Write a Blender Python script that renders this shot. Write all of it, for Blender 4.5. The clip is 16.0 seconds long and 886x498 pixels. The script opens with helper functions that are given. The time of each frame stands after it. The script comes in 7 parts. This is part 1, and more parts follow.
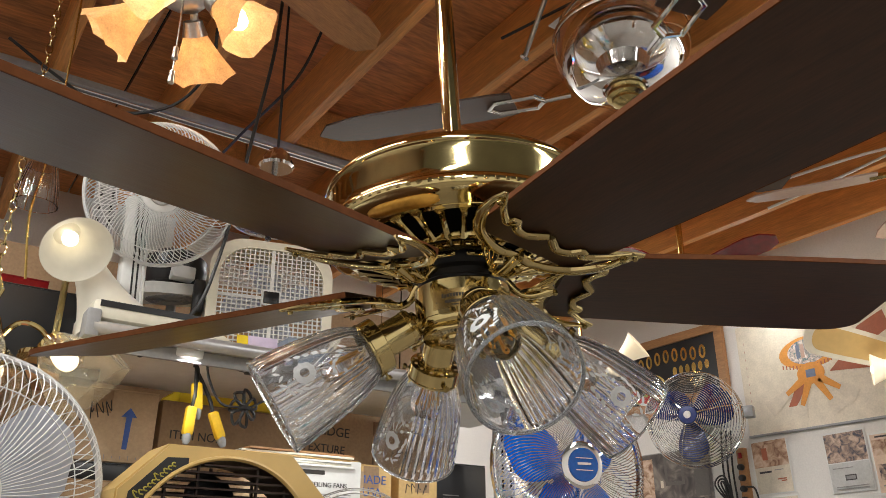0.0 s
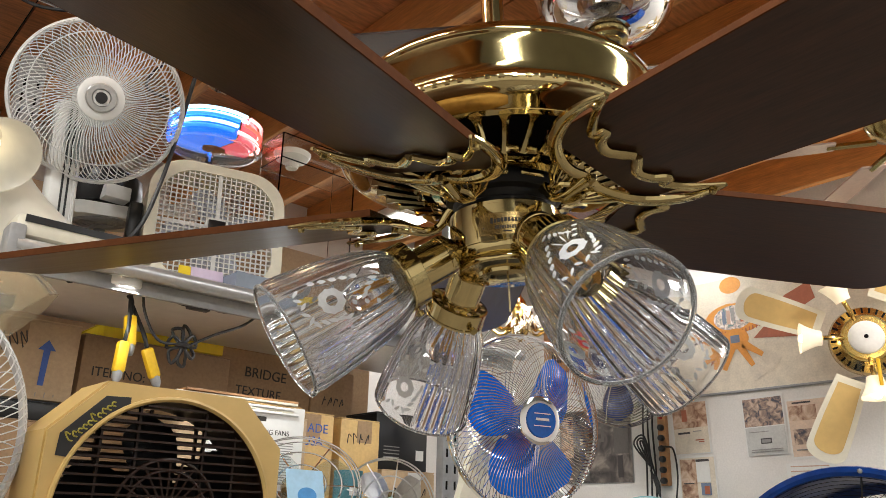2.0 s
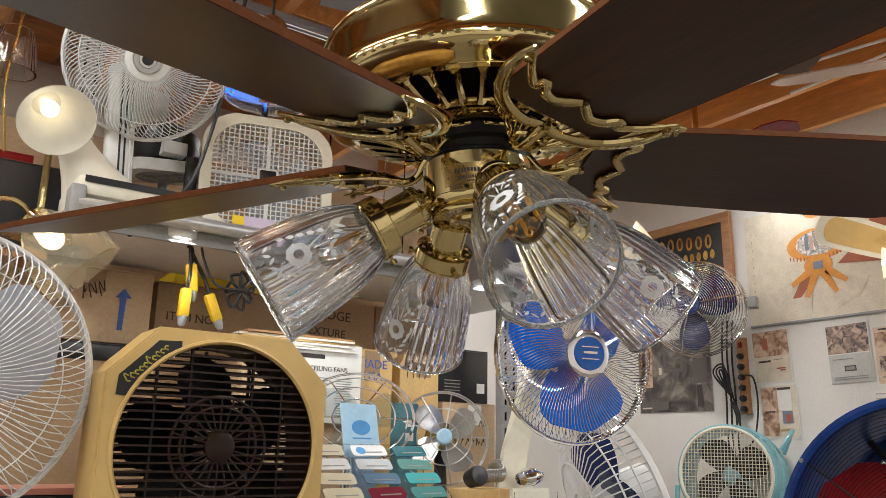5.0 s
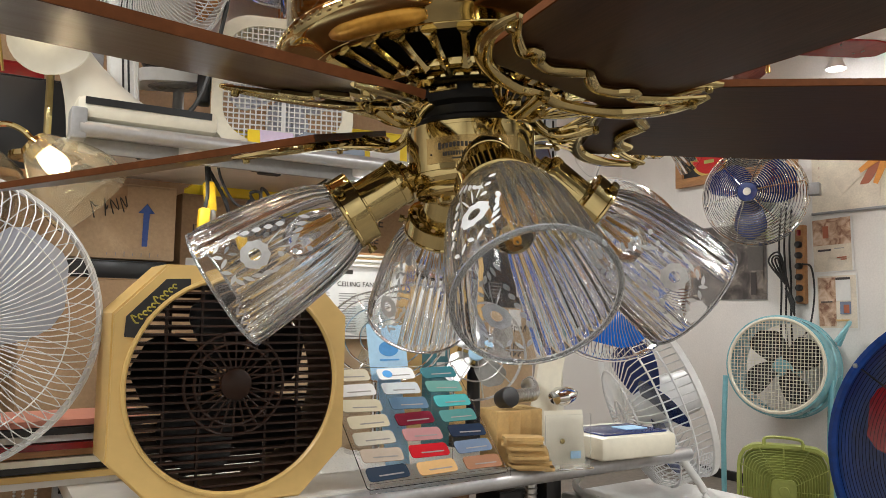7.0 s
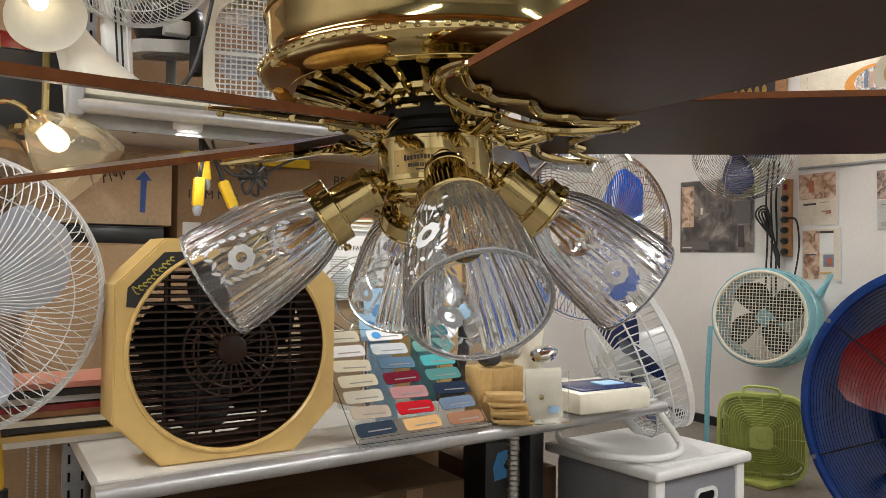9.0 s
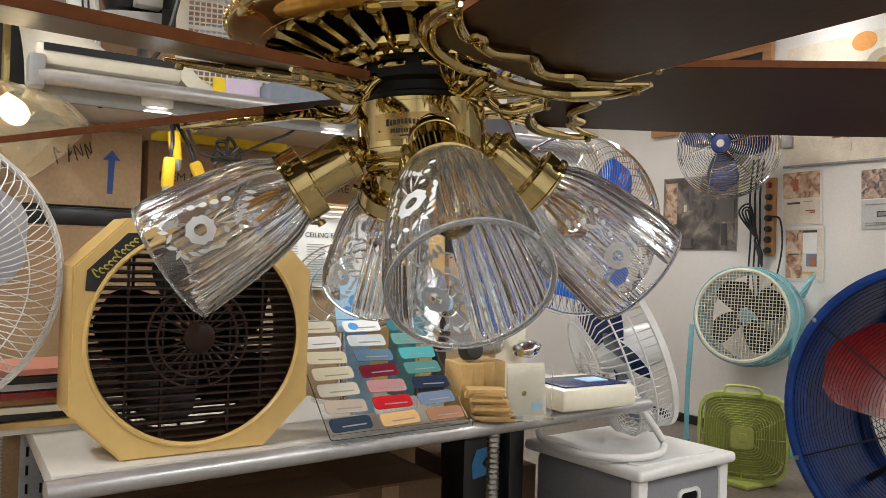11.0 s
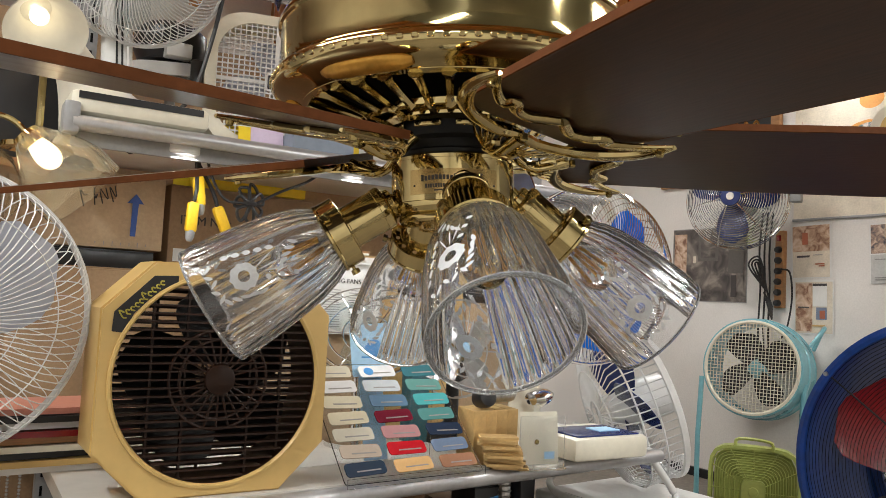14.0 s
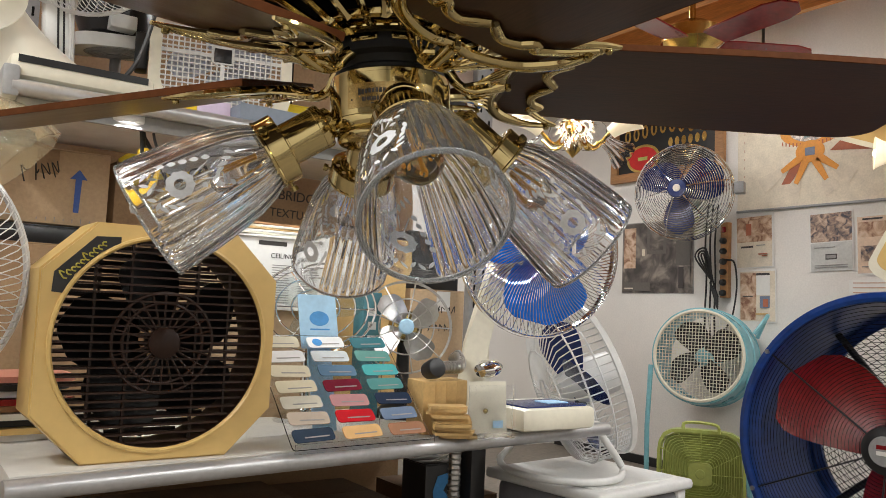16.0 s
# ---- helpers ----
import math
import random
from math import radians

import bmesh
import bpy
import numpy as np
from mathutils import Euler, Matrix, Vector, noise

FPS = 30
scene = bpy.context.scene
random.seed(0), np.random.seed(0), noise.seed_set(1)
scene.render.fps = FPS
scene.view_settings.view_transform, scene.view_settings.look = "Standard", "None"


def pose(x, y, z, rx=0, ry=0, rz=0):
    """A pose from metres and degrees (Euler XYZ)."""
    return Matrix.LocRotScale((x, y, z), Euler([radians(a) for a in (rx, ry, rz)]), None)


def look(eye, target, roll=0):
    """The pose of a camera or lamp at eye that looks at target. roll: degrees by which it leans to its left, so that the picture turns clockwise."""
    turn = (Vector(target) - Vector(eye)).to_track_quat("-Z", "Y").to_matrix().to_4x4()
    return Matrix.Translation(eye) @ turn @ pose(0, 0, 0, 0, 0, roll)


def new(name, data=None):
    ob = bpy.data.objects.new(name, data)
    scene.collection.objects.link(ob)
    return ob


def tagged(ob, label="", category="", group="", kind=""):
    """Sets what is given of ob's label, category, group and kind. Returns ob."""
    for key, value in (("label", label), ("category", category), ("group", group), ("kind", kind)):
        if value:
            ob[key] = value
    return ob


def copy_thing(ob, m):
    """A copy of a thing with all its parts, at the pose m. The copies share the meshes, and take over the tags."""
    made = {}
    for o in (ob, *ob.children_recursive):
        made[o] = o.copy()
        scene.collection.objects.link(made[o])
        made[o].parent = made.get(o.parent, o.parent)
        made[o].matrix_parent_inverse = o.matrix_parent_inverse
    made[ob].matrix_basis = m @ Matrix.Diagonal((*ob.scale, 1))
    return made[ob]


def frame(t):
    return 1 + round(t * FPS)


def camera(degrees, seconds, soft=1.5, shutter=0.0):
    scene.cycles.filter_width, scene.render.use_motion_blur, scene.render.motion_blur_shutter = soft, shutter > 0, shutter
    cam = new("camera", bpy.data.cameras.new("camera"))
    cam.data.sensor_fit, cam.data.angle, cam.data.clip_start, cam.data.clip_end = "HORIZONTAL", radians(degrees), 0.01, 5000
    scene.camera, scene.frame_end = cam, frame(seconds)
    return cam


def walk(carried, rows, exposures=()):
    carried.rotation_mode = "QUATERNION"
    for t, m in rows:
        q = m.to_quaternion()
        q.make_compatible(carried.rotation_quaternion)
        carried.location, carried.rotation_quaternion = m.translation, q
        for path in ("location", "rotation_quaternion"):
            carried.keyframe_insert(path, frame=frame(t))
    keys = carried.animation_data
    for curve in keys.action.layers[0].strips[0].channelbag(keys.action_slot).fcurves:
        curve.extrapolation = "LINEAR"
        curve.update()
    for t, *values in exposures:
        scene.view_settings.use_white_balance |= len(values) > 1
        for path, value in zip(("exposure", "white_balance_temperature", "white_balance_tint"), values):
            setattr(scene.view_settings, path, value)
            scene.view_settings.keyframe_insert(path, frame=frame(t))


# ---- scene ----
cam = camera(58.7, 16.0, soft=0.85)
PATH = [
    (0, (0.068, 0.059, 0.71), (1.118, 1.579, 1.475), 0.1),
    (0.5, (0.041, 0.134, 0.712), (1.162, 1.611, 1.46), 0.5),
    (1, (0.043, 0.196, 0.728), (1.226, 1.64, 1.445), 0.8),
    (1.5, (0.052, 0.242, 0.73), (1.277, 1.666, 1.415), 1.2),
    (2, (0.048, 0.254, 0.727), (1.301, 1.667, 1.385), 1.3),
    (2.5, (0.044, 0.252, 0.73), (1.315, 1.656, 1.374), 1.1),
    (3, (0.057, 0.249, 0.728), (1.344, 1.643, 1.359), 0.8),
    (3.5, (0.062, 0.24, 0.734), (1.356, 1.631, 1.36), 0.5),
    (4, (0.052, 0.222, 0.734), (1.317, 1.647, 1.34), 0.7),
    (4.5, (0.061, 0.185, 0.733), (1.257, 1.684, 1.302), 1.1),
    (4.7, (0.083, 0.142, 0.725), (1.226, 1.691, 1.269), 1.5),
    (6.8, (0.204, 0.26, 0.867), (1.224, 1.969, 1.067), 1.2),
    (7, (0.215, 0.189, 0.858), (1.234, 1.902, 1.022), 1.0),
    (7.5, (0.221, 0.073, 0.867), (1.234, 1.796, 0.948), 0.7),
    (8, (0.168, 0.031, 0.88), (1.176, 1.757, 0.942), 0.4),
    (8.5, (0.181, 0.043, 0.893), (1.195, 1.766, 0.932), 0.5),
    (9, (0.198, 0.103, 0.903), (1.225, 1.819, 0.928), 0.8),
    (9.2, (0.206, 0.121, 0.911), (1.241, 1.833, 0.934), 0.9),
    (11.3, (0.233, 0.169, 0.887), (1.306, 1.857, 0.902), 1.9),
    (11.5, (0.228, 0.167, 0.888), (1.298, 1.857, 0.917), 1.9),
    (12, (0.216, 0.156, 0.887), (1.274, 1.852, 0.951), 2.1),
    (12.5, (0.213, 0.159, 0.885), (1.26, 1.86, 0.977), 2.5),
    (13, (0.199, 0.151, 0.892), (1.24, 1.854, 1.008), 2.8),
    (13.5, (0.198, 0.148, 0.896), (1.242, 1.849, 1.024), 3.0),
    (14, (0.199, 0.153, 0.89), (1.249, 1.85, 1.021), 2.9),
    (14.5, (0.205, 0.152, 0.89), (1.267, 1.842, 1.017), 2.7),
    (15, (0.211, 0.157, 0.886), (1.294, 1.834, 1.009), 2.7),
    (15.5, (0.211, 0.153, 0.869), (1.317, 1.815, 1.002), 2.5),
    (16, (0.213, 0.137, 0.806), (1.355, 1.772, 0.964), 2.4),
]
walk(cam, [(t, look(eye, target, roll)) for t, eye, target, roll in PATH])

# ---- light ----
world = bpy.data.worlds.new("world")
scene.world = world
world.use_nodes = True
world.node_tree.nodes["Background"].inputs[0].default_value = (1.0, 0.93, 0.85, 1)
world.node_tree.nodes["Background"].inputs[1].default_value = 0.003
scene.view_settings.exposure = 0.52


def area_lamp(x, y, z, sx, sy, power, colour, rx=0, ry=0, rz=0):
    data = bpy.data.lights.new("area_light", "AREA")
    data.shape, data.size, data.size_y, data.energy, data.color = "RECTANGLE", sx, sy, power, colour
    ob = new("area_light", data)
    ob.matrix_world = pose(x, y, z, rx, ry, rz)
    return ob


def bulb_lamp(x, y, z, power, colour, radius=0.02):
    data = bpy.data.lights.new("bulb_light", "POINT")
    data.energy, data.color, data.shadow_soft_size = power, colour, radius
    ob = new("bulb_light", data)
    ob.location = (x, y, z)
    return ob


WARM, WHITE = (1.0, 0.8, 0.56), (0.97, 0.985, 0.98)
# Assumed ceiling lights, not seen: added for the room's general light.
ADDED_TUBES = [(-0.55, -0.9, 2.227), (1.9, -0.7, 2.227), (3.0, 0.3, 2.227), (-0.559, 1.2, 2.227)]
for tx, ty, tz in ADDED_TUBES:
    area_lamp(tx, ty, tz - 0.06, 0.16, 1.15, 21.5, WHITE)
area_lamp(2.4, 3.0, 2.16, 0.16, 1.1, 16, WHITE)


# ---- materials ----
def mat(name, colour, rough=0.5, metal=0.0, spread=0.12, scale=20.0, bump=0.1, coat=0.0, trans=0.0, fine=6.0, stretch=(1, 1, 1), glow=None, dark=None, ior=1.5, island=0.0, spec=0.5):
    m = bpy.data.materials.new(name)
    m.use_nodes = True
    nt = m.node_tree
    b = nt.nodes["Principled BSDF"]
    b.inputs["Roughness"].default_value, b.inputs["Metallic"].default_value = rough, metal
    b.inputs["Coat Weight"].default_value, b.inputs["Transmission Weight"].default_value, b.inputs["IOR"].default_value = coat, trans, ior
    b.inputs["Base Color"].default_value, b.inputs["Specular IOR Level"].default_value = (*colour, 1), spec
    if glow:
        b.inputs["Emission Color"].default_value, b.inputs["Emission Strength"].default_value = (*glow[0], 1), glow[1]
    if spread or bump:
        tc, mp = nt.nodes.new("ShaderNodeTexCoord"), nt.nodes.new("ShaderNodeMapping")
        nt.links.new(tc.outputs["Object"], mp.inputs["Vector"])
        mp.inputs["Scale"].default_value = stretch
        n1, n2 = nt.nodes.new("ShaderNodeTexNoise"), nt.nodes.new("ShaderNodeTexNoise")
        n1.inputs["Scale"].default_value, n2.inputs["Scale"].default_value = scale, scale * fine
        n1.inputs["Detail"].default_value, n2.inputs["Detail"].default_value = 4, 5
        for n in (n1, n2):
            nt.links.new(mp.outputs[0], n.inputs["Vector"])
        mx = nt.nodes.new("ShaderNodeMath")
        mx.operation = "ADD"
        nt.links.new(n1.outputs[0], mx.inputs[0])
        nt.links.new(n2.outputs[0], mx.inputs[1])
        ramp = nt.nodes.new("ShaderNodeMapRange")
        ramp.inputs[1].default_value, ramp.inputs[2].default_value = 0.6, 1.4
        nt.links.new(mx.outputs[0], ramp.inputs[0])
        mix = nt.nodes.new("ShaderNodeMix")
        mix.data_type = "RGBA"
        lo = dark or tuple(c * (1 - 2 * spread) for c in colour)
        hi = tuple(min(1, c * (1 + spread)) for c in colour)
        mix.inputs[6].default_value, mix.inputs[7].default_value = (*lo, 1), (*hi, 1)
        nt.links.new(ramp.outputs[0], mix.inputs[0])
        out = mix.outputs[2]
        if island:
            oi, hs = nt.nodes.new("ShaderNodeObjectInfo"), nt.nodes.new("ShaderNodeHueSaturation")
            mr = nt.nodes.new("ShaderNodeMapRange")
            mr.inputs[3].default_value, mr.inputs[4].default_value = 1 - island, 1 + island
            nt.links.new(oi.outputs["Random"], mr.inputs[0])
            nt.links.new(mr.outputs[0], hs.inputs["Value"])
            nt.links.new(out, hs.inputs["Color"])
            out = hs.outputs[0]
        nt.links.new(out, b.inputs["Base Color"])
        rr = nt.nodes.new("ShaderNodeMapRange")
        rr.inputs[3].default_value, rr.inputs[4].default_value = rough * 0.8, min(1, rough * 1.25)
        nt.links.new(n1.outputs[0], rr.inputs[0])
        nt.links.new(rr.outputs[0], b.inputs["Roughness"])
        if bump:
            bp = nt.nodes.new("ShaderNodeBump")
            bp.inputs["Strength"].default_value, bp.inputs["Distance"].default_value = bump, 0.002
            nt.links.new(n2.outputs[0], bp.inputs["Height"])
            nt.links.new(bp.outputs[0], b.inputs["Normal"])
    return m


BRASS = mat("polished_brass", (0.64, 0.52, 0.25), 0.08, 1, 0.08, 9, 0.01)
OLD_BRASS = mat("aged_brass", (0.46, 0.36, 0.15), 0.2, 1, 0.2, 30, 0.05)
GOLD = mat("gilt", (0.72, 0.5, 0.16), 0.2, 1, 0.15, 40, 0.1)
CHROME = mat("chrome", (0.8, 0.8, 0.8), 0.08, 1, 0.03, 10, 0.0)
STEEL = mat("brushed_steel", (0.55, 0.55, 0.54), 0.3, 1, 0.08, 20, 0.05)
BLADE = mat("walnut_blade", (0.05, 0.02, 0.0085), 0.3, 0, 0.3, 5, 0.05, spec=0.5, stretch=(1.2, 14, 14))
BLADE_EDGE = mat("cherry_edge", (0.13, 0.045, 0.016), 0.65, 0, 0.15, 20, 0.05, spec=0.06)
BLACK = mat("black_plastic", (0.012, 0.012, 0.013), 0.35, 0, 0.1, 30, 0.05)
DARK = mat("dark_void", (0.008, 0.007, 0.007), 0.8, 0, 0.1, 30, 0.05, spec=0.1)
GLASS = mat("clear_glass", (1, 1, 1), 0.0, 0, 0, 1, 0, trans=1.0, ior=1.45)
# Faint white haze in the glass stands for bright reflections it lacks.
CUT_GLASS = mat("hazed_cut_glass", (0.97, 0.98, 1.0), 0.0, 0, 0, 1, 0, trans=0.965, ior=1.52)
FROST = mat("etched_glass", (0.85, 0.87, 0.88), 0.6, 0, 0.06, 60, 0.3)
RIM_PALE = mat("pale_rim_glass", (0.86, 0.89, 0.9), 0.25, 0, 0.05, 60, 0.05, trans=0.8, ior=1.2)
ACRYLIC = mat("clear_acrylic", (0.96, 0.97, 0.98), 0.02, 0, 0, 1, 0, trans=1.0, ior=1.3)
WHITE_PLASTIC = mat("white_plastic", (0.72, 0.72, 0.7), 0.3, 0, 0.05, 12, 0.03)
WHITE_WIRE = mat("white_coated_wire", (0.66, 0.66, 0.65), 0.3, 0, 0.05, 12, 0.03)
GREY_BLADE = mat("pale_blue_grey_plastic", (0.5, 0.53, 0.62), 0.3, 0, 0.06, 8, 0.02)
CLEAR_BLUE = mat("smoke_plastic", (0.8, 0.86, 0.86), 0.08, 0, 0.05, 8, 0.02, trans=0.95, ior=1.12)
BLUE = mat("translucent_blue_plastic", (0.0, 0.15, 0.72), 0.18, 0, 0.12, 8, 0.02, coat=0.3)
NAVY = mat("navy_plastic", (0.015, 0.03, 0.13), 0.25, 0, 0.15, 8, 0.03)
DRUM_BLUE = mat("blue_enamel", (0.004, 0.045, 0.24), 0.3, 0, 0.2, 6, 0.1, spec=0.35)
RED = mat("red_enamel", (0.22, 0.008, 0.011), 0.2, 0, 0.2, 8, 0.05, coat=0.3)
TEAL = mat("aqua_enamel", (0.2, 0.46, 0.52), 0.28, 0, 0.1, 8, 0.05, coat=0.2)
GREEN = mat("avocado_plastic", (0.46, 0.52, 0.13), 0.4, 0, 0.1, 10, 0.05)
TAN = mat("harvest_gold_plastic", (0.62, 0.42, 0.15), 0.33, 0, 0.06, 6, 0.06)
BROWN_PLASTIC = mat("brown_plastic", (0.026, 0.011, 0.006), 0.35, 0, 0.15, 12, 0.05, spec=0.25)
GOLD_INK = mat("olive_gold_ink", (0.42, 0.36, 0.06), 0.4, 0, 0.05, 20, 0.0)
CREAM = mat("cream_plastic", (0.74, 0.7, 0.57), 0.35, 0, 0.05, 12, 0.03)
GREY_METAL = mat("grey_painted_steel", (0.3, 0.3, 0.3), 0.4, 0, 0.1, 14, 0.08)
RAIL = mat("satin_aluminium", (0.5, 0.5, 0.5), 0.35, 0.6, 0.08, 14, 0.05)
SHELF_WHITE = mat("white_laminate", (0.68, 0.66, 0.61), 0.4, 0, 0.06, 5, 0.03)
WALL = mat("white_wall_paint", (0.76, 0.73, 0.69), 0.7, 0, 0.06, 3, 0.25, fine=40)
REFLECT_GREY = mat("reflector_grey", (0.2, 0.195, 0.17), 0.7, 0, 0.12, 2, 0.25, fine=30)
FLOOR = mat("worn_concrete", (0.2, 0.17, 0.14), 0.6, 0, 0.2, 2, 0.3, fine=20)
FIR = mat("fir_joist", (0.66, 0.3, 0.085), 0.55, 0, 0.22, 3, 0.25, fine=7, stretch=(9, 0.7, 9))
PLY = mat("plywood_deck", (0.62, 0.26, 0.085), 0.6, 0, 0.3, 2.2, 0.25, fine=7, stretch=(1, 6, 1))
CARD = mat("corrugated_cardboard", (0.5, 0.355, 0.215), 0.75, 0, 0.1, 6, 0.2, fine=20)
CARD_DARK = mat("brown_cardboard", (0.36, 0.23, 0.125), 0.75, 0, 0.12, 6, 0.2, fine=20)
# Darker copy of the cardboard: shade under the shelf is in its colour.
CARD_SHADED = mat("shaded_brown_cardboard", (0.17, 0.1, 0.052), 0.8, 0, 0.15, 6, 0.2, fine=20)
PAPER = mat("white_paper", (0.75, 0.74, 0.71), 0.7, 0, 0.04, 12, 0.05)
INK = mat("black_ink", (0.03, 0.025, 0.02), 0.6, 0, 0.1, 30, 0.0)
GREY_INK = mat("grey_print", (0.28, 0.27, 0.26), 0.6, 0, 0.1, 30, 0.0)
BLUE_INK = mat("blue_ink", (0.04, 0.1, 0.36), 0.6, 0, 0.12, 30, 0.0)
SKY_PAPER = mat("pale_blue_card", (0.42, 0.68, 0.9), 0.5, 0, 0.08, 14, 0.0)
SKY_INK = mat("mid_blue_ink", (0.06, 0.3, 0.68), 0.5, 0, 0.1, 20, 0.0)
YELLOW = mat("yellow_rubber", (0.66, 0.4, 0.012), 0.45, 0, 0.08, 20, 0.05)
YELLOW_CARD = mat("yellow_box_card", (0.85, 0.62, 0.02), 0.55, 0, 0.06, 6, 0.05)
RUBBER = mat("black_rubber_cord", (0.014, 0.013, 0.013), 0.5, 0, 0.1, 30, 0.05)
MILK = mat("frosted_lit_glass", (0.8, 0.75, 0.63), 0.3, 0, 0.04, 8, 0.0, glow=((1, 0.8, 0.5), 0.3))
OPAL = mat("opal_glass", (0.62, 0.59, 0.5), 0.35, 0, 0.04, 8, 0.0, glow=((1, 0.92, 0.75), 0.08))
OPAL_BULB = mat("soft_lit_bulb", (1, 0.95, 0.85), 0.4, 0, 0, 1, 0, glow=((1, 0.88, 0.66), 1.3))
GLOW_BLUE = mat("blue_lit_acrylic", (0.03, 0.15, 0.6), 0.15, 0, 0.2, 20, 0, trans=0.5, glow=((0.015, 0.2, 1.0), 0.65))
GLOW_RED = mat("pink_lit_acrylic", (0.7, 0.15, 0.2), 0.15, 0, 0.2, 20, 0, trans=0.5, glow=((0.9, 0.1, 0.14), 0.55))
# Clear glass tinted warm: the lit bulbs' glow is in its colour.
RIBBED = mat("glow_tinted_ribbed_glass", (1, 0.95, 0.8), 0.05, 0, 0, 1, 0, trans=0.93, ior=1.4)
AMBER_PAD = mat("amber_satin", (0.75, 0.4, 0.07), 0.25, 0.6, 0.15, 30, 0.03)
AMBER = mat("amber_scavo_glass", (0.7, 0.45, 0.22), 0.4, 0, 0.25, 40, 0.2, glow=((1, 0.55, 0.22), 0.24))
LIT = mat("lit_bulb", (1, 0.95, 0.85), 0.4, 0, 0, 1, 0, glow=((1, 0.85, 0.6), 5.0))
PUCK = mat("lit_puck_lens", (1, 1, 1), 0.4, 0, 0, 1, 0, glow=((1, 0.95, 0.88), 9.0))
TUBE = mat("lit_tube", (1, 1, 1), 0.4, 0, 0, 1, 0, glow=((1, 0.93, 0.84), 6.0))
NEON_BLUE = mat("neon_blue", (0.1, 0.4, 1), 0.4, 0, 0, 1, 0, glow=((0.012, 0.11, 1), 2.2))
NEON_ICE = mat("neon_ice_blue", (0.6, 0.8, 1), 0.4, 0, 0, 1, 0, glow=((0.35, 0.7, 1), 2.6))
NEON_PINK = mat("neon_pink", (1, 0.6, 0.6), 0.4, 0, 0, 1, 0, glow=((1, 0.38, 0.36), 2.0))
NEON_RED = mat("neon_red", (1, 0.2, 0.1), 0.4, 0, 0, 1, 0, glow=((1, 0.09, 0.07), 1.7))
FILAMENT = mat("amber_filament", (0.8, 0.36, 0.03), 0.4, 0, 0, 1, 0)
WOOD = mat("oak_strip", (0.4, 0.2, 0.08), 0.5, 0, 0.2, 6, 0.15, stretch=(1, 8, 8))
KRAFT = mat("kraft_tag", (0.55, 0.36, 0.14), 0.65, 0, 0.1, 20, 0.05, island=0.12)
GREY_FABRIC = mat("grey_plastic_drawer", (0.22, 0.22, 0.24), 0.55, 0, 0.08, 20, 0.1)


# ---- builders ----
def part(name, bm, material, parent=None, label="", smooth=True):
    me = bpy.data.meshes.new(name)
    bm.normal_update()
    bm.to_mesh(me)
    bm.free()
    me.materials.append(material)
    if smooth:
        me.shade_smooth()
        me.set_sharp_from_angle(angle=radians(38))
    ob = new(name, me)
    if parent:
        ob.parent = parent
    if label:
        ob["label"] = label
    return ob


def thing(name, m, label, category, group="", kind=""):
    ob = new(name)
    ob.empty_display_size = 0.05
    ob.matrix_world = m
    return tagged(ob, label, category, group, kind)


def solid(name, bm, material, m, label, category, group="", kind="", smooth=True):
    ob = part(name, bm, material, None, "", smooth)
    ob.matrix_world = m
    return tagged(ob, label, category, group, kind)


def aim(x, y, z, d, spin=0):
    """Pose whose local Z looks along d, local Y upwards."""
    q = Vector(d).normalized().to_track_quat("Z", "Y")
    return Matrix.Translation((x, y, z)) @ q.to_matrix().to_4x4() @ pose(0, 0, 0, 0, 0, spin)


def box(bm, sx, sy, sz, x=0, y=0, z=0, bevel=0.0, m=None, seg=2):
    g = bmesh.ops.create_cube(bm, size=1)
    vs = g["verts"]
    bmesh.ops.transform(bm, matrix=(m or Matrix()) @ Matrix.LocRotScale((x, y, z), None, (sx, sy, sz)), verts=vs)
    if bevel:
        es = list({e for v in vs for e in v.link_edges})
        bmesh.ops.bevel(bm, geom=es, offset=bevel, segments=seg, affect="EDGES", profile=0.5)
    return bm


def cuboid(*a, **k):
    return box(bmesh.new(), *a, **k)


def lathe(bm, prof, seg=48, m=None, ripple=None):
    """Surface of revolution about local Z of (radius, z) pairs. ripple(angle, k) gives a factor on the radius."""
    m = m or Matrix()
    rings = []
    for k, (r, z) in enumerate(prof):
        ring = []
        for i in range(seg):
            a = 2 * math.pi * i / seg
            f = ripple(a, k / (len(prof) - 1)) if ripple else 1
            ring.append(bm.verts.new(m @ Vector((r * f * math.cos(a), r * f * math.sin(a), z))))
        rings.append(ring)
    for a, b in zip(rings, rings[1:]):
        for i in range(seg):
            bm.faces.new((a[i], a[(i + 1) % seg], b[(i + 1) % seg], b[i]))
    return bm


def turned(prof, seg=48, m=None, ripple=None):
    return lathe(bmesh.new(), prof, seg, m, ripple)


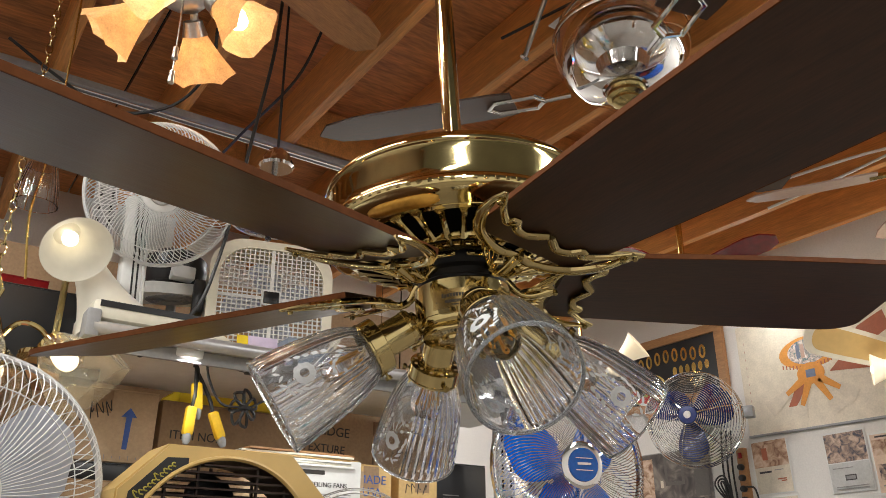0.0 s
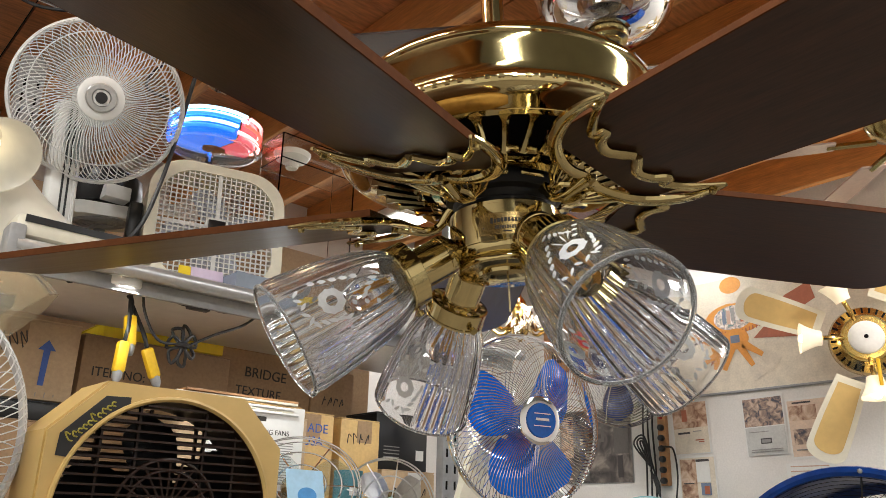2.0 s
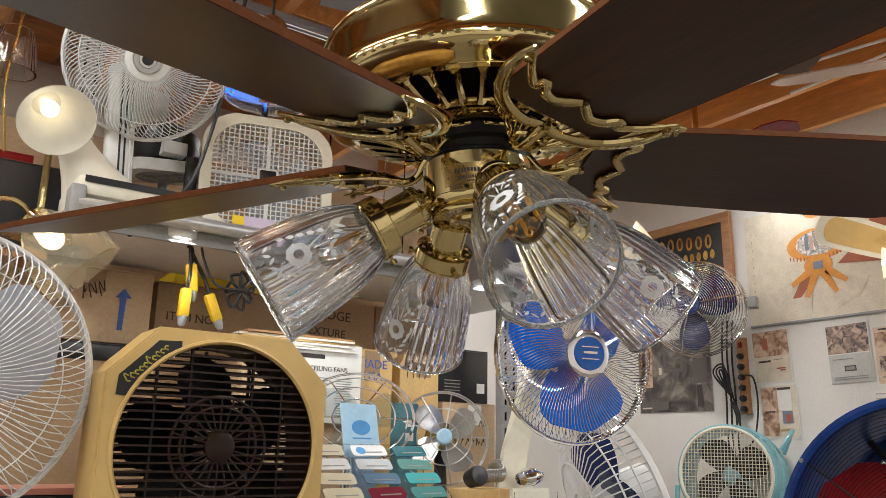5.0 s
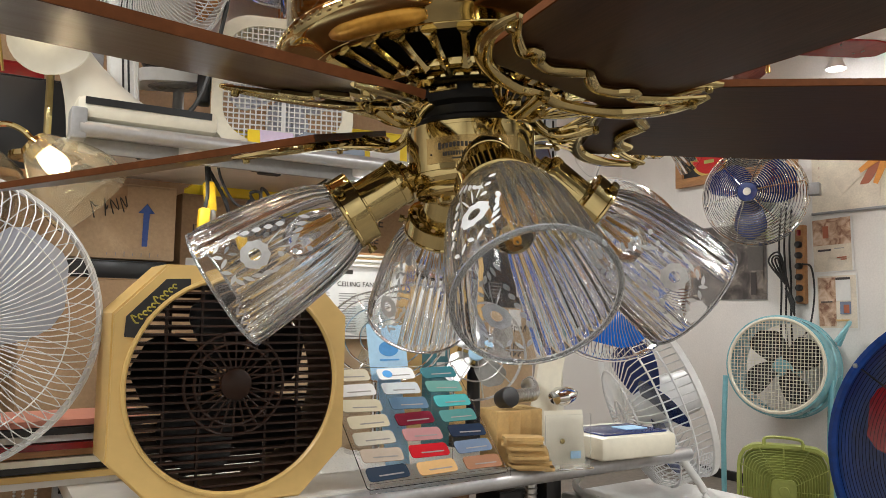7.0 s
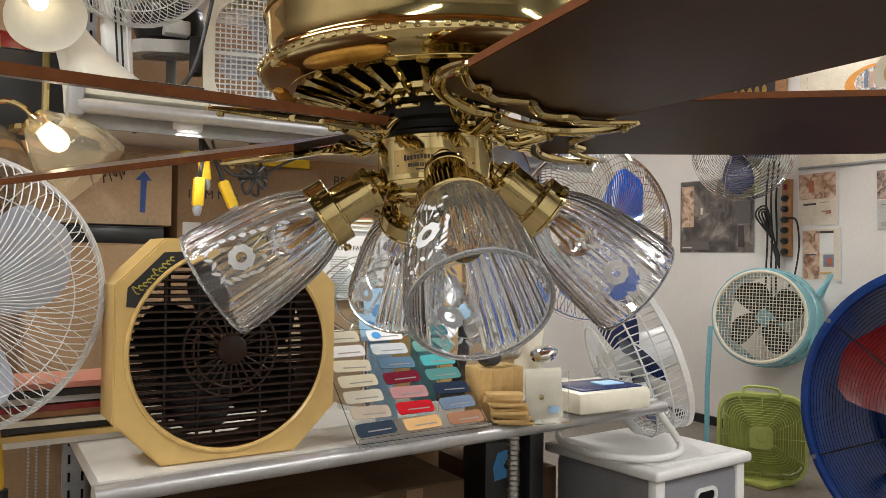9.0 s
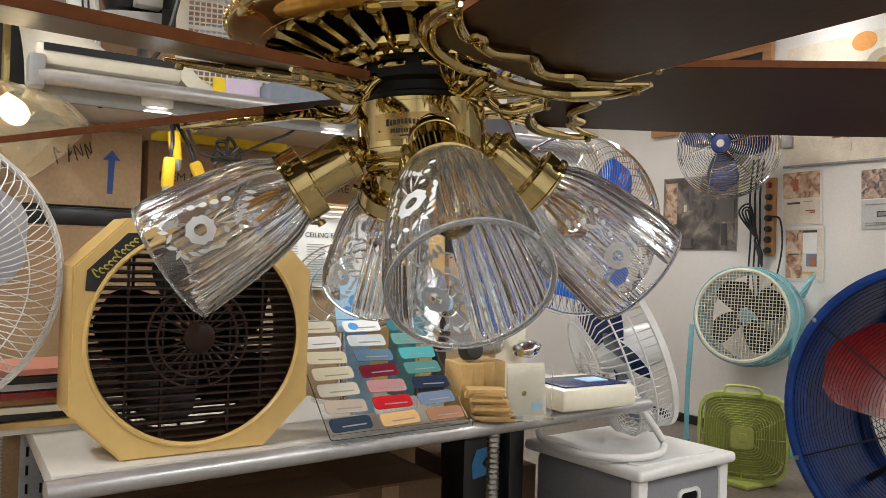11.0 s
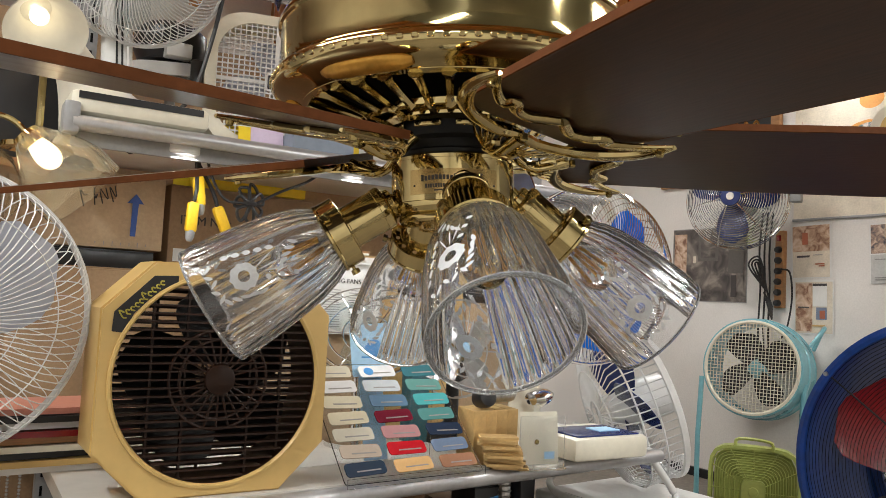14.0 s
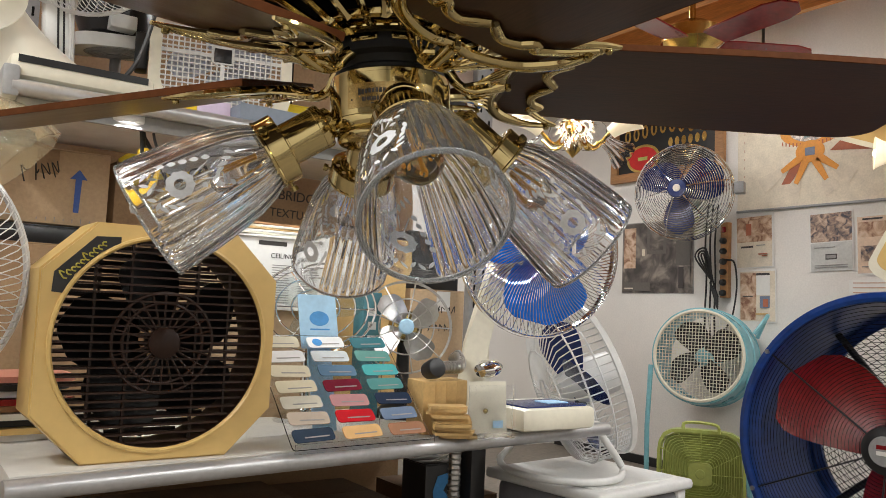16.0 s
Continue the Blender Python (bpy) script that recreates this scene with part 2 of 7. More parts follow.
def tube(bm, pts, r, sides=6, closed=False, m=None, taper=None):
    pts = [Vector(p) for p in pts]
    n = len(pts)
    rings = []
    up = Vector((0.13, 0.21, 0.97)).normalized()
    for i, p in enumerate(pts):
        a = pts[(i - 1) % n] if closed or i else p
        b = pts[(i + 1) % n] if closed or i < n - 1 else p
        d = (b - a).normalized() if (b - a).length > 1e-9 else Vector((0, 0, 1))
        s = d.cross(up)
        if s.length < 0.05:
            s = d.cross(Vector((1, 0.1, 0)))
        s.normalize()
        u = s.cross(d)
        rr = r * (taper[i] if taper else 1)
        ring = []
        for k in range(sides):
            t = 2 * math.pi * k / sides
            v = p + (s * math.cos(t) + u * math.sin(t)) * rr
            ring.append(bm.verts.new(m @ v if m else v))
        rings.append(ring)
    pairs = list(zip(rings, rings[1:])) + ([(rings[-1], rings[0])] if closed else [])
    for a, b in pairs:
        for k in range(sides):
            bm.faces.new((a[k], a[(k + 1) % sides], b[(k + 1) % sides], b[k]))
    if not closed:
        for ring in (rings[0][::-1], rings[-1]):
            bm.faces.new(ring)
    return bm


def ringpts(r, z=0, n=48, x=0, y=0):
    return [(x + r * math.cos(2 * math.pi * i / n), y + r * math.sin(2 * math.pi * i / n), z) for i in range(n)]


def curve(pts, n=8):
    """Smooth line through the points."""
    p = [Vector(a) for a in pts]
    p = [2 * p[0] - p[1]] + p + [2 * p[-1] - p[-2]]
    out = []
    for i in range(1, len(p) - 2):
        for k in range(n):
            t = k / n
            a, b, c, d = p[i - 1:i + 3]
            out.append(0.5 * (2 * b + (c - a) * t + (2 * a - 5 * b + 4 * c - d) * t * t + (3 * b - a - 3 * c + d) * t ** 3))
    return out + [p[-2]]


def slab(outline, z0, z1, m=None, bm=None):
    """A plate of an outline of (x, y), from z0 to z1."""
    bm = bm or bmesh.new()
    m = m or Matrix()
    lo = [bm.verts.new(m @ Vector((x, y, z0))) for x, y in outline]
    hi = [bm.verts.new(m @ Vector((x, y, z1))) for x, y in outline]
    n = len(outline)
    bm.faces.new(lo[::-1])
    bm.faces.new(hi)
    for i in range(n):
        bm.faces.new((lo[i], lo[(i + 1) % n], hi[(i + 1) % n], hi[i]))
    return bm


def rounded(w, h, r, n=5, x=0, y=0):
    out = []
    for cx, cy, a0 in ((w / 2 - r, h / 2 - r, 0), (-w / 2 + r, h / 2 - r, 90), (-w / 2 + r, -h / 2 + r, 180), (w / 2 - r, -h / 2 + r, 270)):
        for i in range(n + 1):
            a = radians(a0 + 90 * i / n)
            out.append((x + cx + r * math.cos(a), y + cy + r * math.sin(a)))
    return out


def annulus(bm, outer, inner, z0, z1, m=None):
    """A plate with a hole: both outlines have the same number of points."""
    m = m or Matrix()
    L = [[bm.verts.new(m @ Vector((x, y, z))) for x, y in o] for o, z in ((outer, z1), (inner, z1), (inner, z0), (outer, z0))]
    n = len(outer)
    for a, b in ((0, 1), (1, 2), (2, 3), (3, 0)):
        for i in range(n):
            bm.faces.new((L[a][i], L[a][(i + 1) % n], L[b][(i + 1) % n], L[b][i]))
    return bm


def words(text, size, material, parent, m, label="", depth=0.0006):
    """Letters as a mesh, lying in local XY, facing Z, centred."""
    cu = bpy.data.curves.new("lettering", "FONT")
    cu.body, cu.size, cu.extrude, cu.align_x, cu.align_y = text, size, depth, "CENTER", "CENTER"
    tmp = new("lettering_source", cu)
    me = bpy.data.meshes.new_from_object(tmp)
    bpy.data.objects.remove(tmp)
    bpy.data.curves.remove(cu)
    me.materials.clear()
    me.materials.append(material)
    ob = new("lettering", me)
    ob.parent = parent
    ob.matrix_local = m
    if label:
        ob["label"] = label
    return ob


def wire_cage(bm, R, r0, depth, n, wire, rings=(1.0,), bulge=0.55, swirl=0.0, sides=4):
    """Radial wires from a hub ring of radius r0 at height depth down to the rim of radius R at 0."""
    for i in range(n):
        a0 = 2 * math.pi * i / n
        pts = []
        for k in range(7):
            t = k / 6
            r = r0 + (R - r0) * math.sin(t * math.pi / 2) ** 0.9
            z = depth * (1 - t ** 2.6) if bulge else depth * (1 - t)
            a = a0 + swirl * t
            pts.append((r * math.cos(a), r * math.sin(a), z))
        pts.append((R * math.cos(a0 + swirl), R * math.sin(a0 + swirl), -0.012))
        tube(bm, pts, wire, sides)
    return bm


def fan_blade(bm, R, r0, width, n, pitch=0.25, thick=0.002, sweep=0.5, z=0.0, lo=0.0):
    """n broad rounded fan blades."""
    for j in range(n):
        a0 = 2 * math.pi * j / n + lo
        rows, N, M = [], 10, 6
        for i in range(N + 1):
            t = i / N
            r = r0 + (R - r0) * t
            w = width * (0.45 + 0.55 * math.sin(min(1, t * 1.25) * math.pi / 2)) * (1 if t < 0.75 else math.sqrt(max(0.02, 1 - ((t - 0.75) / 0.25) ** 2 * 0.98)))
            row = []
            for k in range(M + 1):
                s = k / M - 0.5
                a = a0 + sweep * t * 0.4 + s * w / max(r, 0.04)
                row.append(Vector((r * math.cos(a), r * math.sin(a), z + s * w * pitch * 2)))
            rows.append(row)
        lo_v = [[bm.verts.new(p) for p in row] for row in rows]
        hi_v = [[bm.verts.new(p + Vector((0, 0, thick))) for p in row] for row in rows]
        for i in range(N):
            for k in range(M):
                bm.faces.new((lo_v[i][k + 1], lo_v[i + 1][k + 1], lo_v[i + 1][k], lo_v[i][k]))
                bm.faces.new((hi_v[i][k], hi_v[i + 1][k], hi_v[i + 1][k + 1], hi_v[i][k + 1]))
            for k in (0, M):
                bm.faces.new((lo_v[i][k], lo_v[i + 1][k], hi_v[i + 1][k], hi_v[i][k]))
        for i in (0, N):
            for k in range(M):
                bm.faces.new((lo_v[i][k], hi_v[i][k], hi_v[i][k + 1], lo_v[i][k + 1]))
    return bm


def blade_parts(root, m, material, R, r0, width, n, lo=0.0, label="", **k):
    """Each fan blade as a part of its own, on one shared mesh."""
    first = part("blade", fan_blade(bmesh.new(), R, r0, width, 1, **k), material, root, label)
    first.matrix_local = m @ Matrix.Rotation(lo, 4, "Z")
    for j in range(1, n):
        ob = new("blade", first.data)
        ob.parent = root
        ob.matrix_local = m @ Matrix.Rotation(lo + 2 * math.pi * j / n, 4, "Z")
        if label:
            ob["label"] = label


# ---- the room ----
FZ = -0.02
solid("floor", cuboid(6.0, 7.0, 0.1, 1.1, 0.9, FZ - 0.05), FLOOR, Matrix(), "worn grey brown concrete shop floor", "floor", kind="structure", smooth=False)
solid("wall_east", cuboid(0.1, 6.4, 2.6, 3.89, 0.9, 1.25), WALL, Matrix(), "white painted shop wall with papers pinned on it", "wall", kind="structure", smooth=False)
solid("wall_north", cuboid(5.9, 0.1, 2.6, 0.99, 4.05, 1.25), WALL, Matrix(), "white painted back wall of the shop", "wall", kind="structure", smooth=False)
solid("wall_south", cuboid(5.9, 0.1, 2.6, 0.99, -2.25, 1.25), WALL, Matrix(), "white painted wall behind the displays", "wall", kind="structure", smooth=False)
solid("wall_west", cuboid(0.1, 6.2, 2.6, -1.91, 0.9, 1.25), WALL, Matrix(), "white painted side wall of the shop", "wall", kind="structure", smooth=False)
solid("baseboard", cuboid(0.02, 6.1, 0.05, 3.828, 0.9, FZ + 0.025, bevel=0.003), BLACK, Matrix(), "dark vinyl baseboard along the white wall", "baseboard", kind="structure", smooth=False)

deck = bmesh.new()
for k in range(5):
    box(deck, 1.21, 6.3, 0.02, -1.3 + 1.22 * k, 0.9, 2.47)
solid("ceiling", deck, PLY, Matrix(), "orange plywood deck above the joists", "ceiling", kind="structure", smooth=False)
# Unseen panel behind the camera, added to shape the brass reflections.
solid("reflected_ceiling", cuboid(5.7, 1.9, 0.012, 0.99, -1.25, 2.243), REFLECT_GREY, Matrix(), "unseen grey ceiling panel added for the brass to reflect", "ceiling", kind="structure", smooth=False)
JOIST = 1.085
joist_mesh = part("ceiling_joist", cuboid(0.042, 6.2, 0.205, 0, 0, 0, bevel=0.003), FIR, smooth=False)
tagged(joist_mesh, "rough orange fir ceiling joist", "joist", "ceiling joists", "structure")
joist_mesh.matrix_world = pose(JOIST, 0.9, 2.3525)
for k in (-6, -5, -4, -3, -2, -1, 1, 2, 3, 4, 5, 6):
    copy_thing(joist_mesh, pose(JOIST + 0.411 * k, 0.9, 2.3525))
for bx, by in ((1.3, 2.6), (2.12, 2.2), (2.53, 1.0), (0.88, 3.0)):
    solid("joist_blocking", cuboid(0.367, 0.04, 0.19, 0, 0, 0, bevel=0.003), FIR, pose(bx - 0.007, by, 2.355), "short fir block between two joists", "blocking", "blocking", "structure", smooth=False)

# Housings for the added, unseen ceiling lights.
for tx, ty, tz in ADDED_TUBES + [(2.4, 3.0, 2.22)]:
    fx = thing("shop_light", pose(tx, ty, tz), "added white metal shop light with a lit diffuser, unseen source", "shop light", "shop lights")
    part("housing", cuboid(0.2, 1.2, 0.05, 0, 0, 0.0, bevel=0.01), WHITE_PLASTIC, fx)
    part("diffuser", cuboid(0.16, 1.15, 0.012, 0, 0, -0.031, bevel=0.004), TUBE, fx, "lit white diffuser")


# ---- the brass ceiling fan ----
FX, FY = 0.583, 0.766
LEAN_FAN = Matrix.Translation((FX, FY, 1.032)) @ Matrix.Rotation(radians(3.02), 4, Vector((-0.508, -0.861, 0))) @ Matrix.Diagonal((0.962, 0.962, 0.962, 1)) @ Matrix.Translation((0, 0, -1.05))
fan = thing("ceiling_fan", LEAN_FAN, "polished brass ceiling fan with five walnut blades and four glass shades", "ceiling fan")
part("downrod", turned([(0.0, 2.52), (0.0125, 2.52), (0.0125, 1.185), (0.0, 1.185)], 24), BRASS, fan)
part("canopy", turned([(0.0, 2.53), (0.065, 2.53), (0.065, 2.5), (0.055, 2.46), (0.03, 2.43), (0.0, 2.43)], 40), BRASS, fan)
part("coupling", turned([(0, 1.222), (0.016, 1.222), (0.018, 1.217), (0.018, 1.2), (0.026, 1.192), (0, 1.188)], 32), BRASS, fan)
house = [(0, 1.186), (0.05, 1.185), (0.1, 1.182), (0.135, 1.178), (0.15, 1.1735), (0.159, 1.168), (0.164, 1.1625), (0.166, 1.158), (0.1655, 1.155), (0.1635, 1.1535), (0.1632, 1.151), (0.1632, 1.145), (0.1632, 1.124), (0.1632, 1.1175),
         (0.164, 1.1135), (0.168, 1.112), (0.1715, 1.1085), (0.1725, 1.104), (0.1715, 1.0985), (0.168, 1.0945), (0.1625, 1.0925), (0.155, 1.0905), (0.148, 1.0885), (0.1425, 1.0865)]
part("motor_housing", turned(house, 96), BRASS, fan)
bead = bmesh.new()
for i in range(90):
    a = 2 * math.pi * i / 90
    box(bead, 0.0035, 0.006, 0.005, 0.1715, 0, 1.1035, bevel=0.001, m=Matrix.Rotation(a, 4, "Z"), seg=1)
part("bead_ring", bead, BRASS, fan)
# Near-black backing: the shade inside the vents is put into its colour.
part("vent_shade", turned([(0.158, 1.097), (0.145, 1.103), (0.08, 1.096), (0.05, 1.085), (0.0, 1.085)], 64), DARK, fan, "dark backing that stands for the shade behind the vents")
cone = lambda r: 1.0655 + (r - 0.07) * 0.3
vent = bmesh.new()
lathe(vent, [(0.1435, 1.0895), (0.1435, 1.086), (0.137, cone(0.137) - 0.0015), (0.135, cone(0.135)), (0.135, 1.0885)], 96)
lathe(vent, [(0.0925, cone(0.0925) + 0.004), (0.092, cone(0.092) - 0.001), (0.0865, cone(0.0865) - 0.001), (0.086, cone(0.086) + 0.004)], 96)
lathe(vent, [(0.0765, cone(0.0765) + 0.004), (0.076, cone(0.076) - 0.001), (0.067, cone(0.067) - 0.001), (0.0665, cone(0.067) + 0.006)], 96)
NV = 32
for i in range(NV):
    m = Matrix.Rotation(2 * math.pi * i / NV, 4, "Z")
    tube(vent, [(0.137, 0, cone(0.137) + 0.001), (0.13, 0, cone(0.13)), (0.11, 0, cone(0.11)), (0.094, 0, cone(0.094)), (0.09, 0, cone(0.09))], 0.0036, 6, m=m, taper=[2.1, 1.15, 0.95, 1.05, 1.6])
    if i % 2 == 0:
        tube(vent, [(0.087, 0, cone(0.087)), (0.076, 0, cone(0.076))], 0.0034, 6, m=m)
part("vent_ring", vent, BRASS, fan)
# Five amber strips spaced along the underside of the rim.
for k in range(5):
    a0 = radians(-150 + 72 * k)
    sc = bmesh.new()
    pts = []
    for i in range(13):
        a = a0 + radians(-16 + 32 * i / 12)
        pts.append((0.153 * math.cos(a), 0.153 * math.sin(a), 1.0925))
    tube(sc, pts, 0.0105, 10, taper=[0.55, 0.8, 0.95] + [1] * 7 + [0.95, 0.8, 0.55])
    part("rim_pad", sc, AMBER_PAD, fan, "smooth amber pad under the rim")
part("flywheel", turned([(0, 1.07), (0.058, 1.07), (0.0605, 1.067), (0.0605, 1.052), (0.054, 1.049), (0.052, 1.042), (0.054, 1.04), (0.054, 1.033), (0, 1.033)], 48), mat("black_rubber_flywheel", (0.007, 0.007, 0.007), 0.45, 0, 0.1, 30, 0.05, spec=0.3), fan, "black rubber flywheel")
for i in range(10):
    clip = part("clip_plate", cuboid(0.003, 0.026, 0.007, 0.061, 0, 1.0625, bevel=0.001, seg=1), BRASS, fan)
    clip.matrix_local = Matrix.Rotation(2 * math.pi * i / 10, 4, "Z")
part("switch_housing", turned([(0, 1.038), (0.05, 1.038), (0.0555, 1.0365), (0.0575, 1.0345), (0.0575, 1.0315), (0.0585, 1.031), (0.0585, 0.993), (0.0575, 0.9925), (0.0575, 0.988), (0.055, 0.984), (0.04, 0.981), (0, 0.98)], 72), BRASS, fan)
# maker's plate: a curved strip with lettering
plate = bmesh.new()
A0, A1 = radians(-163), radians(-80)
g = [[plate.verts.new((0.0589 * math.cos(A0 + (A1 - A0) * i / 24), 0.0589 * math.sin(A0 + (A1 - A0) * i / 24), z)) for i in range(25)] for z in (0.998, 1.0205)]
for i in range(24):
    plate.faces.new((g[0][i], g[0][i + 1], g[1][i + 1], g[1][i]))
PLATE = mat("satin_brass_label", (0.5, 0.36, 0.15), 0.22, 1.0, 0.05, 20, 0.0)
plate_ob = part("label_plate", plate, PLATE, fan, "satin brass maker's plate")
ink = bmesh.new()


def on_plate(a_deg, z, w, h):
    n = 3
    q = [[ink.verts.new((0.0592 * math.cos(radians(a_deg) + w * i / n / 0.059), 0.0592 * math.sin(radians(a_deg) + w * i / n / 0.059), z + k * h)) for i in range(n + 1)] for k in (0, 1)]
    for i in range(n):
        ink.faces.new((q[0][i], q[0][i + 1], q[1][i + 1], q[1][i]))


for i in range(10):
    on_plate(-151 + 3.3 * i, 1.0095 + 0.0012 * math.sin(i * 0.34), 0.0024, 0.0058 if i in (0, 9) else 0.0042)
for i in range(11):
    on_plate(-147 + 2.3 * i, 1.0035, 0.0016, 0.0036)
on_plate(-139, 1.0005, 0.008, 0.0012)
on_plate(-112, 1.0145, 0.017, 0.0016)
on_plate(-112, 1.0115, 0.014, 0.0014)
on_plate(-114, 1.0055, 0.008, 0.0012)
on_plate(-159, 1.005, 0.0016, 0.0016)
on_plate(-84, 1.005, 0.0016, 0.0016)
part("printing", ink, INK, plate_ob, "dark printed lines")
part("bottom_plate", turned([(0, 0.983), (0.05, 0.983), (0.0515, 0.981), (0.0515, 0.977), (0.05, 0.975), (0.033, 0.9735), (0.032, 0.97), (0.028, 0.9685), (0, 0.968)], 48), BRASS, fan)

# blades and their cast irons
ROOT, TIP = 0.125, 0.628
PITCH = -12.6
blade_out = []
for i in range(25):
    t = i / 24
    blade_out.append((ROOT + (TIP - 0.055 - ROOT) * t, 0.0667 + 0.0184 * math.sin(t * math.pi / 2)))
for i in range(1, 9):
    a = radians(90 * i / 9)
    blade_out.append((TIP - 0.055 + 0.055 * math.sin(a), 0.0575 + 0.0276 * math.cos(a)))
blade_out = blade_out + [(x, -y) for x, y in blade_out[::-1]]
mirror = lambda pts: [(x, -y, z) for x, y, z in pts]


def blade_iron():
    """Crescent casting with two long tips, a scalloped inner edge and a scrolled stem."""
    bm = bmesh.new()
    rim = curve([(0.206, 0.084, 0), (0.186, 0.0855, 0), (0.16, 0.081, 0), (0.133, 0.066, 0), (0.116, 0.044, 0), (0.109, 0.02, 0), (0.114, 0.0, 0)], 6)
    scallop = curve([(0.206, 0.084, 0), (0.184, 0.071, 0), (0.167, 0.056, 0), (0.164, 0.049, 0), (0.172, 0.045, 0), (0.16, 0.036, 0), (0.156, 0.02, 0), (0.171, 0.001, 0)], 5)
    flat_z = Matrix.Diagonal((1, 1, 0.62, 1))
    for pts, r, e in ((rim, 0.0072, 0.45), (scallop, 0.0056, 0.5)):
        for q in (pts, mirror(pts)):
            n = len(q)
            tube(bm, [Vector((x, y, z - 0.006)) for x, y, z in q], r, 8, m=flat_z, taper=[e + (1 - e) * min(1, 2.4 * i / (n - 1)) * (1 if i < n - 2 else 0.75) for i in range(n)])
            tube(bm, [Vector((x - 0.0012, y * 0.985, z - 0.0095)) for x, y, z in q[3:-2]], r * 0.36, 6, m=flat_z)
    stem = curve([(0.05, 0.0, 0.012), (0.06, 0, 0.004), (0.07, 0, -0.008), (0.084, 0, -0.013), (0.1, 0, -0.009), (0.114, 0, -0.004)], 5)
    n = len(stem)
    tube(bm, stem, 0.0062, 10, taper=[1.3 - 0.5 * math.sin(math.pi * i / (n - 1)) for i in range(n)])
    for s in (1, -1):
        tube(bm, curve([(0.074, s * 0.003, -0.01), (0.082, s * 0.013, -0.013), (0.094, s * 0.015, -0.011), (0.1, s * 0.009, -0.01)], 5), 0.003, 7)
    return bm


def iron_rib(u, s):
    """One slim rib between the stem and the crescent."""
    return tube(bmesh.new(), [(0.08 + 0.004 * u, s * (0.008 + 0.008 * u), -0.012), (0.1 - 0.002 * u, s * (0.012 + 0.022 * u), -0.009), (0.112 + 0.004 * u * u, s * (0.014 + 0.034 * u), -0.006)], 0.0013, 5)


def iron_screw(x, y):
    bm = bmesh.new()
    lathe(bm, [(0, -0.0106), (0.0025, -0.0104), (0.0035, -0.0092), (0.0035, -0.004)], 10, m=Matrix.Translation((x, y, 0)))
    return bm


for k in range(5):
    m = Matrix.Rotation(radians(-20.5 - 72 * k), 4, "Z") @ Matrix.Translation((0, 0, 1.0445)) @ Matrix.Rotation(radians(PITCH), 4, "X")
    b = part("blade", slab(blade_out, 0.0, 0.007), BLADE, fan, "satin dark walnut blade")
    b.matrix_local = m
    e = bmesh.new()
    o2 = [(x * 1.0 + (0.0012 if x > 0.55 else 0), y * 1.018) for x, y in blade_out]
    annulus(e, o2, [(x - 0.0012 if x > 0.5 else x + 0.0012, y * 0.985) for x, y in blade_out], 0.0003, 0.0073)
    part("edge_band", e, BLADE_EDGE, b, "reddish cherry edge band")
    ir = part("blade_iron", blade_iron(), BRASS, fan, "cast brass filigree blade iron")
    ir.matrix_local = m
    for sx, sy in ((0.194, 0.082), (0.194, -0.082), (0.121, 0.0)):
        part("screw", iron_screw(sx, sy), OLD_BRASS, ir)
    for i in range(5):
        for s in (1, -1):
            part("rib", iron_rib(i / 4, s), BRASS, ir)

# light kit: four arms with clear cut-glass shades
glass_prof = [(0.0278, 0.0), (0.0292, 0.006), (0.0335, 0.013), (0.0395, 0.024), (0.0448, 0.04), (0.0485, 0.058), (0.0515, 0.078), (0.0538, 0.098), (0.0556, 0.117), (0.0565, 0.13)]


def flute(a, t):
    """Three fluted panels with plain ones between them."""
    d = (math.degrees(a) + 60) % 120 - 60
    if abs(d) > 35 or t < 0.04 or t > 0.95:
        return 1
    return 1 + 0.03 * abs(math.sin(radians(d) * 18)) * min(1, (35 - abs(d)) / 4) * min(1, (t - 0.04) * 9)


def glass_shade():
    bm = bmesh.new()
    n = 8
    fine = []
    for (r0, z0), (r1, z1) in zip(glass_prof, glass_prof[1:]):
        for k in range(2):
            fine.append((r0 + (r1 - r0) * k / 2, z0 + (z1 - z0) * k / 2))
    fine.append(glass_prof[-1])
    top = len(fine)
    prof = fine + [(0.0567, 0.1322), (0.0555, 0.1332), (0.054, 0.1322)] + [(r - 0.0028, z) for r, z in fine[::-1]]
    tot = len(prof) - 1

    def rip(a, t):
        i = round(t * tot)
        return flute(a, i / (top - 1)) if i < top else 1

    lathe(bm, prof, 264, ripple=rip)
    # close the neck
    vs = list(bm.verts)
    a, b = vs[:264], vs[-264:]
    for i in range(264):
        bm.faces.new((b[i], b[(i + 1) % 264], a[(i + 1) % 264], a[i]))
    bmesh.ops.recalc_face_normals(bm, faces=bm.faces)
    return bm


def glass_radius(z):
    for (r0, z0), (r1, z1) in zip(glass_prof, glass_prof[1:]):
        if z0 <= z <= z1:
            return r0 + (r1 - r0) * (z - z0) / (z1 - z0)
    return glass_prof[-1][0]


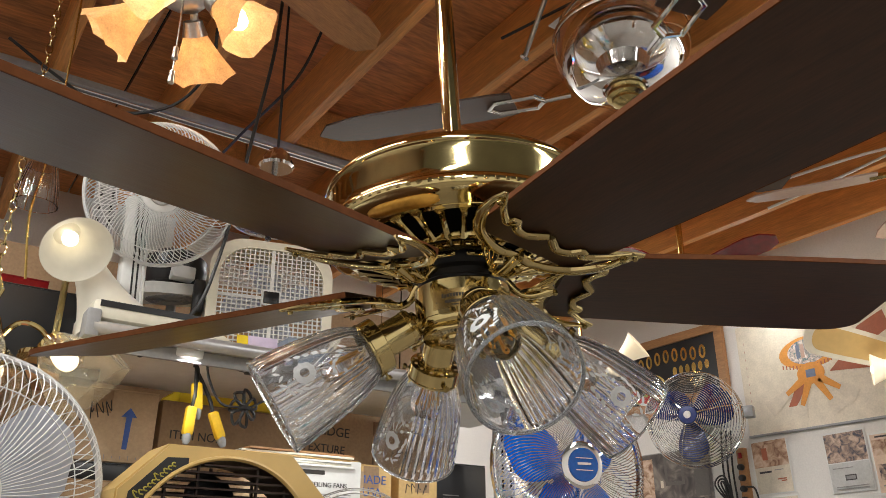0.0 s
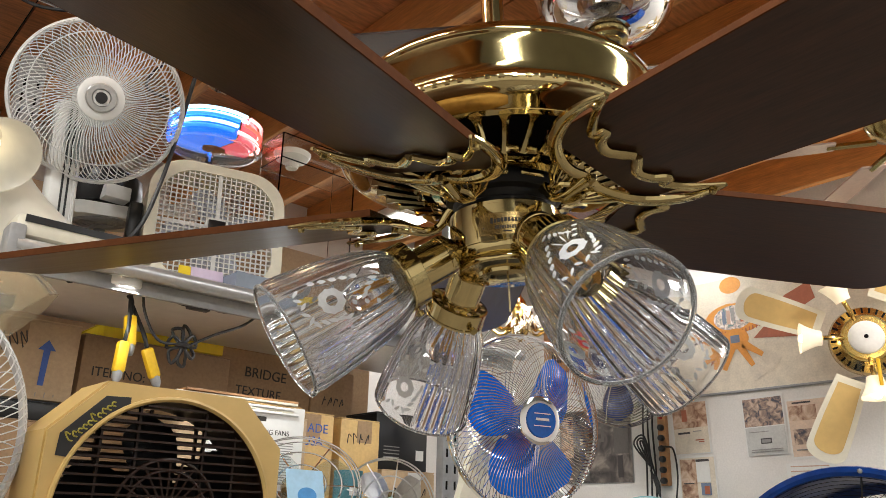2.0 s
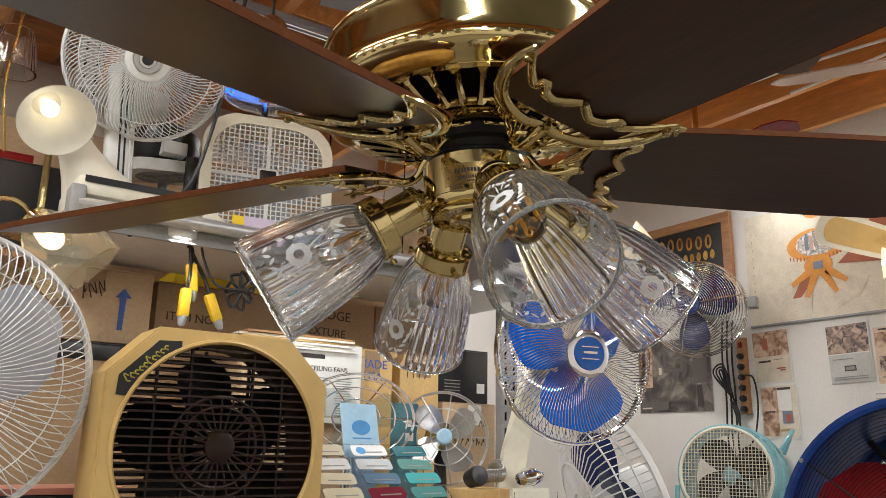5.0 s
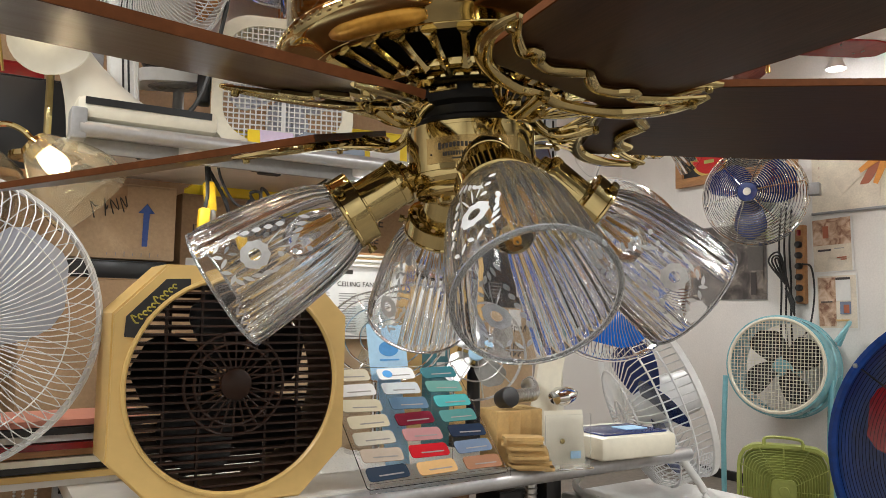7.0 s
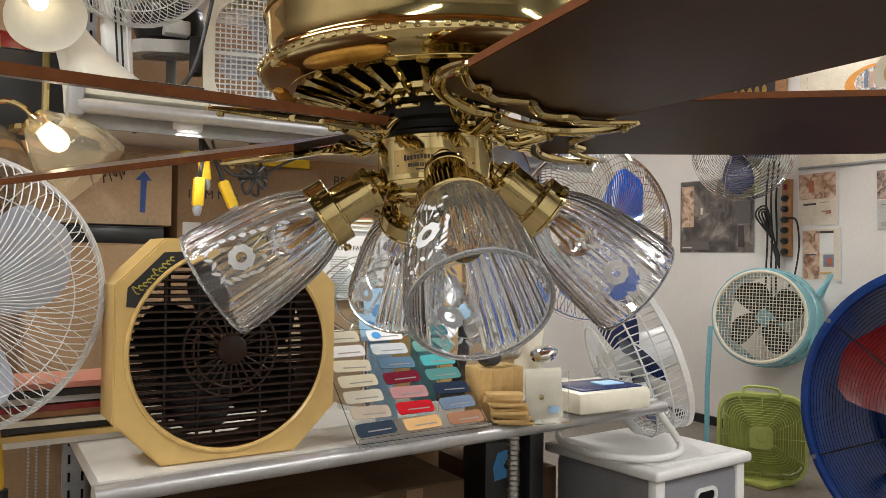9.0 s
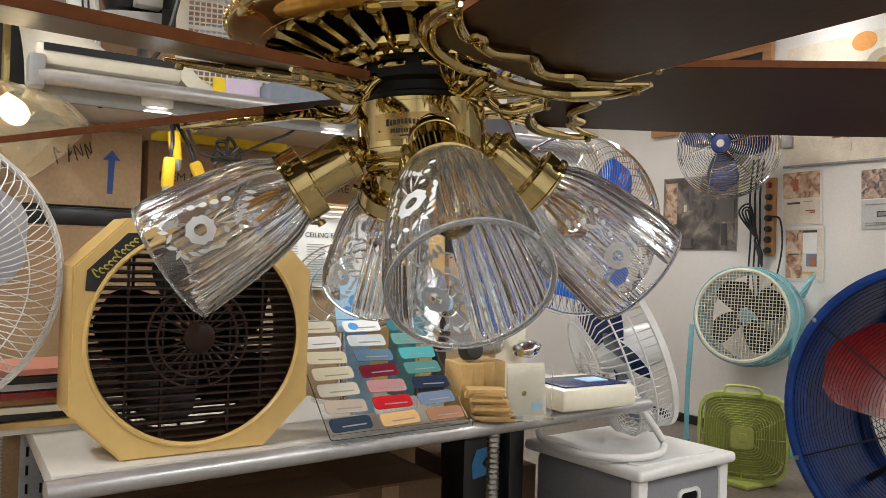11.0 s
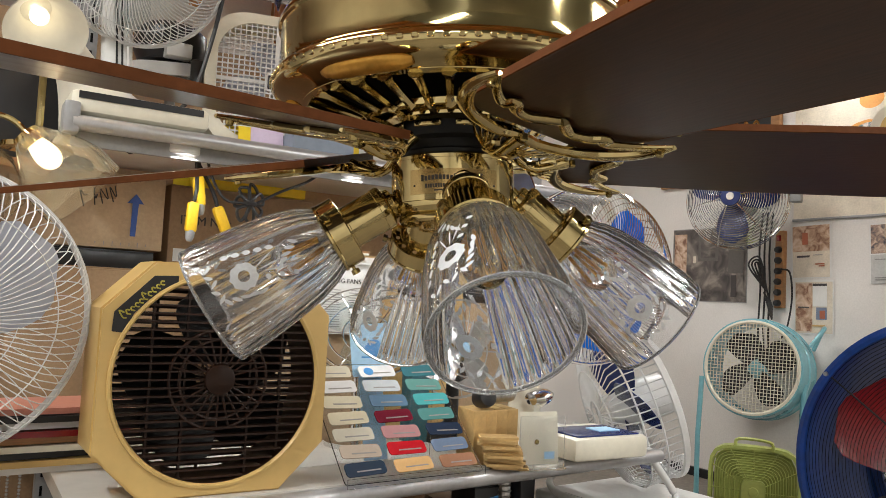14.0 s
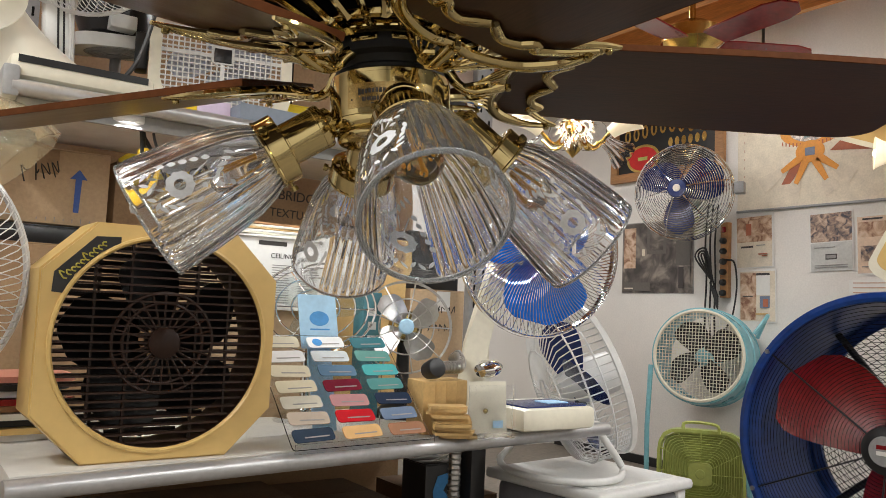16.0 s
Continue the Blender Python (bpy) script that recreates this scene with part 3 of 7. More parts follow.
def etching(middle):
    """A cut flower spray on one plain panel of a shade."""
    bm = bmesh.new()

    def patch(outline, cu, cz, spin=0.0):
        pts = []
        for u, w in outline:
            uu, ww = u * math.cos(spin) - w * math.sin(spin), u * math.sin(spin) + w * math.cos(spin)
            z = cz + ww
            r = glass_radius(z) + 0.0004
            a = middle + (cu + uu) / r
            pts.append(bm.verts.new((r * math.cos(a), r * math.sin(a), z)))
        return pts

    def flower(cu, cz, R, n=22):
        o = patch([(R * (1 + 0.07 * math.cos(9 * t)) * math.cos(t), R * (1 + 0.07 * math.cos(9 * t)) * math.sin(t)) for t in [2 * math.pi * i / n for i in range(n)]], cu, cz)
        h = patch([(R * 0.42 * math.cos(t), R * 0.42 * math.sin(t)) for t in [2 * math.pi * i / n for i in range(n)]], cu, cz)
        for i in range(n):
            bm.faces.new((o[i], o[(i + 1) % n], h[(i + 1) % n], h[i]))

    def leaf(cu, cz, L, W, spin):
        bm.faces.new(patch([(L * x, W * y) for x, y in ((-0.5, 0), (-0.25, 0.42), (0.1, 0.5), (0.5, 0), (0.1, -0.5), (-0.25, -0.42))], cu, cz, spin))

    flower(0.0, 0.09, 0.0122)
    for k in range(5):
        leaf(0.013 + 0.0028 * k, 0.06 + 0.0095 * k, 0.0085, 0.0048, 1.1)
        leaf(-0.013 - 0.0016 * k, 0.112 - 0.0075 * k, 0.0105, 0.0036, 0.5 + 0.3 * k)
        leaf(-0.008 + 0.004 * k, 0.06 - 0.005 * k, 0.0105, 0.0034, 2.1 - 0.3 * k)
        leaf(0.021 - 0.0075 * k, 0.115 + 0.002 * (k % 2), 0.0095, 0.0034, 0.9 if k % 2 else 2.2)
    for k in range(3):
        leaf(-0.018 + 0.004 * k, 0.05 + 0.011 * k, 0.006, 0.0046, 0.3)
        leaf(0.005 - 0.006 * k, 0.07 - 0.003 * k, 0.021, 0.0015, 1.9 - 0.35 * k)
    return bm


for k, (az_deg, dip_deg) in enumerate(((154.6, 30.5), (247.5, 40.4), (339.5, 40), (76.7, 45.6))):
    az, dip = radians(az_deg), radians(dip_deg)
    d = Vector((math.cos(az) * math.cos(dip), math.sin(az) * math.cos(dip), -math.sin(dip)))
    base = aim(0.096 * math.cos(az), 0.096 * math.sin(az), 0.973, d, 0)
    arm = part("arm", turned([(0, -0.085), (0.0085, -0.085), (0.0085, -0.062), (0.011, -0.06), (0.011, -0.055), (0.0085, -0.053), (0.0085, -0.044), (0, -0.044)], 24), BRASS, fan)
    arm.matrix_local = base
    cup = part("socket_cup", turned([(0, -0.046), (0.013, -0.046), (0.0145, -0.045), (0.0155, -0.04), (0.0205, -0.038), (0.0215, -0.0365), (0.0215, -0.03), (0.0207, -0.0295), (0.0207, 0.002), (0.0217, 0.0025), (0.0217, 0.005), (0.0, 0.0055)], 48), BRASS, fan)
    cup.matrix_local = base
    fit = part("fitter", turned([(0.02, 0.0045), (0.032, 0.0045), (0.0335, 0.0055), (0.0335, 0.0215), (0.0345, 0.0225), (0.0345, 0.0245), (0.033, 0.0255), (0.032, 0.0245), (0.032, 0.0075), (0.02, 0.0075)], 64), BRASS, fan, "brass gallery fitter with vent holes")
    fit.matrix_local = base
    holes = bmesh.new()
    for i in range(12):
        a = 2 * math.pi * i / 12
        lathe(holes, [(0, 0.0041), (0.0024, 0.0041), (0.0024, 0.005)], 10, m=Matrix.Rotation(a, 4, "Z") @ Matrix.Translation((0.027, 0, 0)))
    part("perforation_ring", holes, CARD, fit)
    for i in range(3):
        a = 2 * math.pi * i / 3 + 0.4
        sc = bmesh.new()
        lathe(sc, [(0, 0.031), (0.0016, 0.031), (0.0016, 0.036), (0.0038, 0.0365), (0.0042, 0.041), (0, 0.0415)], 10, m=Matrix.Rotation(a, 4, "Z") @ Matrix.Translation((0, 0, 0.018)) @ Matrix.Rotation(radians(90), 4, "Y"))
        part("thumb_screw", sc, OLD_BRASS, fit)
    sh = part("glass_shade", glass_shade(), CUT_GLASS, fan, "clear fluted cut-glass bell shade")
    sh.matrix_local = base @ Matrix.Translation((0, 0, 0.014)) @ Matrix.Rotation(radians((-55, -45, 15, 30)[k]), 4, "Z")
    for deg in (60, 180, 300):
        tagged(part("etched_spray", etching(radians(deg)), FROST, sh), "frosted white etched flower spray", kind="stuff")
    # Added pale ring that lightens the lip, which refracts dark.
    part("rim", turned([(0.0575, 0.1315), (0.0575, 0.1335), (0.0555, 0.1345), (0.0535, 0.1335), (0.0535, 0.1315)], 64), RIM_PALE, sh)
    bl = part("bulb", turned([(0.009, 0.012), (0.0095, 0.026), (0.013, 0.034), (0.0185, 0.046), (0.021, 0.058), (0.0195, 0.07), (0.013, 0.08), (0.0, 0.084)], 24), GLASS, fan, "clear unlit filament bulb")
    bl.matrix_local = base
    bl.visible_shadow = False
    fl = bmesh.new()
    for i in range(4):
        a = 2 * math.pi * i / 4 + 0.5
        tube(fl, [(0.005 * math.cos(a), 0.005 * math.sin(a), 0.036), (0.008 * math.cos(a), 0.008 * math.sin(a), 0.066)], 0.0014, 5)
    part("filament", fl, FILAMENT, bl, "amber coated filaments")
pc = bmesh.new()
for i in range(12):
    tube(pc, [(0.0, 0.0, 0.968 - 0.0028 * i), (0.0, 0.0, 0.9662 - 0.0028 * i)], 0.0011, 5)
part("pull_chain", pc, BRASS, fan)


# ---- shelving ----
SH, UP = 0.527, 1.213
shelf = thing("display_shelf", pose(0, 0, FZ), "white laminate display shelf with a rounded aluminium front edge", "shelf")
part("top", slab([(0.385, 1.51), (1.815, 1.655), (1.86, 2.42), (0.385, 2.27)], SH - 0.03 - FZ, SH - FZ), SHELF_WHITE, shelf)
ed = bmesh.new()
tube(ed, [(0.375, 1.494, SH - 0.018 - FZ), (1.0, 1.559, SH - 0.018 - FZ), (1.83, 1.645, SH - 0.018 - FZ)], 0.0175, 12)
part("front_rail", ed, RAIL, shelf, "satin aluminium half-round edge")
for x, y in ((1.6, 1.93), (0.45, 2.0)):
    part("leg", cuboid(0.05, 0.05, SH - 0.03 - FZ, x, y, (SH - 0.03 - FZ) / 2, bevel=0.003), BLACK, shelf, "black steel post")
rod = bmesh.new()
tube(rod, [(1.41, 1.76, 0), (1.41, 1.76, SH - 0.03 - FZ)], 0.0145, 10)
for i in range(36):
    tube(rod, ringpts(0.0155, 0.03 + i * 0.013, 12, 1.41, 1.76), 0.0022, 4, closed=True)
part("threaded_post", rod, STEEL, shelf)

rack = thing("upper_shelf", pose(0, 0, FZ), "long grey-railed upper shelf on slotted steel uprights", "shelf")
part("board", cuboid(1.38, 0.5, 0.022, 1.06, 2.075, UP - 0.011 - FZ, bevel=0.002), SHELF_WHITE, rack)
ed = bmesh.new()
tube(ed, [(0.372, 1.815, UP - 0.014 - FZ), (1.755, 1.815, UP - 0.014 - FZ)], 0.0155, 12)
part("front_rail", ed, RAIL, rack, "satin aluminium half-round edge")
part("valance", cuboid(1.37, 0.012, 0.03, 1.06, 1.85, UP - 0.039 - FZ, bevel=0.002), GREY_METAL, rack)
for x in (1.668, 0.44):
    up = bmesh.new()
    box(up, 0.062, 0.03, 1.9, x, 2.36 if x < 1 else 2.04, 0.95, bevel=0.002)
    p = part("upright", up, GREY_METAL, rack, "grey slotted steel upright")
    sl = bmesh.new()
    for i in range(34):
        for s in (-1, 1):
            box(sl, 0.006, 0.002, 0.024, x + 0.016 * s, (2.36 if x < 1 else 2.04) - 0.016, 0.3 + 0.046 * i)
    tagged(part("slotted_face", sl, DARK, p), kind="stuff")
end = bmesh.new()
box(end, 0.03, 0.055, 0.062, 0.37, 1.83, UP - 0.005 - FZ, bevel=0.006)
part("end_bracket", end, GREY_METAL, rack)
# Added backdrop: hides the white wall and keeps gaps between the goods dark.
part("added_backdrop", cuboid(2.5, 0.02, 1.64, 0.5, 2.57, 0.825, bevel=0.002), CARD_DARK, rack, "added brown backdrop that hides the wall and darkens the gaps")

for px, py in ((0.594, 1.865), (0.984, 1.865), (1.42, 1.865)):
    pk = thing("puck_light", pose(px, py, UP - 0.022), "small round lit puck lamp under the shelf", "puck light", "puck lights")
    part("body", turned([(0, 0), (0.037, 0), (0.038, -0.004), (0.038, -0.017), (0.036, -0.02), (0.03, -0.021)], 40), WHITE_PLASTIC, pk)
    part("lens", turned([(0.031, -0.0195), (0.0, -0.0215)], 32), PUCK, pk, "lit white lens")
    area_lamp(px, py, UP - 0.05, 0.05, 0.05, 0.8, WHITE)
wr = bmesh.new()
tube(wr, curve([(0.4, 1.86, UP - 0.03), (0.45, 1.85, UP - 0.035), (0.5, 1.86, UP - 0.033), (0.556, 1.865, UP - 0.033)], 5), 0.003, 6)
for k in range(4):
    tube(wr, curve([(0.47, 1.85 + 0.004 * k, UP - 0.03), (0.485, 1.85, UP - 0.043 - 0.004 * k), (0.51, 1.852, UP - 0.03 - 0.003 * k), (0.53, 1.85, UP - 0.044), (0.5, 1.853, UP - 0.048)], 5), 0.0025, 5)
tube(wr, curve([(0.632, 1.865, UP - 0.033), (0.68, 1.86, UP - 0.04), (0.74, 1.86, UP - 0.052), (0.86, 1.86, UP - 0.036), (0.946, 1.865, UP - 0.033)], 5), 0.003, 6)
box(wr, 0.05, 0.02, 0.016, 0.76, 1.86, UP - 0.05, bevel=0.003)
box(wr, 0.03, 0.02, 0.013, 0.82, 1.86, UP - 0.045, bevel=0.003)
solid("lamp_cable", wr, RUBBER, Matrix(), "black cable and plugs clipped under the shelf", "cable")


# ---- desk and pedestal fans ----
def fan_head(root, m, R, depth, n, wire, cage_mat, blade_mat, nblades, hub_r, badge_mat, badge_r, body_mat, rings=(0.55,), swirl=0.0, width=0.14, lo=0.0, back=True, cap_label="", body_len=0.11):
    f = bmesh.new()
    wire_cage(f, R, hub_r, depth, n, wire, swirl=swirl)
    for q in rings:
        t = q
        tube(f, ringpts(hub_r + (R - hub_r) * math.sin(t * math.pi / 2) ** 0.9, depth * (1 - t ** 2.6), 40), wire * 1.15, 4, closed=True)
    p = part("front_grille", f, cage_mat, root)
    p.matrix_local = m
    rim = bmesh.new()
    lathe(rim, [(R - 0.004, -0.013), (R + 0.004, -0.013), (R + 0.0055, -0.006), (R + 0.004, 0.002), (R - 0.003, 0.002), (R - 0.004, -0.013)], 64)
    p = part("rim", rim, cage_mat, root)
    p.matrix_local = m
    if back:
        f = bmesh.new()
        wire_cage(f, R, hub_r, depth * 0.9, max(24, n // 2), wire, swirl=-swirl * 0.6)
        tube(f, ringpts(R * 0.6, depth * 0.72, 40), wire, 4, closed=True)
        bmesh.ops.transform(f, matrix=Matrix.Translation((0, 0, -0.012)) @ Matrix.Diagonal((1, 1, -1, 1)), verts=f.verts)
        bmesh.ops.recalc_face_normals(f, faces=f.faces)
        p = part("rear_grille", f, cage_mat, root)
        p.matrix_local = m
    blade_parts(root, m, blade_mat, R * 0.88, hub_r * 0.7, width, nblades, lo=lo, z=-0.01)
    h = part("blade_hub", turned([(0, 0.02), (hub_r * 0.5, 0.018), (hub_r * 0.8, 0.005), (hub_r * 0.85, -0.03), (0, -0.03)], 32), blade_mat, root)
    h.matrix_local = m
    c = part("badge", turned([(0, depth + 0.008), (badge_r * 0.5, depth + 0.008), (badge_r * 0.55, depth + 0.004), (badge_r * 0.8, depth + 0.006), (badge_r, depth + 0.002), (badge_r, depth - 0.004), (0, depth - 0.004)], 40), badge_mat, root, cap_label)
    c.matrix_local = m
    k = part("motor", turned([(0, -0.02), (R * 0.26, -0.03), (R * 0.3, -0.05), (R * 0.28, -body_len), (R * 0.2, -body_len - 0.03), (0, -body_len - 0.04)], 32), body_mat, root)
    k.matrix_local = m
    return c


# white oscillating fan on the upper shelf
osc = thing("desk_fan", pose(0.47, 1.93, UP), "white oscillating desk fan with clear blade and striped stem", "fan")
head = aim(0.012, -0.07, 0.35, (-0.18, -0.85, -0.32))
fan_head(osc, head, 0.172, 0.055, 108, 0.0011, WHITE_WIRE, CLEAR_BLUE, 3, 0.046, WHITE_PLASTIC, 0.046, WHITE_PLASTIC, rings=(0.5, 0.93), swirl=0.5, cap_label="grey ringed centre badge")
c = part("badge_ring", turned([(0.017, 0.064), (0.019, 0.0665), (0.028, 0.0665), (0.031, 0.063)], 32), STEEL, osc, "brushed ring round the badge")
c.matrix_local = head
c = part("badge_disc", turned([(0, 0.066), (0.011, 0.066), (0.012, 0.0635), (0, 0.063)], 24), BLACK, osc, "black centre disc")
c.matrix_local = head
st = bmesh.new()
box(st, 0.06, 0.05, 0.34, 0, 0, 0.0, bevel=0.012)
bmesh.ops.transform(st, matrix=pose(-0.01, 0.02, 0.19, 8, -5, 0), verts=st.verts)
stem = part("stem", st, WHITE_PLASTIC, osc)
for k in range(3):
    sp = bmesh.new()
    box(sp, 0.004, 0.002, 0.3, -0.004 + 0.011 * k, -0.0262, 0)
    bmesh.ops.transform(sp, matrix=pose(-0.01, 0.02, 0.19, 8, -5, 0), verts=sp.verts)
    part("stripe", sp, BLACK if k < 2 else CHROME, stem)
base = bmesh.new()
box(base, 0.27, 0.21, 0.045, 0.03, -0.01, 0.03, bevel=0.012)
bs = part("base", base, CREAM, osc)
part("control_strip", cuboid(0.24, 0.002, 0.014, 0.03, -0.1165, 0.042), BLACK, bs, "dark control strip")

# large white pedestal fan
ped = thing("pedestal_fan", pose(0.135, 1.68, FZ), "large white pedestal fan with pale blue-grey blades", "fan")
head = aim(0.035, -0.06, 0.85, (0.12, -0.95, -0.05))
fan_head(ped, head, 0.237, 0.06, 100, 0.001, WHITE_WIRE, GREY_BLADE, 3, 0.05, WHITE_PLASTIC, 0.06, WHITE_PLASTIC, rings=(0.45, 0.94), swirl=0.25, width=0.2, lo=0.35)
TEAL_INK = mat("teal_green_print", (0.03, 0.3, 0.24), 0.5, 0, 0.05, 20, 0.0)
for w_, h_, y_ in ((0.05, 0.012, 0.002), (0.042, 0.003, -0.012)):
    p = part("badge_print", cuboid(w_, h_, 0.001, 0.012, y_, 0.069), TEAL_INK, ped, "teal printed bar")
    p.matrix_local = head
part("pole", turned([(0, 0), (0.19, 0), (0.195, 0.012), (0.17, 0.03), (0.04, 0.045), (0.017, 0.08), (0.017, 0.76), (0.03, 0.78), (0.03, 0.86), (0, 0.87)], 40), WHITE_PLASTIC, ped)

# blue-bladed table fan
blue = thing("table_fan", pose(1.53, 1.72, SH), "table fan with translucent blue blades, chrome cage, cream base", "fan")
head = aim(0.03, -0.09, 0.447, (-0.2, -0.9, -0.02))
bdg = fan_head(blue, head, 0.222, 0.062, 120, 0.0011, CHROME, BLUE, 3, 0.055, CHROME, 0.06, CREAM, rings=(0.95,), swirl=0.55, width=0.2, lo=2.65, cap_label="chrome ringed badge with a blue centre")
part("badge_centre", turned([(0, depth) for depth in (0.0725,)] + [(0.042, 0.0725), (0.043, 0.066)], 32), mat("deep_blue_badge", (0.0, 0.07, 0.32), 0.15, 0, 0.1, 20, 0.0, coat=0.3), bdg, "deep blue centre")
for z_ in (-0.014, 0.016):
    part("badge_line", cuboid(0.05, 0.0022, 0.002, 0, z_, 0.0735), CHROME, bdg)
part("badge_stripe", cuboid(0.04, 0.006, 0.002, 0, 0.002, 0.0735), CHROME, bdg)
st = bmesh.new()
tube(st, [(-0.09, 0.02, 0.03), (-0.075, 0.03, 0.2), (-0.02, 0.02, 0.4), (0.02, 0.0, 0.45)], 0.05, 4, taper=[1.0, 0.85, 0.6, 0.5])
part("column", st, CREAM, blue)
bs = part("base", cuboid(0.24, 0.2, 0.055, 0.05, -0.06, 0.0285, bevel=0.012), CREAM, blue)
part("control_panel", cuboid(0.2, 0.13, 0.004, 0.05, -0.08, 0.058, bevel=0.001), NAVY, bs, "dark blue control panel")
part("control_label", cuboid(0.07, 0.05, 0.002, 0.09, -0.08, 0.061), SKY_PAPER, bs, "pale blue and white label")

# small antique fan with chrome wire guard
old = thing("antique_fan", pose(1.33, 1.9, SH), "small antique desk fan with a bare chrome wire guard", "fan")
head = aim(-0.02, -0.04, 0.235, (-0.5, -0.85, 0.05))
for i in range(9):
    a = 2 * math.pi * i / 9
    g = tube(bmesh.new(), [(0.02 * math.cos(a), 0.02 * math.sin(a), 0.04), (0.07 * math.cos(a), 0.07 * math.sin(a), 0.038), (0.116 * math.cos(a), 0.116 * math.sin(a), 0.012), (0.118 * math.cos(a), 0.118 * math.sin(a), -0.035)], 0.0018, 5)
    p = part("guard_wire", g, STEEL, old)
    p.matrix_local = head
for r, z in ((0.118, 0.0), (0.118, -0.035), (0.07, 0.038), (0.035, 0.04)):
    p = part("guard_ring", tube(bmesh.new(), ringpts(r, z, 48), 0.002, 5, closed=True), STEEL, old)
    p.matrix_local = head
blade_parts(old, head, STEEL, 0.1, 0.015, 0.07, 4, lo=0.5, z=0)
p = part("badge", turned([(0, 0.05), (0.016, 0.05), (0.02, 0.046), (0.02, 0.036), (0, 0.034)], 28), SKY_PAPER, old, "round pale blue badge")
p.matrix_local = head
p = part("motor", turned([(0, -0.01), (0.03, -0.015), (0.045, -0.04), (0.045, -0.09), (0.02, -0.11), (0, -0.11)], 28), OLD_BRASS, old)
p.matrix_local = head
part("foot", turned([(0, 0), (0.07, 0), (0.072, 0.01), (0.05, 0.03), (0.02, 0.05), (0.015, 0.2), (0, 0.2)], 32), BLACK, old)

clearf = thing("personal_fan", pose(1.065, 1.92, SH) @ Matrix.Diagonal((1.25, 1.25, 0.95, 1)), "small clear plastic and wire personal fan", "fan")
head = aim(0, -0.03, 0.29, (-0.45, -0.85, 0.0))
g = bmesh.new()
for r, z in ((0.115, 0.0), (0.1, 0.02), (0.075, 0.035), (0.045, 0.045), (0.115, -0.03)):
    tube(g, ringpts(r, z, 40), 0.0018, 5, closed=True)
for i in range(6):
    a = 2 * math.pi * i / 6
    tube(g, [(0.03 * math.cos(a), 0.03 * math.sin(a), 0.047), (0.1 * math.cos(a), 0.1 * math.sin(a), 0.02), (0.115 * math.cos(a), 0.115 * math.sin(a), -0.03)], 0.0018, 5)
p = part("guard", g, CHROME, clearf)
p.matrix_local = head
blade_parts(clearf, head, CLEAR_BLUE, 0.1, 0.012, 0.085, 3, lo=0.2, label="clear plastic blades")
p = part("motor", turned([(0, 0.0), (0.02, 0), (0.03, -0.03), (0.03, -0.07), (0, -0.08)], 24), OLD_BRASS, clearf)
p.matrix_local = head
part("foot", turned([(0, 0), (0.06, 0), (0.06, 0.012), (0.02, 0.03), (0.012, 0.05), (0.012, 0.26), (0, 0.26)], 28), CHROME, clearf)

# harvest gold octagonal box fan
CZ = 0.203
octo = thing("box_fan", pose(0.616, 1.60, SH, 0, 0, 1.5), "harvest gold octagonal box fan with a brown louvred grille", "fan")
W, H2, K = 0.207, 0.203, 0.083
octs = [(-W, -H2 + K), (-W + K, -H2), (W - K, -H2), (W, -H2 + K), (W, H2 - K), (W - K, H2), (-W + K, H2), (-W, H2 - K)]


def dense(o, n=8):
    out = []
    for (a, b), (c, d) in zip(o, o[1:] + o[:1]):
        for i in range(n):
            out.append((a + (c - a) * i / n, b + (d - b) * i / n))
    return out


od = dense(octs)
circ = []
for x, y in od:
    a = math.atan2(y, x)
    circ.append((0.186 * math.cos(a), 0.186 * math.sin(a)))
facing = Matrix.Translation((0, 0, CZ)) @ Matrix.Rotation(radians(90), 4, "X")
shell = bmesh.new()
fr = 0.985
annulus(shell, [(x * fr, y * fr) for x, y in od], circ, 0.036, 0.041, m=facing)
body = part("front_bezel", shell, TAN, octo)
part("case_side", annulus(bmesh.new(), od, [(x * 0.97, y * 0.97) for x, y in od], -0.075, 0.036, m=facing), TAN, octo)
part("case_back", annulus(bmesh.new(), od, circ, -0.079, -0.075, m=facing), TAN, octo)
lip = bmesh.new()
lathe(lip, [(0.19, 0.041), (0.189, 0.046), (0.185, 0.047), (0.182, 0.044), (0.181, 0.04)], 72, m=facing)
part("throat_rim", lip, TAN, octo)
part("throat", turned([(0.181, 0.0405), (0.1795, 0.03), (0.1795, -0.07)], 72, m=facing), BROWN_PLASTIC, octo, "dark brown inner throat")
lou = bmesh.new()
for i in range(25):
    y = -0.171 + 0.01425 * i
    w = math.sqrt(max(0, 0.179 ** 2 - y * y))
    box(lou, 2 * w, 0.0034, 0.018, 0, y, 0.028, m=facing @ Matrix.Translation((0, 0, 0)))
for x in (-0.118, -0.059, 0.059, 0.118):
    w = math.sqrt(0.179 ** 2 - x * x)
    box(lou, 0.004, 2 * w, 0.008, x, 0, 0.024, m=facing)
part("louvre_grille", lou, BROWN_PLASTIC, octo, "dark brown louvred grille")
for r in (0.088, 0.07):
    part("rosette_ring", tube(bmesh.new(), ringpts(r, 0.033, 48), 0.0032, 6, closed=True, m=facing), BROWN_PLASTIC, octo)
for i in range(24):
    a = 2 * math.pi * i / 24
    part("rosette_spoke", tube(bmesh.new(), [(0.024 * math.cos(a), 0.024 * math.sin(a), 0.036), (0.088 * math.cos(a), 0.088 * math.sin(a), 0.033)], 0.0022, 5, m=facing), BROWN_PLASTIC, octo)
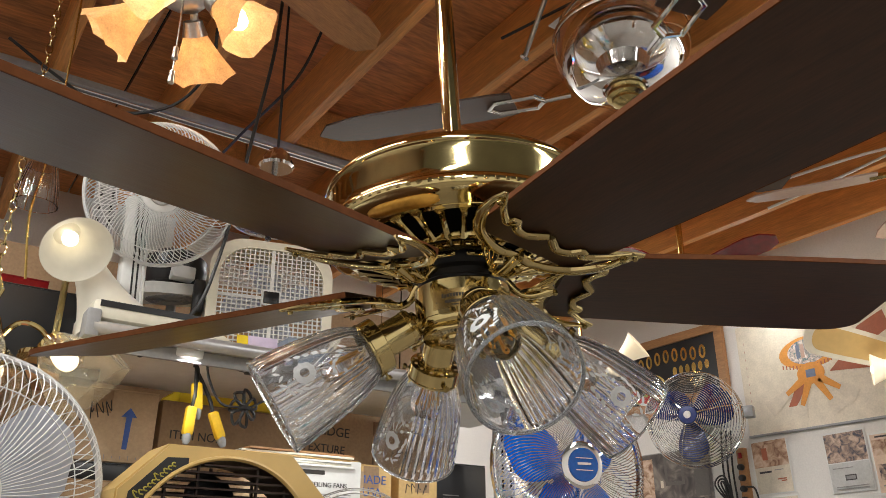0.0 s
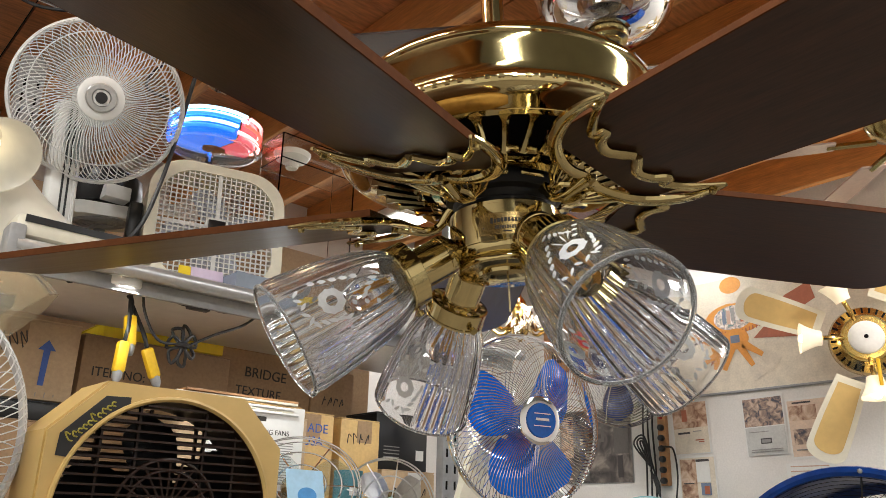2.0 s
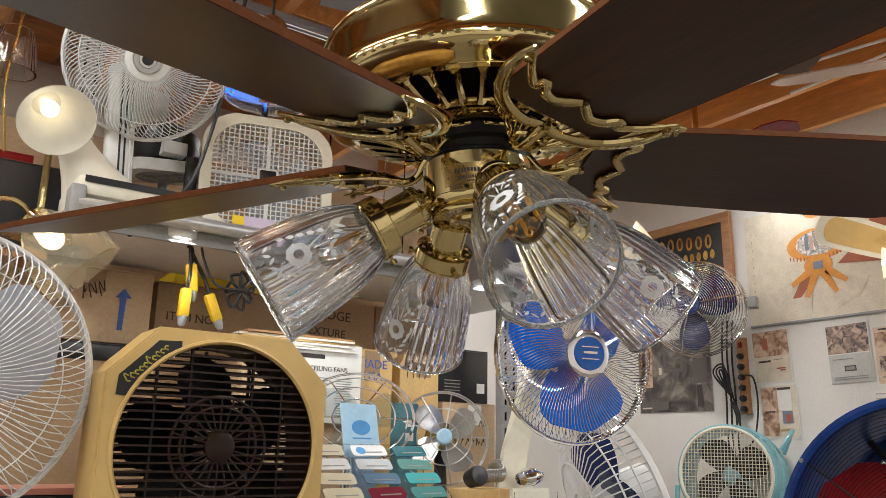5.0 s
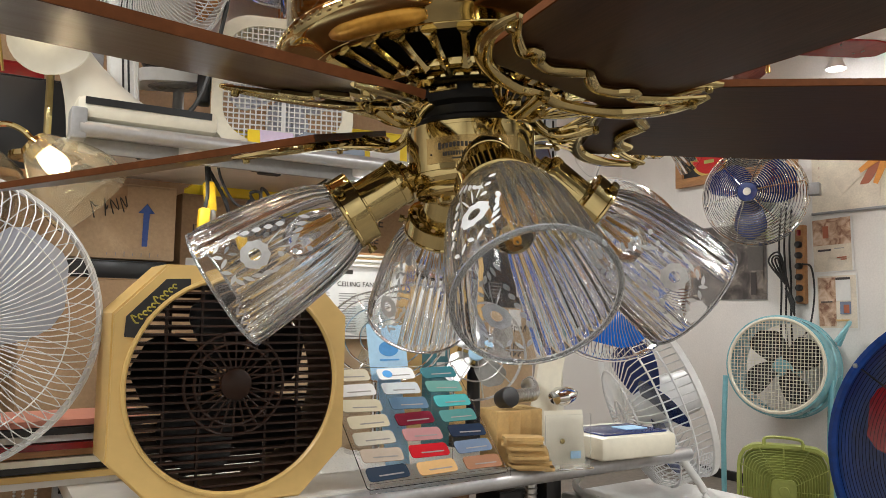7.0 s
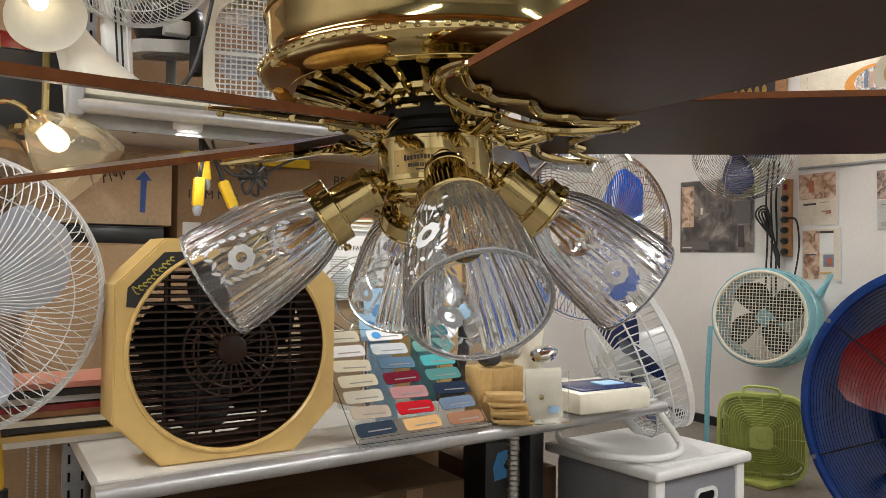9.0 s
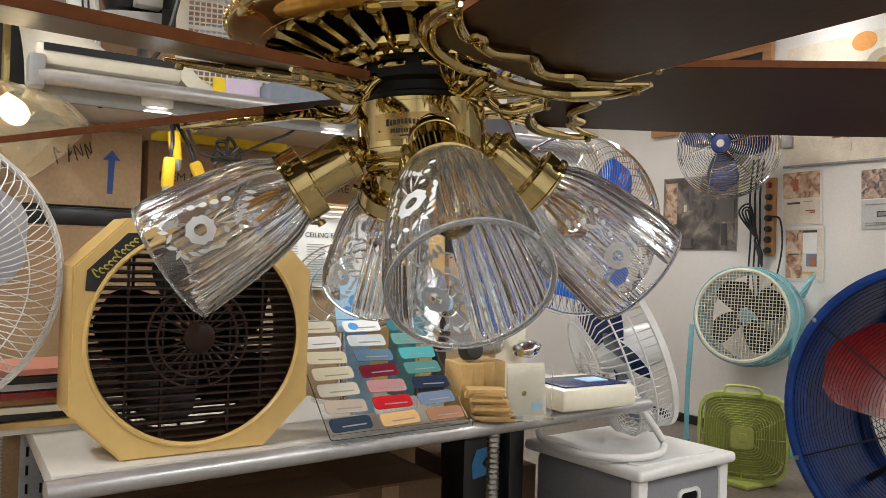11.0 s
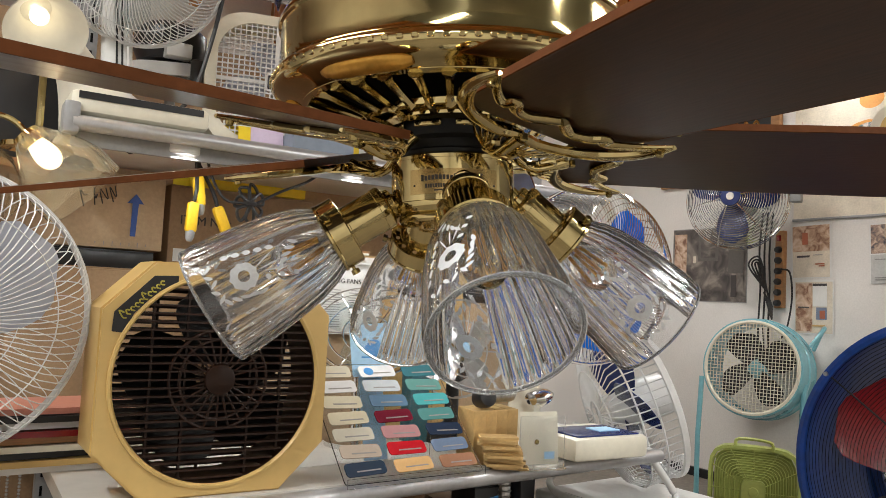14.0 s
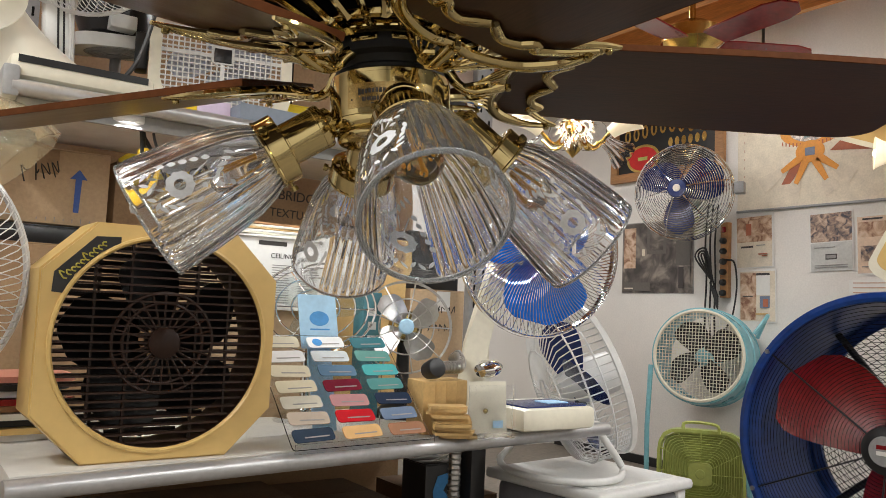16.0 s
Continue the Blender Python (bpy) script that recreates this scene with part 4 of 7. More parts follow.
part("hub_cap", turned([(0, 0.046), (0.022, 0.046), (0.027, 0.043), (0.028, 0.032), (0, 0.03)], 32, m=facing), BROWN_PLASTIC, octo)
blade_parts(octo, facing, BLACK, 0.165, 0.03, 0.13, 5, lo=0.3, z=-0.02)
rear = bmesh.new()
for i in range(24):
    y = -0.166 + 0.0145 * i
    w = math.sqrt(max(0, 0.178 ** 2 - y * y))
    box(rear, 2 * w, 0.008, 0.006, 0, y, -0.068, m=facing)
for x in (-0.09, 0.0, 0.09):
    w = math.sqrt(0.178 ** 2 - x * x)
    box(rear, 0.005, 2 * w, 0.006, x, 0, -0.07, m=facing)
part("rear_grille", rear, BROWN_PLASTIC, octo)
lbl = part("name_plate", slab([(-0.188, 0.082), (-0.186, 0.115), (-0.125, 0.178), (-0.085, 0.18), (-0.085, 0.165), (-0.115, 0.152), (-0.155, 0.112), (-0.168, 0.08)], 0.0412, 0.0424, m=facing), BLACK, octo, "black name plate")
scr = bmesh.new()
for i, hgt in enumerate((0.026, 0.017, 0.014, 0.014, 0.014, 0.024, 0.014, 0.017, 0.014, 0.014)):
    tube(scr, curve([(-0.05 + 0.0112 * i, -0.007, 0), (-0.054 + 0.0112 * i, 0.0, 0), (-0.05 + 0.0112 * i, hgt - 0.009, 0), (-0.0455 + 0.0112 * i, hgt * 0.5 - 0.007, 0)], 4), 0.0017, 4)
sc = part("gold_script", scr, GOLD_INK, lbl, "gold script strokes")
sc.matrix_local = facing @ Matrix.Translation((-0.141, 0.137, 0.0428)) @ Matrix.Rotation(radians(45), 4, "Z") @ Matrix.Diagonal((0.82, 0.72, 1, 1))

# white box fan on the upper shelf
wf = thing("box_fan", pose(0.83, 2.0, UP, 0, 0, -14), "white plastic box fan with mesh grille on upper shelf", "fan")
face = Matrix.Translation((0, -0.05, 0.168)) @ Matrix.Rotation(radians(90 - 7), 4, "X")
outer, inner = rounded(0.325, 0.335, 0.09, 8), rounded(0.275, 0.285, 0.085, 8)
s = bmesh.new()
annulus(s, outer, inner, 0.0, 0.02, m=face)
part("front_bezel", s, CREAM, wf)
part("case_side", annulus(bmesh.new(), outer, [(x * 0.97, y * 0.97) for x, y in outer], -0.1, -0.0005, m=face), CREAM, wf)
g = bmesh.new()


def span(v, w, h, r):
    """Half-length of a grille bar at offset v in a rounded opening."""
    if abs(v) < h / 2 - r:
        return w / 2
    d = abs(v) - (h / 2 - r)
    return w / 2 - r + math.sqrt(max(0, r * r - d * d))


for i in range(-11, 12):
    v = 0.0125 * i
    if abs(v) < 0.138:
        a = span(v, 0.277, 0.287, 0.085)
        box(g, 2 * a, 0.0028 if i else 0.009, 0.004, 0, v, 0.012, m=face)
        a = span(v, 0.287, 0.277, 0.085)
        box(g, 0.0028 if i else 0.01, 2 * a, 0.004, v, 0, 0.0145, m=face)
part("mesh_grille", g, WHITE_PLASTIC, wf)
p = part("badge", cuboid(0.04, 0.034, 0.006, 0.0, 0.0, 0.02, bevel=0.002, m=face), BLACK, wf, "dark square badge")
part("badge_rim", annulus(bmesh.new(), rounded(0.05, 0.042, 0.006, 3), rounded(0.041, 0.035, 0.004, 3), 0.013, 0.019, m=face), WHITE_PLASTIC, p)
blade_parts(wf, face, GREY_BLADE, 0.125, 0.02, 0.1, 4, z=-0.03)
s = bmesh.new()
box(s, 0.03, 0.05, 0.09, -0.18, 0.0, 0.17, bevel=0.006)
part("switch_box", s, BLACK, wf, "black plug hanging on the side")
part("foot", cuboid(0.28, 0.16, 0.02, 0, 0, 0.01, bevel=0.006), CREAM, wf)


# ---- boxes and goods on the shelves ----
def carton(x, y, z, sx, sy, sz, label, material=CARD, rz=0, name="cardboard_box", tape=True):
    """A closed box with flaps: x, y is the middle, z its base."""
    t = thing(name, pose(x, y, z, 0, 0, rz), label, "box", "cardboard boxes")
    part("carton", cuboid(sx, sy, sz, 0, 0, sz / 2, bevel=0.003), material, t)
    for s in (1, -1):
        part("flap", cuboid(sx, sy / 2 - 0.002, 0.004, 0, s * (sy / 4), sz + 0.002, bevel=0.001), material, t)
    if tape:
        part("tape", cuboid(0.05, 0.0012, 0.06, sx * 0.1, -sy / 2 - 0.0008, sz - 0.031), PAPER if tape == 2 else CARD_DARK, t)
    return t


def front(sy, x, z, spin=0):
    """Pose on a carton's front face."""
    return Matrix.Translation((x, -sy / 2 - 0.0012, z)) @ Matrix.Rotation(radians(90), 4, "X") @ Matrix.Rotation(radians(spin), 4, "Z")


def scrawl(parent, m, w, h, material=INK, n=6, seed=1, r=0.0016):
    """Handwriting that cannot be read: a loose pen line."""
    rnd = random.Random(seed)
    bm = bmesh.new()
    for k in range(n):
        x = -w / 2 + w * (k + 0.2) / n
        dw = w / n * 0.7
        p = [(x + rnd.random() * dw * 0.3, -h / 2, 0), (x + dw * rnd.random(), h / 2 * rnd.uniform(0.6, 1), 0), (x + dw * rnd.uniform(0.5, 1), -h / 2 * rnd.uniform(-0.3, 0.8), 0), (x + dw, h / 2 * rnd.uniform(-0.2, 0.9), 0)]
        tube(bm, curve(p, 4), r, 4)
    ob = part("pen_mark", bm, material, parent)
    ob.matrix_local = m
    return ob


carton(0.56, 2.4, SH, 0.5, 0.3, 0.4, "plain brown carton behind the octagonal fan", CARD_DARK)
# Black block filling the dark gap below the arrow box.
carton(0.45, 2.37, SH + 0.404, 0.36, 0.24, 0.04, "flat black block under the arrow box", BLACK, tape=False)
ab = carton(0.475, 2.405, 0.98, 0.36, 0.26, 0.185, "cardboard box with a blue arrow pointing up", CARD, rz=-1)
ar = slab([(-0.0115, -0.055), (0.0, -0.055), (0.003, 0.02), (0.014, 0.02), (-0.0035, 0.042), (-0.022, 0.02), (-0.0105, 0.02)], 0, 0.0008)
arr = part("arrow", ar, BLUE_INK, ab, "blue printed arrow")
arr.matrix_local = front(0.26, 0.113, 0.095) @ Matrix.Scale(1.12, 4)
scrawl(ab, front(0.26, 0.02, 0.13, 15), 0.09, 0.045, seed=4, n=4)
for i in range(7):
    q = part("scuff", cuboid(0.002, 0.0006, 0.006 + 0.003 * (i % 3)), GREY_INK, ab)
    q.matrix_local = Matrix.Translation((0.02 + 0.02 * i, -0.1312, 0.012))
# Separate box for the arrow box's side face; darker cardboard carries its shading.
ib = carton(0.88, 2.46, SH + 0.42, 0.42, 0.24, 0.215, "arrow box's side with item lettering, its shading in the colour", CARD_DARK, rz=4)
words("ITEM NO:", 0.034, INK, ib, front(0.24, -0.11, 0.125))
lab = part("barcode_label", cuboid(0.05, 0.001, 0.035), PAPER, ib, "white barcode label")
lab.matrix_local = Matrix.Translation((-0.17, -0.1215, 0.03))
carton(0.9, 2.42, SH, 0.42, 0.26, 0.416, "brown carton on the display shelf", CARD_DARK, rz=0)

carton(0.98, 2.1, SH, 0.34, 0.2, 0.44, "brown carton with a magazine page leaning on it", CARD)
for k in range(6):
    solid("wood_sample_board", cuboid(0.33 - 0.012 * (k % 3), 0.19, 0.0055, 0, 0, 0, bevel=0.001), (PAPER, CREAM, PAPER, KRAFT, CREAM, WOOD)[k], pose(0.95 + 0.008 * (k % 2), 2.08, SH + 0.4475 + 0.0062 * k, 0, 0, 3 * (k % 2)), "thin pale sample board in a stack on the carton", "board", "sample boards", smooth=False)
pg = thing("magazine_page", pose(1.005, 1.994, SH + 0.365, 0, 0, 0), "white magazine page with a headline, taped to the carton", "page")
face = Matrix.Rotation(radians(90), 4, "X")
part("sheet", slab(rounded(0.26, 0.2, 0.002, 1, 0, 0.0), 0, 0.0015, m=face), PAPER, pg)
words("CEILING FANS", 0.017, INK, pg, Matrix.Translation((0.035, -0.002, 0.035)) @ face)
b = bmesh.new()
box(b, 0.075, 0.011, 0.0006, -0.015, 0.066, 0.0018, m=face)
part("masthead_bar", b, INK, pg, "black masthead bar")
txt = bmesh.new()
rnd = random.Random(3)
for c in range(3):
    for i in range(16):
        box(txt, 0.05 * rnd.uniform(0.8, 1), 0.0022, 0.0005, -0.06 + 0.07 * c, 0.012 - 0.0062 * i, 0.0019, m=face)
tagged(part("text_block", txt, GREY_INK, pg), kind="stuff")

mu = carton(1.2, 2.18, SH, 0.17, 0.2, 0.47, "tan carton printed with blue lettering", KRAFT)
words("MADE\nUSA", 0.034, BLUE_INK, mu, front(0.2, 0.02, 0.415))
cc = carton(1.39, 2.2, SH, 0.135, 0.2, 0.47, "tan carton with a pen scrawl on the front", KRAFT)
scrawl(cc, front(0.2, -0.01, 0.42), 0.08, 0.03, seed=9, n=4)
kb = carton(1.58, 2.21, SH, 0.2, 0.2, 0.34, "cardboard box with two lines of pen writing", CARD, tape=2)
scrawl(kb, front(0.2, 0.0, 0.285), 0.13, 0.022, seed=5, n=7)
scrawl(kb, front(0.2, 0.01, 0.23), 0.1, 0.022, seed=6, n=5)
bb = carton(1.59, 2.24, SH + 0.344, 0.2, 0.16, 0.165, "black carton with a white printed label", BLACK, tape=False)
part("print_block", cuboid(0.03, 0.001, 0.03, 0.07, -0.0808, 0.05), PAPER, bb)
pr = bmesh.new()
for i in range(5):
    box(pr, 0.06, 0.001, 0.003, -0.04, -0.0808, 0.03 + 0.01 * i)
part("print_block", pr, GREY_INK, bb)
bt = carton(1.475, 2.47, SH, 0.16, 0.18, 0.655, "tall brown carton with a pen scrawl behind the others", CARD_DARK)
scrawl(bt, front(0.18, 0.0, 0.56), 0.09, 0.028, seed=12, n=4)
br = carton(1.21, 2.47, SH + 0.43, 0.36, 0.18, 0.245, "brown carton with hand-lettered black words", CARD_DARK)
words("BRIDGE", 0.042, INK, br, front(0.18, 0.02, 0.18, -2))
words("TEXTURE", 0.036, INK, br, front(0.18, 0.0, 0.125, -2))
carton(1.2, 2.47, SH, 0.2, 0.14, 0.426, "brown carton standing behind the fans", CARD_DARK)
ex = thing("banner_stand", pose(1.232, 1.925, SH), "slim teal box with pale markings", "box")
part("carton", cuboid(0.055, 0.05, 0.32, 0, 0, 0.16, bevel=0.003), mat("teal_print", (0.06, 0.2, 0.24), 0.5, 0, 0.1, 20, 0), ex)
for i in range(3):
    part("pale_bar", cuboid(0.024, 0.001, 0.02, 0, -0.0256, 0.2 + 0.035 * i), PAPER, ex)

# cartons under the display shelf, in the shaded copy of the cardboard
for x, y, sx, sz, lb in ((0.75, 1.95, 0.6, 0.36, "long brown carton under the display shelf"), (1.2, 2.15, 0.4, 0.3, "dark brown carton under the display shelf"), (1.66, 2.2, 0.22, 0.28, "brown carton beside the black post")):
    carton(x, y, FZ, sx, 0.35, sz, lb, CARD_SHADED)
pb = carton(1.52, 2.02, FZ, 0.12, 0.12, 0.4, "dark carton printed with blue letters shapes", BLACK, tape=False)
q = part("blue_print", slab([(-0.03, -0.04), (0.03, -0.03), (0.0, 0.0), (0.035, 0.05), (-0.02, 0.04), (-0.035, 0.0)], 0, 0.001), SKY_INK, pb)
q.matrix_local = front(0.12, 0, 0.33)

# paint sample easel
ez = thing("sample_easel", pose(1.02, 1.535, SH, 0, 0, 4.5), "clear acrylic easel holding rows of painted sample chips", "sample rack")
tilt = Matrix.Translation((0, 0, 0.006)) @ Matrix.Rotation(radians(46), 4, "X")
part("panel", slab(rounded(0.335, 0.288, 0.006, 2, 0.005, 0.145), -0.003, 0.0, m=tilt), ACRYLIC, ez, "clear acrylic sheet")
part("front_lip", cuboid(0.335, 0.003, 0.018, 0.005, -0.006, 0.009), ACRYLIC, ez)
part("back_leg", cuboid(0.335, 0.003, 0.2, 0.005, 0.2, 0.1), ACRYLIC, ez)
CHIPS = [[(0.62, 0.58, 0.45), (0.8, 0.82, 0.82), (0.04, 0.17, 0.2)], [(0.75, 0.75, 0.75), (0.55, 0.6, 0.62), (0.13, 0.32, 0.29)], [(0.66, 0.61, 0.46), (0.11, 0.2, 0.3), (0.08, 0.42, 0.43)],
         [(0.66, 0.61, 0.45), (0.17, 0.012, 0.03), (0.09, 0.27, 0.26)], [(0.6, 0.57, 0.47), (0.5, 0.26, 0.27), (0.02, 0.035, 0.07)], [(0.5, 0.42, 0.34), (0.55, 0.015, 0.025), (0.3, 0.42, 0.62)], [(0.03, 0.05, 0.08), (0.72, 0.45, 0.2), (0.62, 0.33, 0.2)]]
for r, row in enumerate(CHIPS):
    for c, col in enumerate(row):
        cm = mat("chip_paint", col, 0.22, 0.5 if (r, c) in ((6, 2), (5, 2)) else 0, 0.04, 30, 0.0)
        ch = part("sample_chip", slab(rounded(0.092, 0.03, 0.008, 4), 0.0006, 0.0024), cm, ez)
        ch.matrix_local = tilt @ Matrix.Translation((-0.107 + 0.112 * c + 0.002 * math.sin(r * 3 + c), 0.268 - 0.0395 * r, 0)) @ Matrix.Rotation(0.03 * math.sin(r * 2.3 + c), 4, "Z")
        part("print_line", cuboid(0.055, 0.0028, 0.0004, 0.006, -0.005, 0.0027), GREY_INK, ch)
        if (r, c) == (0, 1):
            part("blue_logo", turned([(0, 0.003), (0.011, 0.003), (0.011, 0.0024)], 20, m=Matrix.Translation((-0.022, 0, 0)) @ Matrix.Diagonal((1.1, 0.9, 1, 1))), SKY_INK, ch)
bc = thing("brochure", pose(1.02, 1.765, SH + 0.2, -14, 0, 4), "pale blue brochure with a blue globe emblem, behind the easel", "brochure")
part("card", slab(rounded(0.098, 0.125, 0.002, 1, 0, 0.045), 0, 0.002, m=face), SKY_PAPER, bc)
part("emblem", turned([(0, 0.0028), (0.02, 0.0028), (0.02, 0.002)], 28, m=face @ Matrix.Translation((0.002, 0.052, 0)) @ Matrix.Diagonal((1.25, 0.85, 1, 1))), SKY_INK, bc, "blue globe emblem")
part("print_line", cuboid(0.05, 0.001, 0.003, 0.002, -0.0026, 0.027), SKY_INK, bc)
part("leg", cuboid(0.06, 0.002, 0.2, 0, 0.006, -0.1), SKY_PAPER, bc)

for i in range(11):
    rnd = random.Random(i)
    solid("wood_tag", slab(rounded(0.085, 0.05, 0.008, 3), 0, 0.0062), KRAFT, pose(1.245 + rnd.uniform(-0.008, 0.008) + 0.003 * (10 - i), 1.575 + rnd.uniform(-0.006, 0.006), SH + 0.0066 * i, 0, 0, -28 + rnd.uniform(-12, 12)), "kraft-brown shipping tag in a loose stack", "tag", "kraft tags", smooth=False)
for i in range(4):
    solid("kraft_envelope", cuboid(0.03, 0.09, 0.12, 0, 0, 0.06, bevel=0.002), KRAFT, pose(1.235 + 0.033 * i, 1.665 + 0.004 * i, SH, 0, 0, -8), "small kraft envelope bundle standing on the shelf", "envelope", "envelopes", smooth=False)
ch = thing("card_holder", pose(1.345, 1.56, SH, 0, 0, -8), "clear acrylic holder with a cream business card", "card holder")
part("front_pane", cuboid(0.115, 0.003, 0.115, 0, -0.022, 0.06), ACRYLIC, ch)
part("foot", cuboid(0.12, 0.06, 0.004, 0, 0, 0.002), ACRYLIC, ch)
cd = part("card", cuboid(0.098, 0.003, 0.115, 0, -0.012, 0.066, m=Matrix.Rotation(radians(-6), 4, "X")), CREAM, ch, "cream card")
part("rivet", turned([(0, 0.003), (0.005, 0.002), (0.006, 0)], 14, m=Matrix.Translation((-0.012, -0.017, 0.06)) @ Matrix.Rotation(radians(90), 4, "X")), OLD_BRASS, cd)
part("print_mark", cuboid(0.026, 0.001, 0.016, 0.022, -0.0165, 0.03), SKY_PAPER, cd)
fl = thing("flex_arm_lamp", pose(1.33, 1.66, SH + 0.12), "chrome flexible-neck lamp head lying on the envelopes", "lamp")
nk = bmesh.new()
pts = curve([(-0.07, -0.01, 0.025), (-0.03, 0, 0.028), (0.02, 0.01, 0.03), (0.05, 0.06, 0.05), (0.06, 0.1, 0.04)], 6)
tube(nk, pts, 0.012, 10)
for p in pts[::1]:
    tube(nk, ringpts(0.0135, 0, 12), 0.0026, 4, closed=True, m=Matrix.Translation(p) @ Matrix.Rotation(radians(90), 4, "Y"))
part("flex_neck", nk, STEEL, fl)
part("chrome_head", turned([(0, 0.0), (0.02, 0.004), (0.03, 0.018), (0.026, 0.034), (0.014, 0.046), (0, 0.05)], 32, m=Matrix.Translation((0.05, -0.02, 0.02)) @ Matrix.Rotation(radians(80), 4, "Y") @ Matrix.Diagonal((0.75, 1.1, 1.4, 1))), CHROME, fl)
part("lens_ring", turned([(0.0, 0.012), (0.016, 0.012), (0.022, 0.01), (0.024, 0.0), (0.02, -0.03), (0, -0.03)], 28, m=Matrix.Translation((-0.075, -0.02, 0.028)) @ Matrix.Rotation(radians(75), 4, "X")), BLACK, fl)

P_BIN = mat("blue_grey_bin_plastic", (0.2, 0.24, 0.3), 0.4, 0, 0.08, 14, 0.03)
# stack of coloured fan blades left of the gold fan
STACK = [PAPER, TAN, BLACK, CREAM, WOOD, RED, PAPER, BLACK, mat("salmon_paint", (0.62, 0.25, 0.18), 0.4, 0, 0.05, 10, 0.02)]
for i, mt in enumerate(STACK):
    solid("spare_blade", slab(rounded(0.62, 0.17, 0.05, 5), 0, 0.0115), mt, pose(0.2 + 0.012 * (i % 3), 1.9 - 0.006 * (i % 2), SH + 0.0005 + 0.0137 * i, 0, 0, 5 - 2 * (i % 2)), "spare wooden fan blade in a coloured stack", "fan blade", "spare blades")

# clamps and cords hanging from the upper shelf
for k, (x, z, s) in enumerate(((0.648, 1.05, 3), (0.663, 1.112, -7), (0.724, 1.05, -24))):
    cl = thing("spring_clamp", pose(x, 1.965 + 0.012 * k, z, 0, s, 0), "yellow rubber plug connector hanging on a black cord", "connector", "yellow connectors")
    part("grip", cuboid(0.026, 0.022, 0.07, 0, 0, 0, bevel=0.007), YELLOW, cl)
    part("tip", turned([(0.011, -0.03), (0.0105, -0.045), (0.006, -0.055), (0, -0.055)], 12), GREY_METAL, cl, "grey plug tip")
    part("cord", tube(bmesh.new(), curve([(0, 0, 0.03), (0.004, 0.004, 0.07), (-0.006, 0, UP - 0.024 - z)], 4), 0.005, 6), RUBBER, cl, "black cord")
kn = bmesh.new()
for k in range(7):
    a = 2 * math.pi * k / 7
    tube(kn, curve([(0, 0, 0), (0.025 * math.cos(a), 0.008 * math.sin(2 * a), 0.03 * math.sin(a)), (0.028 * math.cos(a + 0.6), 0.01, 0.04 * math.sin(a + 0.6)), (0.012 * math.cos(a + 0.9), 0, 0.014 * math.sin(a + 0.9)), (0, 0, 0)], 5), 0.0033, 5)
tube(kn, ringpts(0.009, 0, 14), 0.005, 6, closed=True)
tube(kn, curve([(0.01, 0, 0.0), (0.06, 0, 0.03), (0.12, 0, 0.06), (0.16, 0, 0.098)], 5), 0.0028, 5)
tube(kn, curve([(-0.01, 0, 0.0), (-0.05, 0, 0.004), (-0.08, 0, 0.05), (-0.09, 0, 0.098)], 5), 0.0028, 5)
solid("coiled_cord", kn, RUBBER, pose(0.775, 1.95, UP - 0.12) @ Matrix.Diagonal((1.2, 1.0, 1.2, 1)), "bundled black cord hanging from the upper shelf", "cord")
for x, y, z, sx, sz, rz in ((0.87, 2.25, UP, 0.3, 0.1, 3), (1.16, 2.2, UP, 0.22, 0.14, -5)):
    yb = carton(x, y, z, sx, 0.15, sz, "yellow retail carton with a white label", YELLOW_CARD, rz=rz, tape=False)
    part("print_panel", cuboid(sx * 0.4, 0.001, sz * 0.55, 0.02, -0.0758, sz * 0.5), PAPER, yb)
carton(0.9, 2.45, SH + 0.42 + 0.222, 0.34, 0.2, 0.038, "flat yellow carton on top of the brown boxes", YELLOW_CARD, tape=False)
gm = thing("heat_lamp", pose(0.615, 2.16, UP), "white tray-shaped heater with a dark ribbed disc underneath, on a post", "heater")
part("tray", slab(rounded(0.19, 0.17, 0.04, 6), 0.0, 0.03, m=pose(0, 0, 0.19, 5, -6, 0)), WHITE_PLASTIC, gm)
dz = bmesh.new()
for r in (0.02, 0.033, 0.046, 0.059):
    tube(dz, ringpts(r, 0, 40), 0.0045, 6, closed=True, m=pose(0, -0.005, 0.189, 5, -6, 0))
lathe(dz, [(0, -0.001), (0.066, -0.001), (0.066, 0.004), (0, 0.004)], 40, m=pose(0, -0.005, 0.189, 5, -6, 0))
part("element_disc", dz, GREY_METAL, gm, "dark grey ribbed disc")
part("bowl", turned([(0, 0.215), (0.075, 0.225), (0.09, 0.26), (0.085, 0.3), (0.06, 0.32), (0, 0.325)], 40), BLACK, gm, "dark bowl above the tray")
part("socket_block", cuboid(0.06, 0.04, 0.035, 0.0, -0.085, 0.24, bevel=0.004), WHITE_PLASTIC, gm)
part("post", tube(bmesh.new(), [(0.02, 0.06, 0.0), (0.02, 0.06, 0.195)], 0.014, 10), GREY_METAL, gm)
part("foot", cuboid(0.14, 0.12, 0.015, 0.02, 0.05, 0.0075, bevel=0.004), BLACK, gm)
tb = thing("parts_bin", pose(0.9, 1.872, UP, 0, 0, 2), "blue grey plastic parts bin with dividers on the shelf", "bin")
part("bottom", cuboid(0.15, 0.08, 0.004, 0, 0, 0.002), P_BIN, tb)
for x_ in (-0.073, -0.024, 0.024, 0.073):
    part("divider", cuboid(0.003, 0.078, 0.036, x_, 0, 0.022), P_BIN, tb)
for y_ in (-0.04, 0.04):
    part("side", cuboid(0.152, 0.003, 0.04, 0, y_, 0.022), P_BIN, tb)
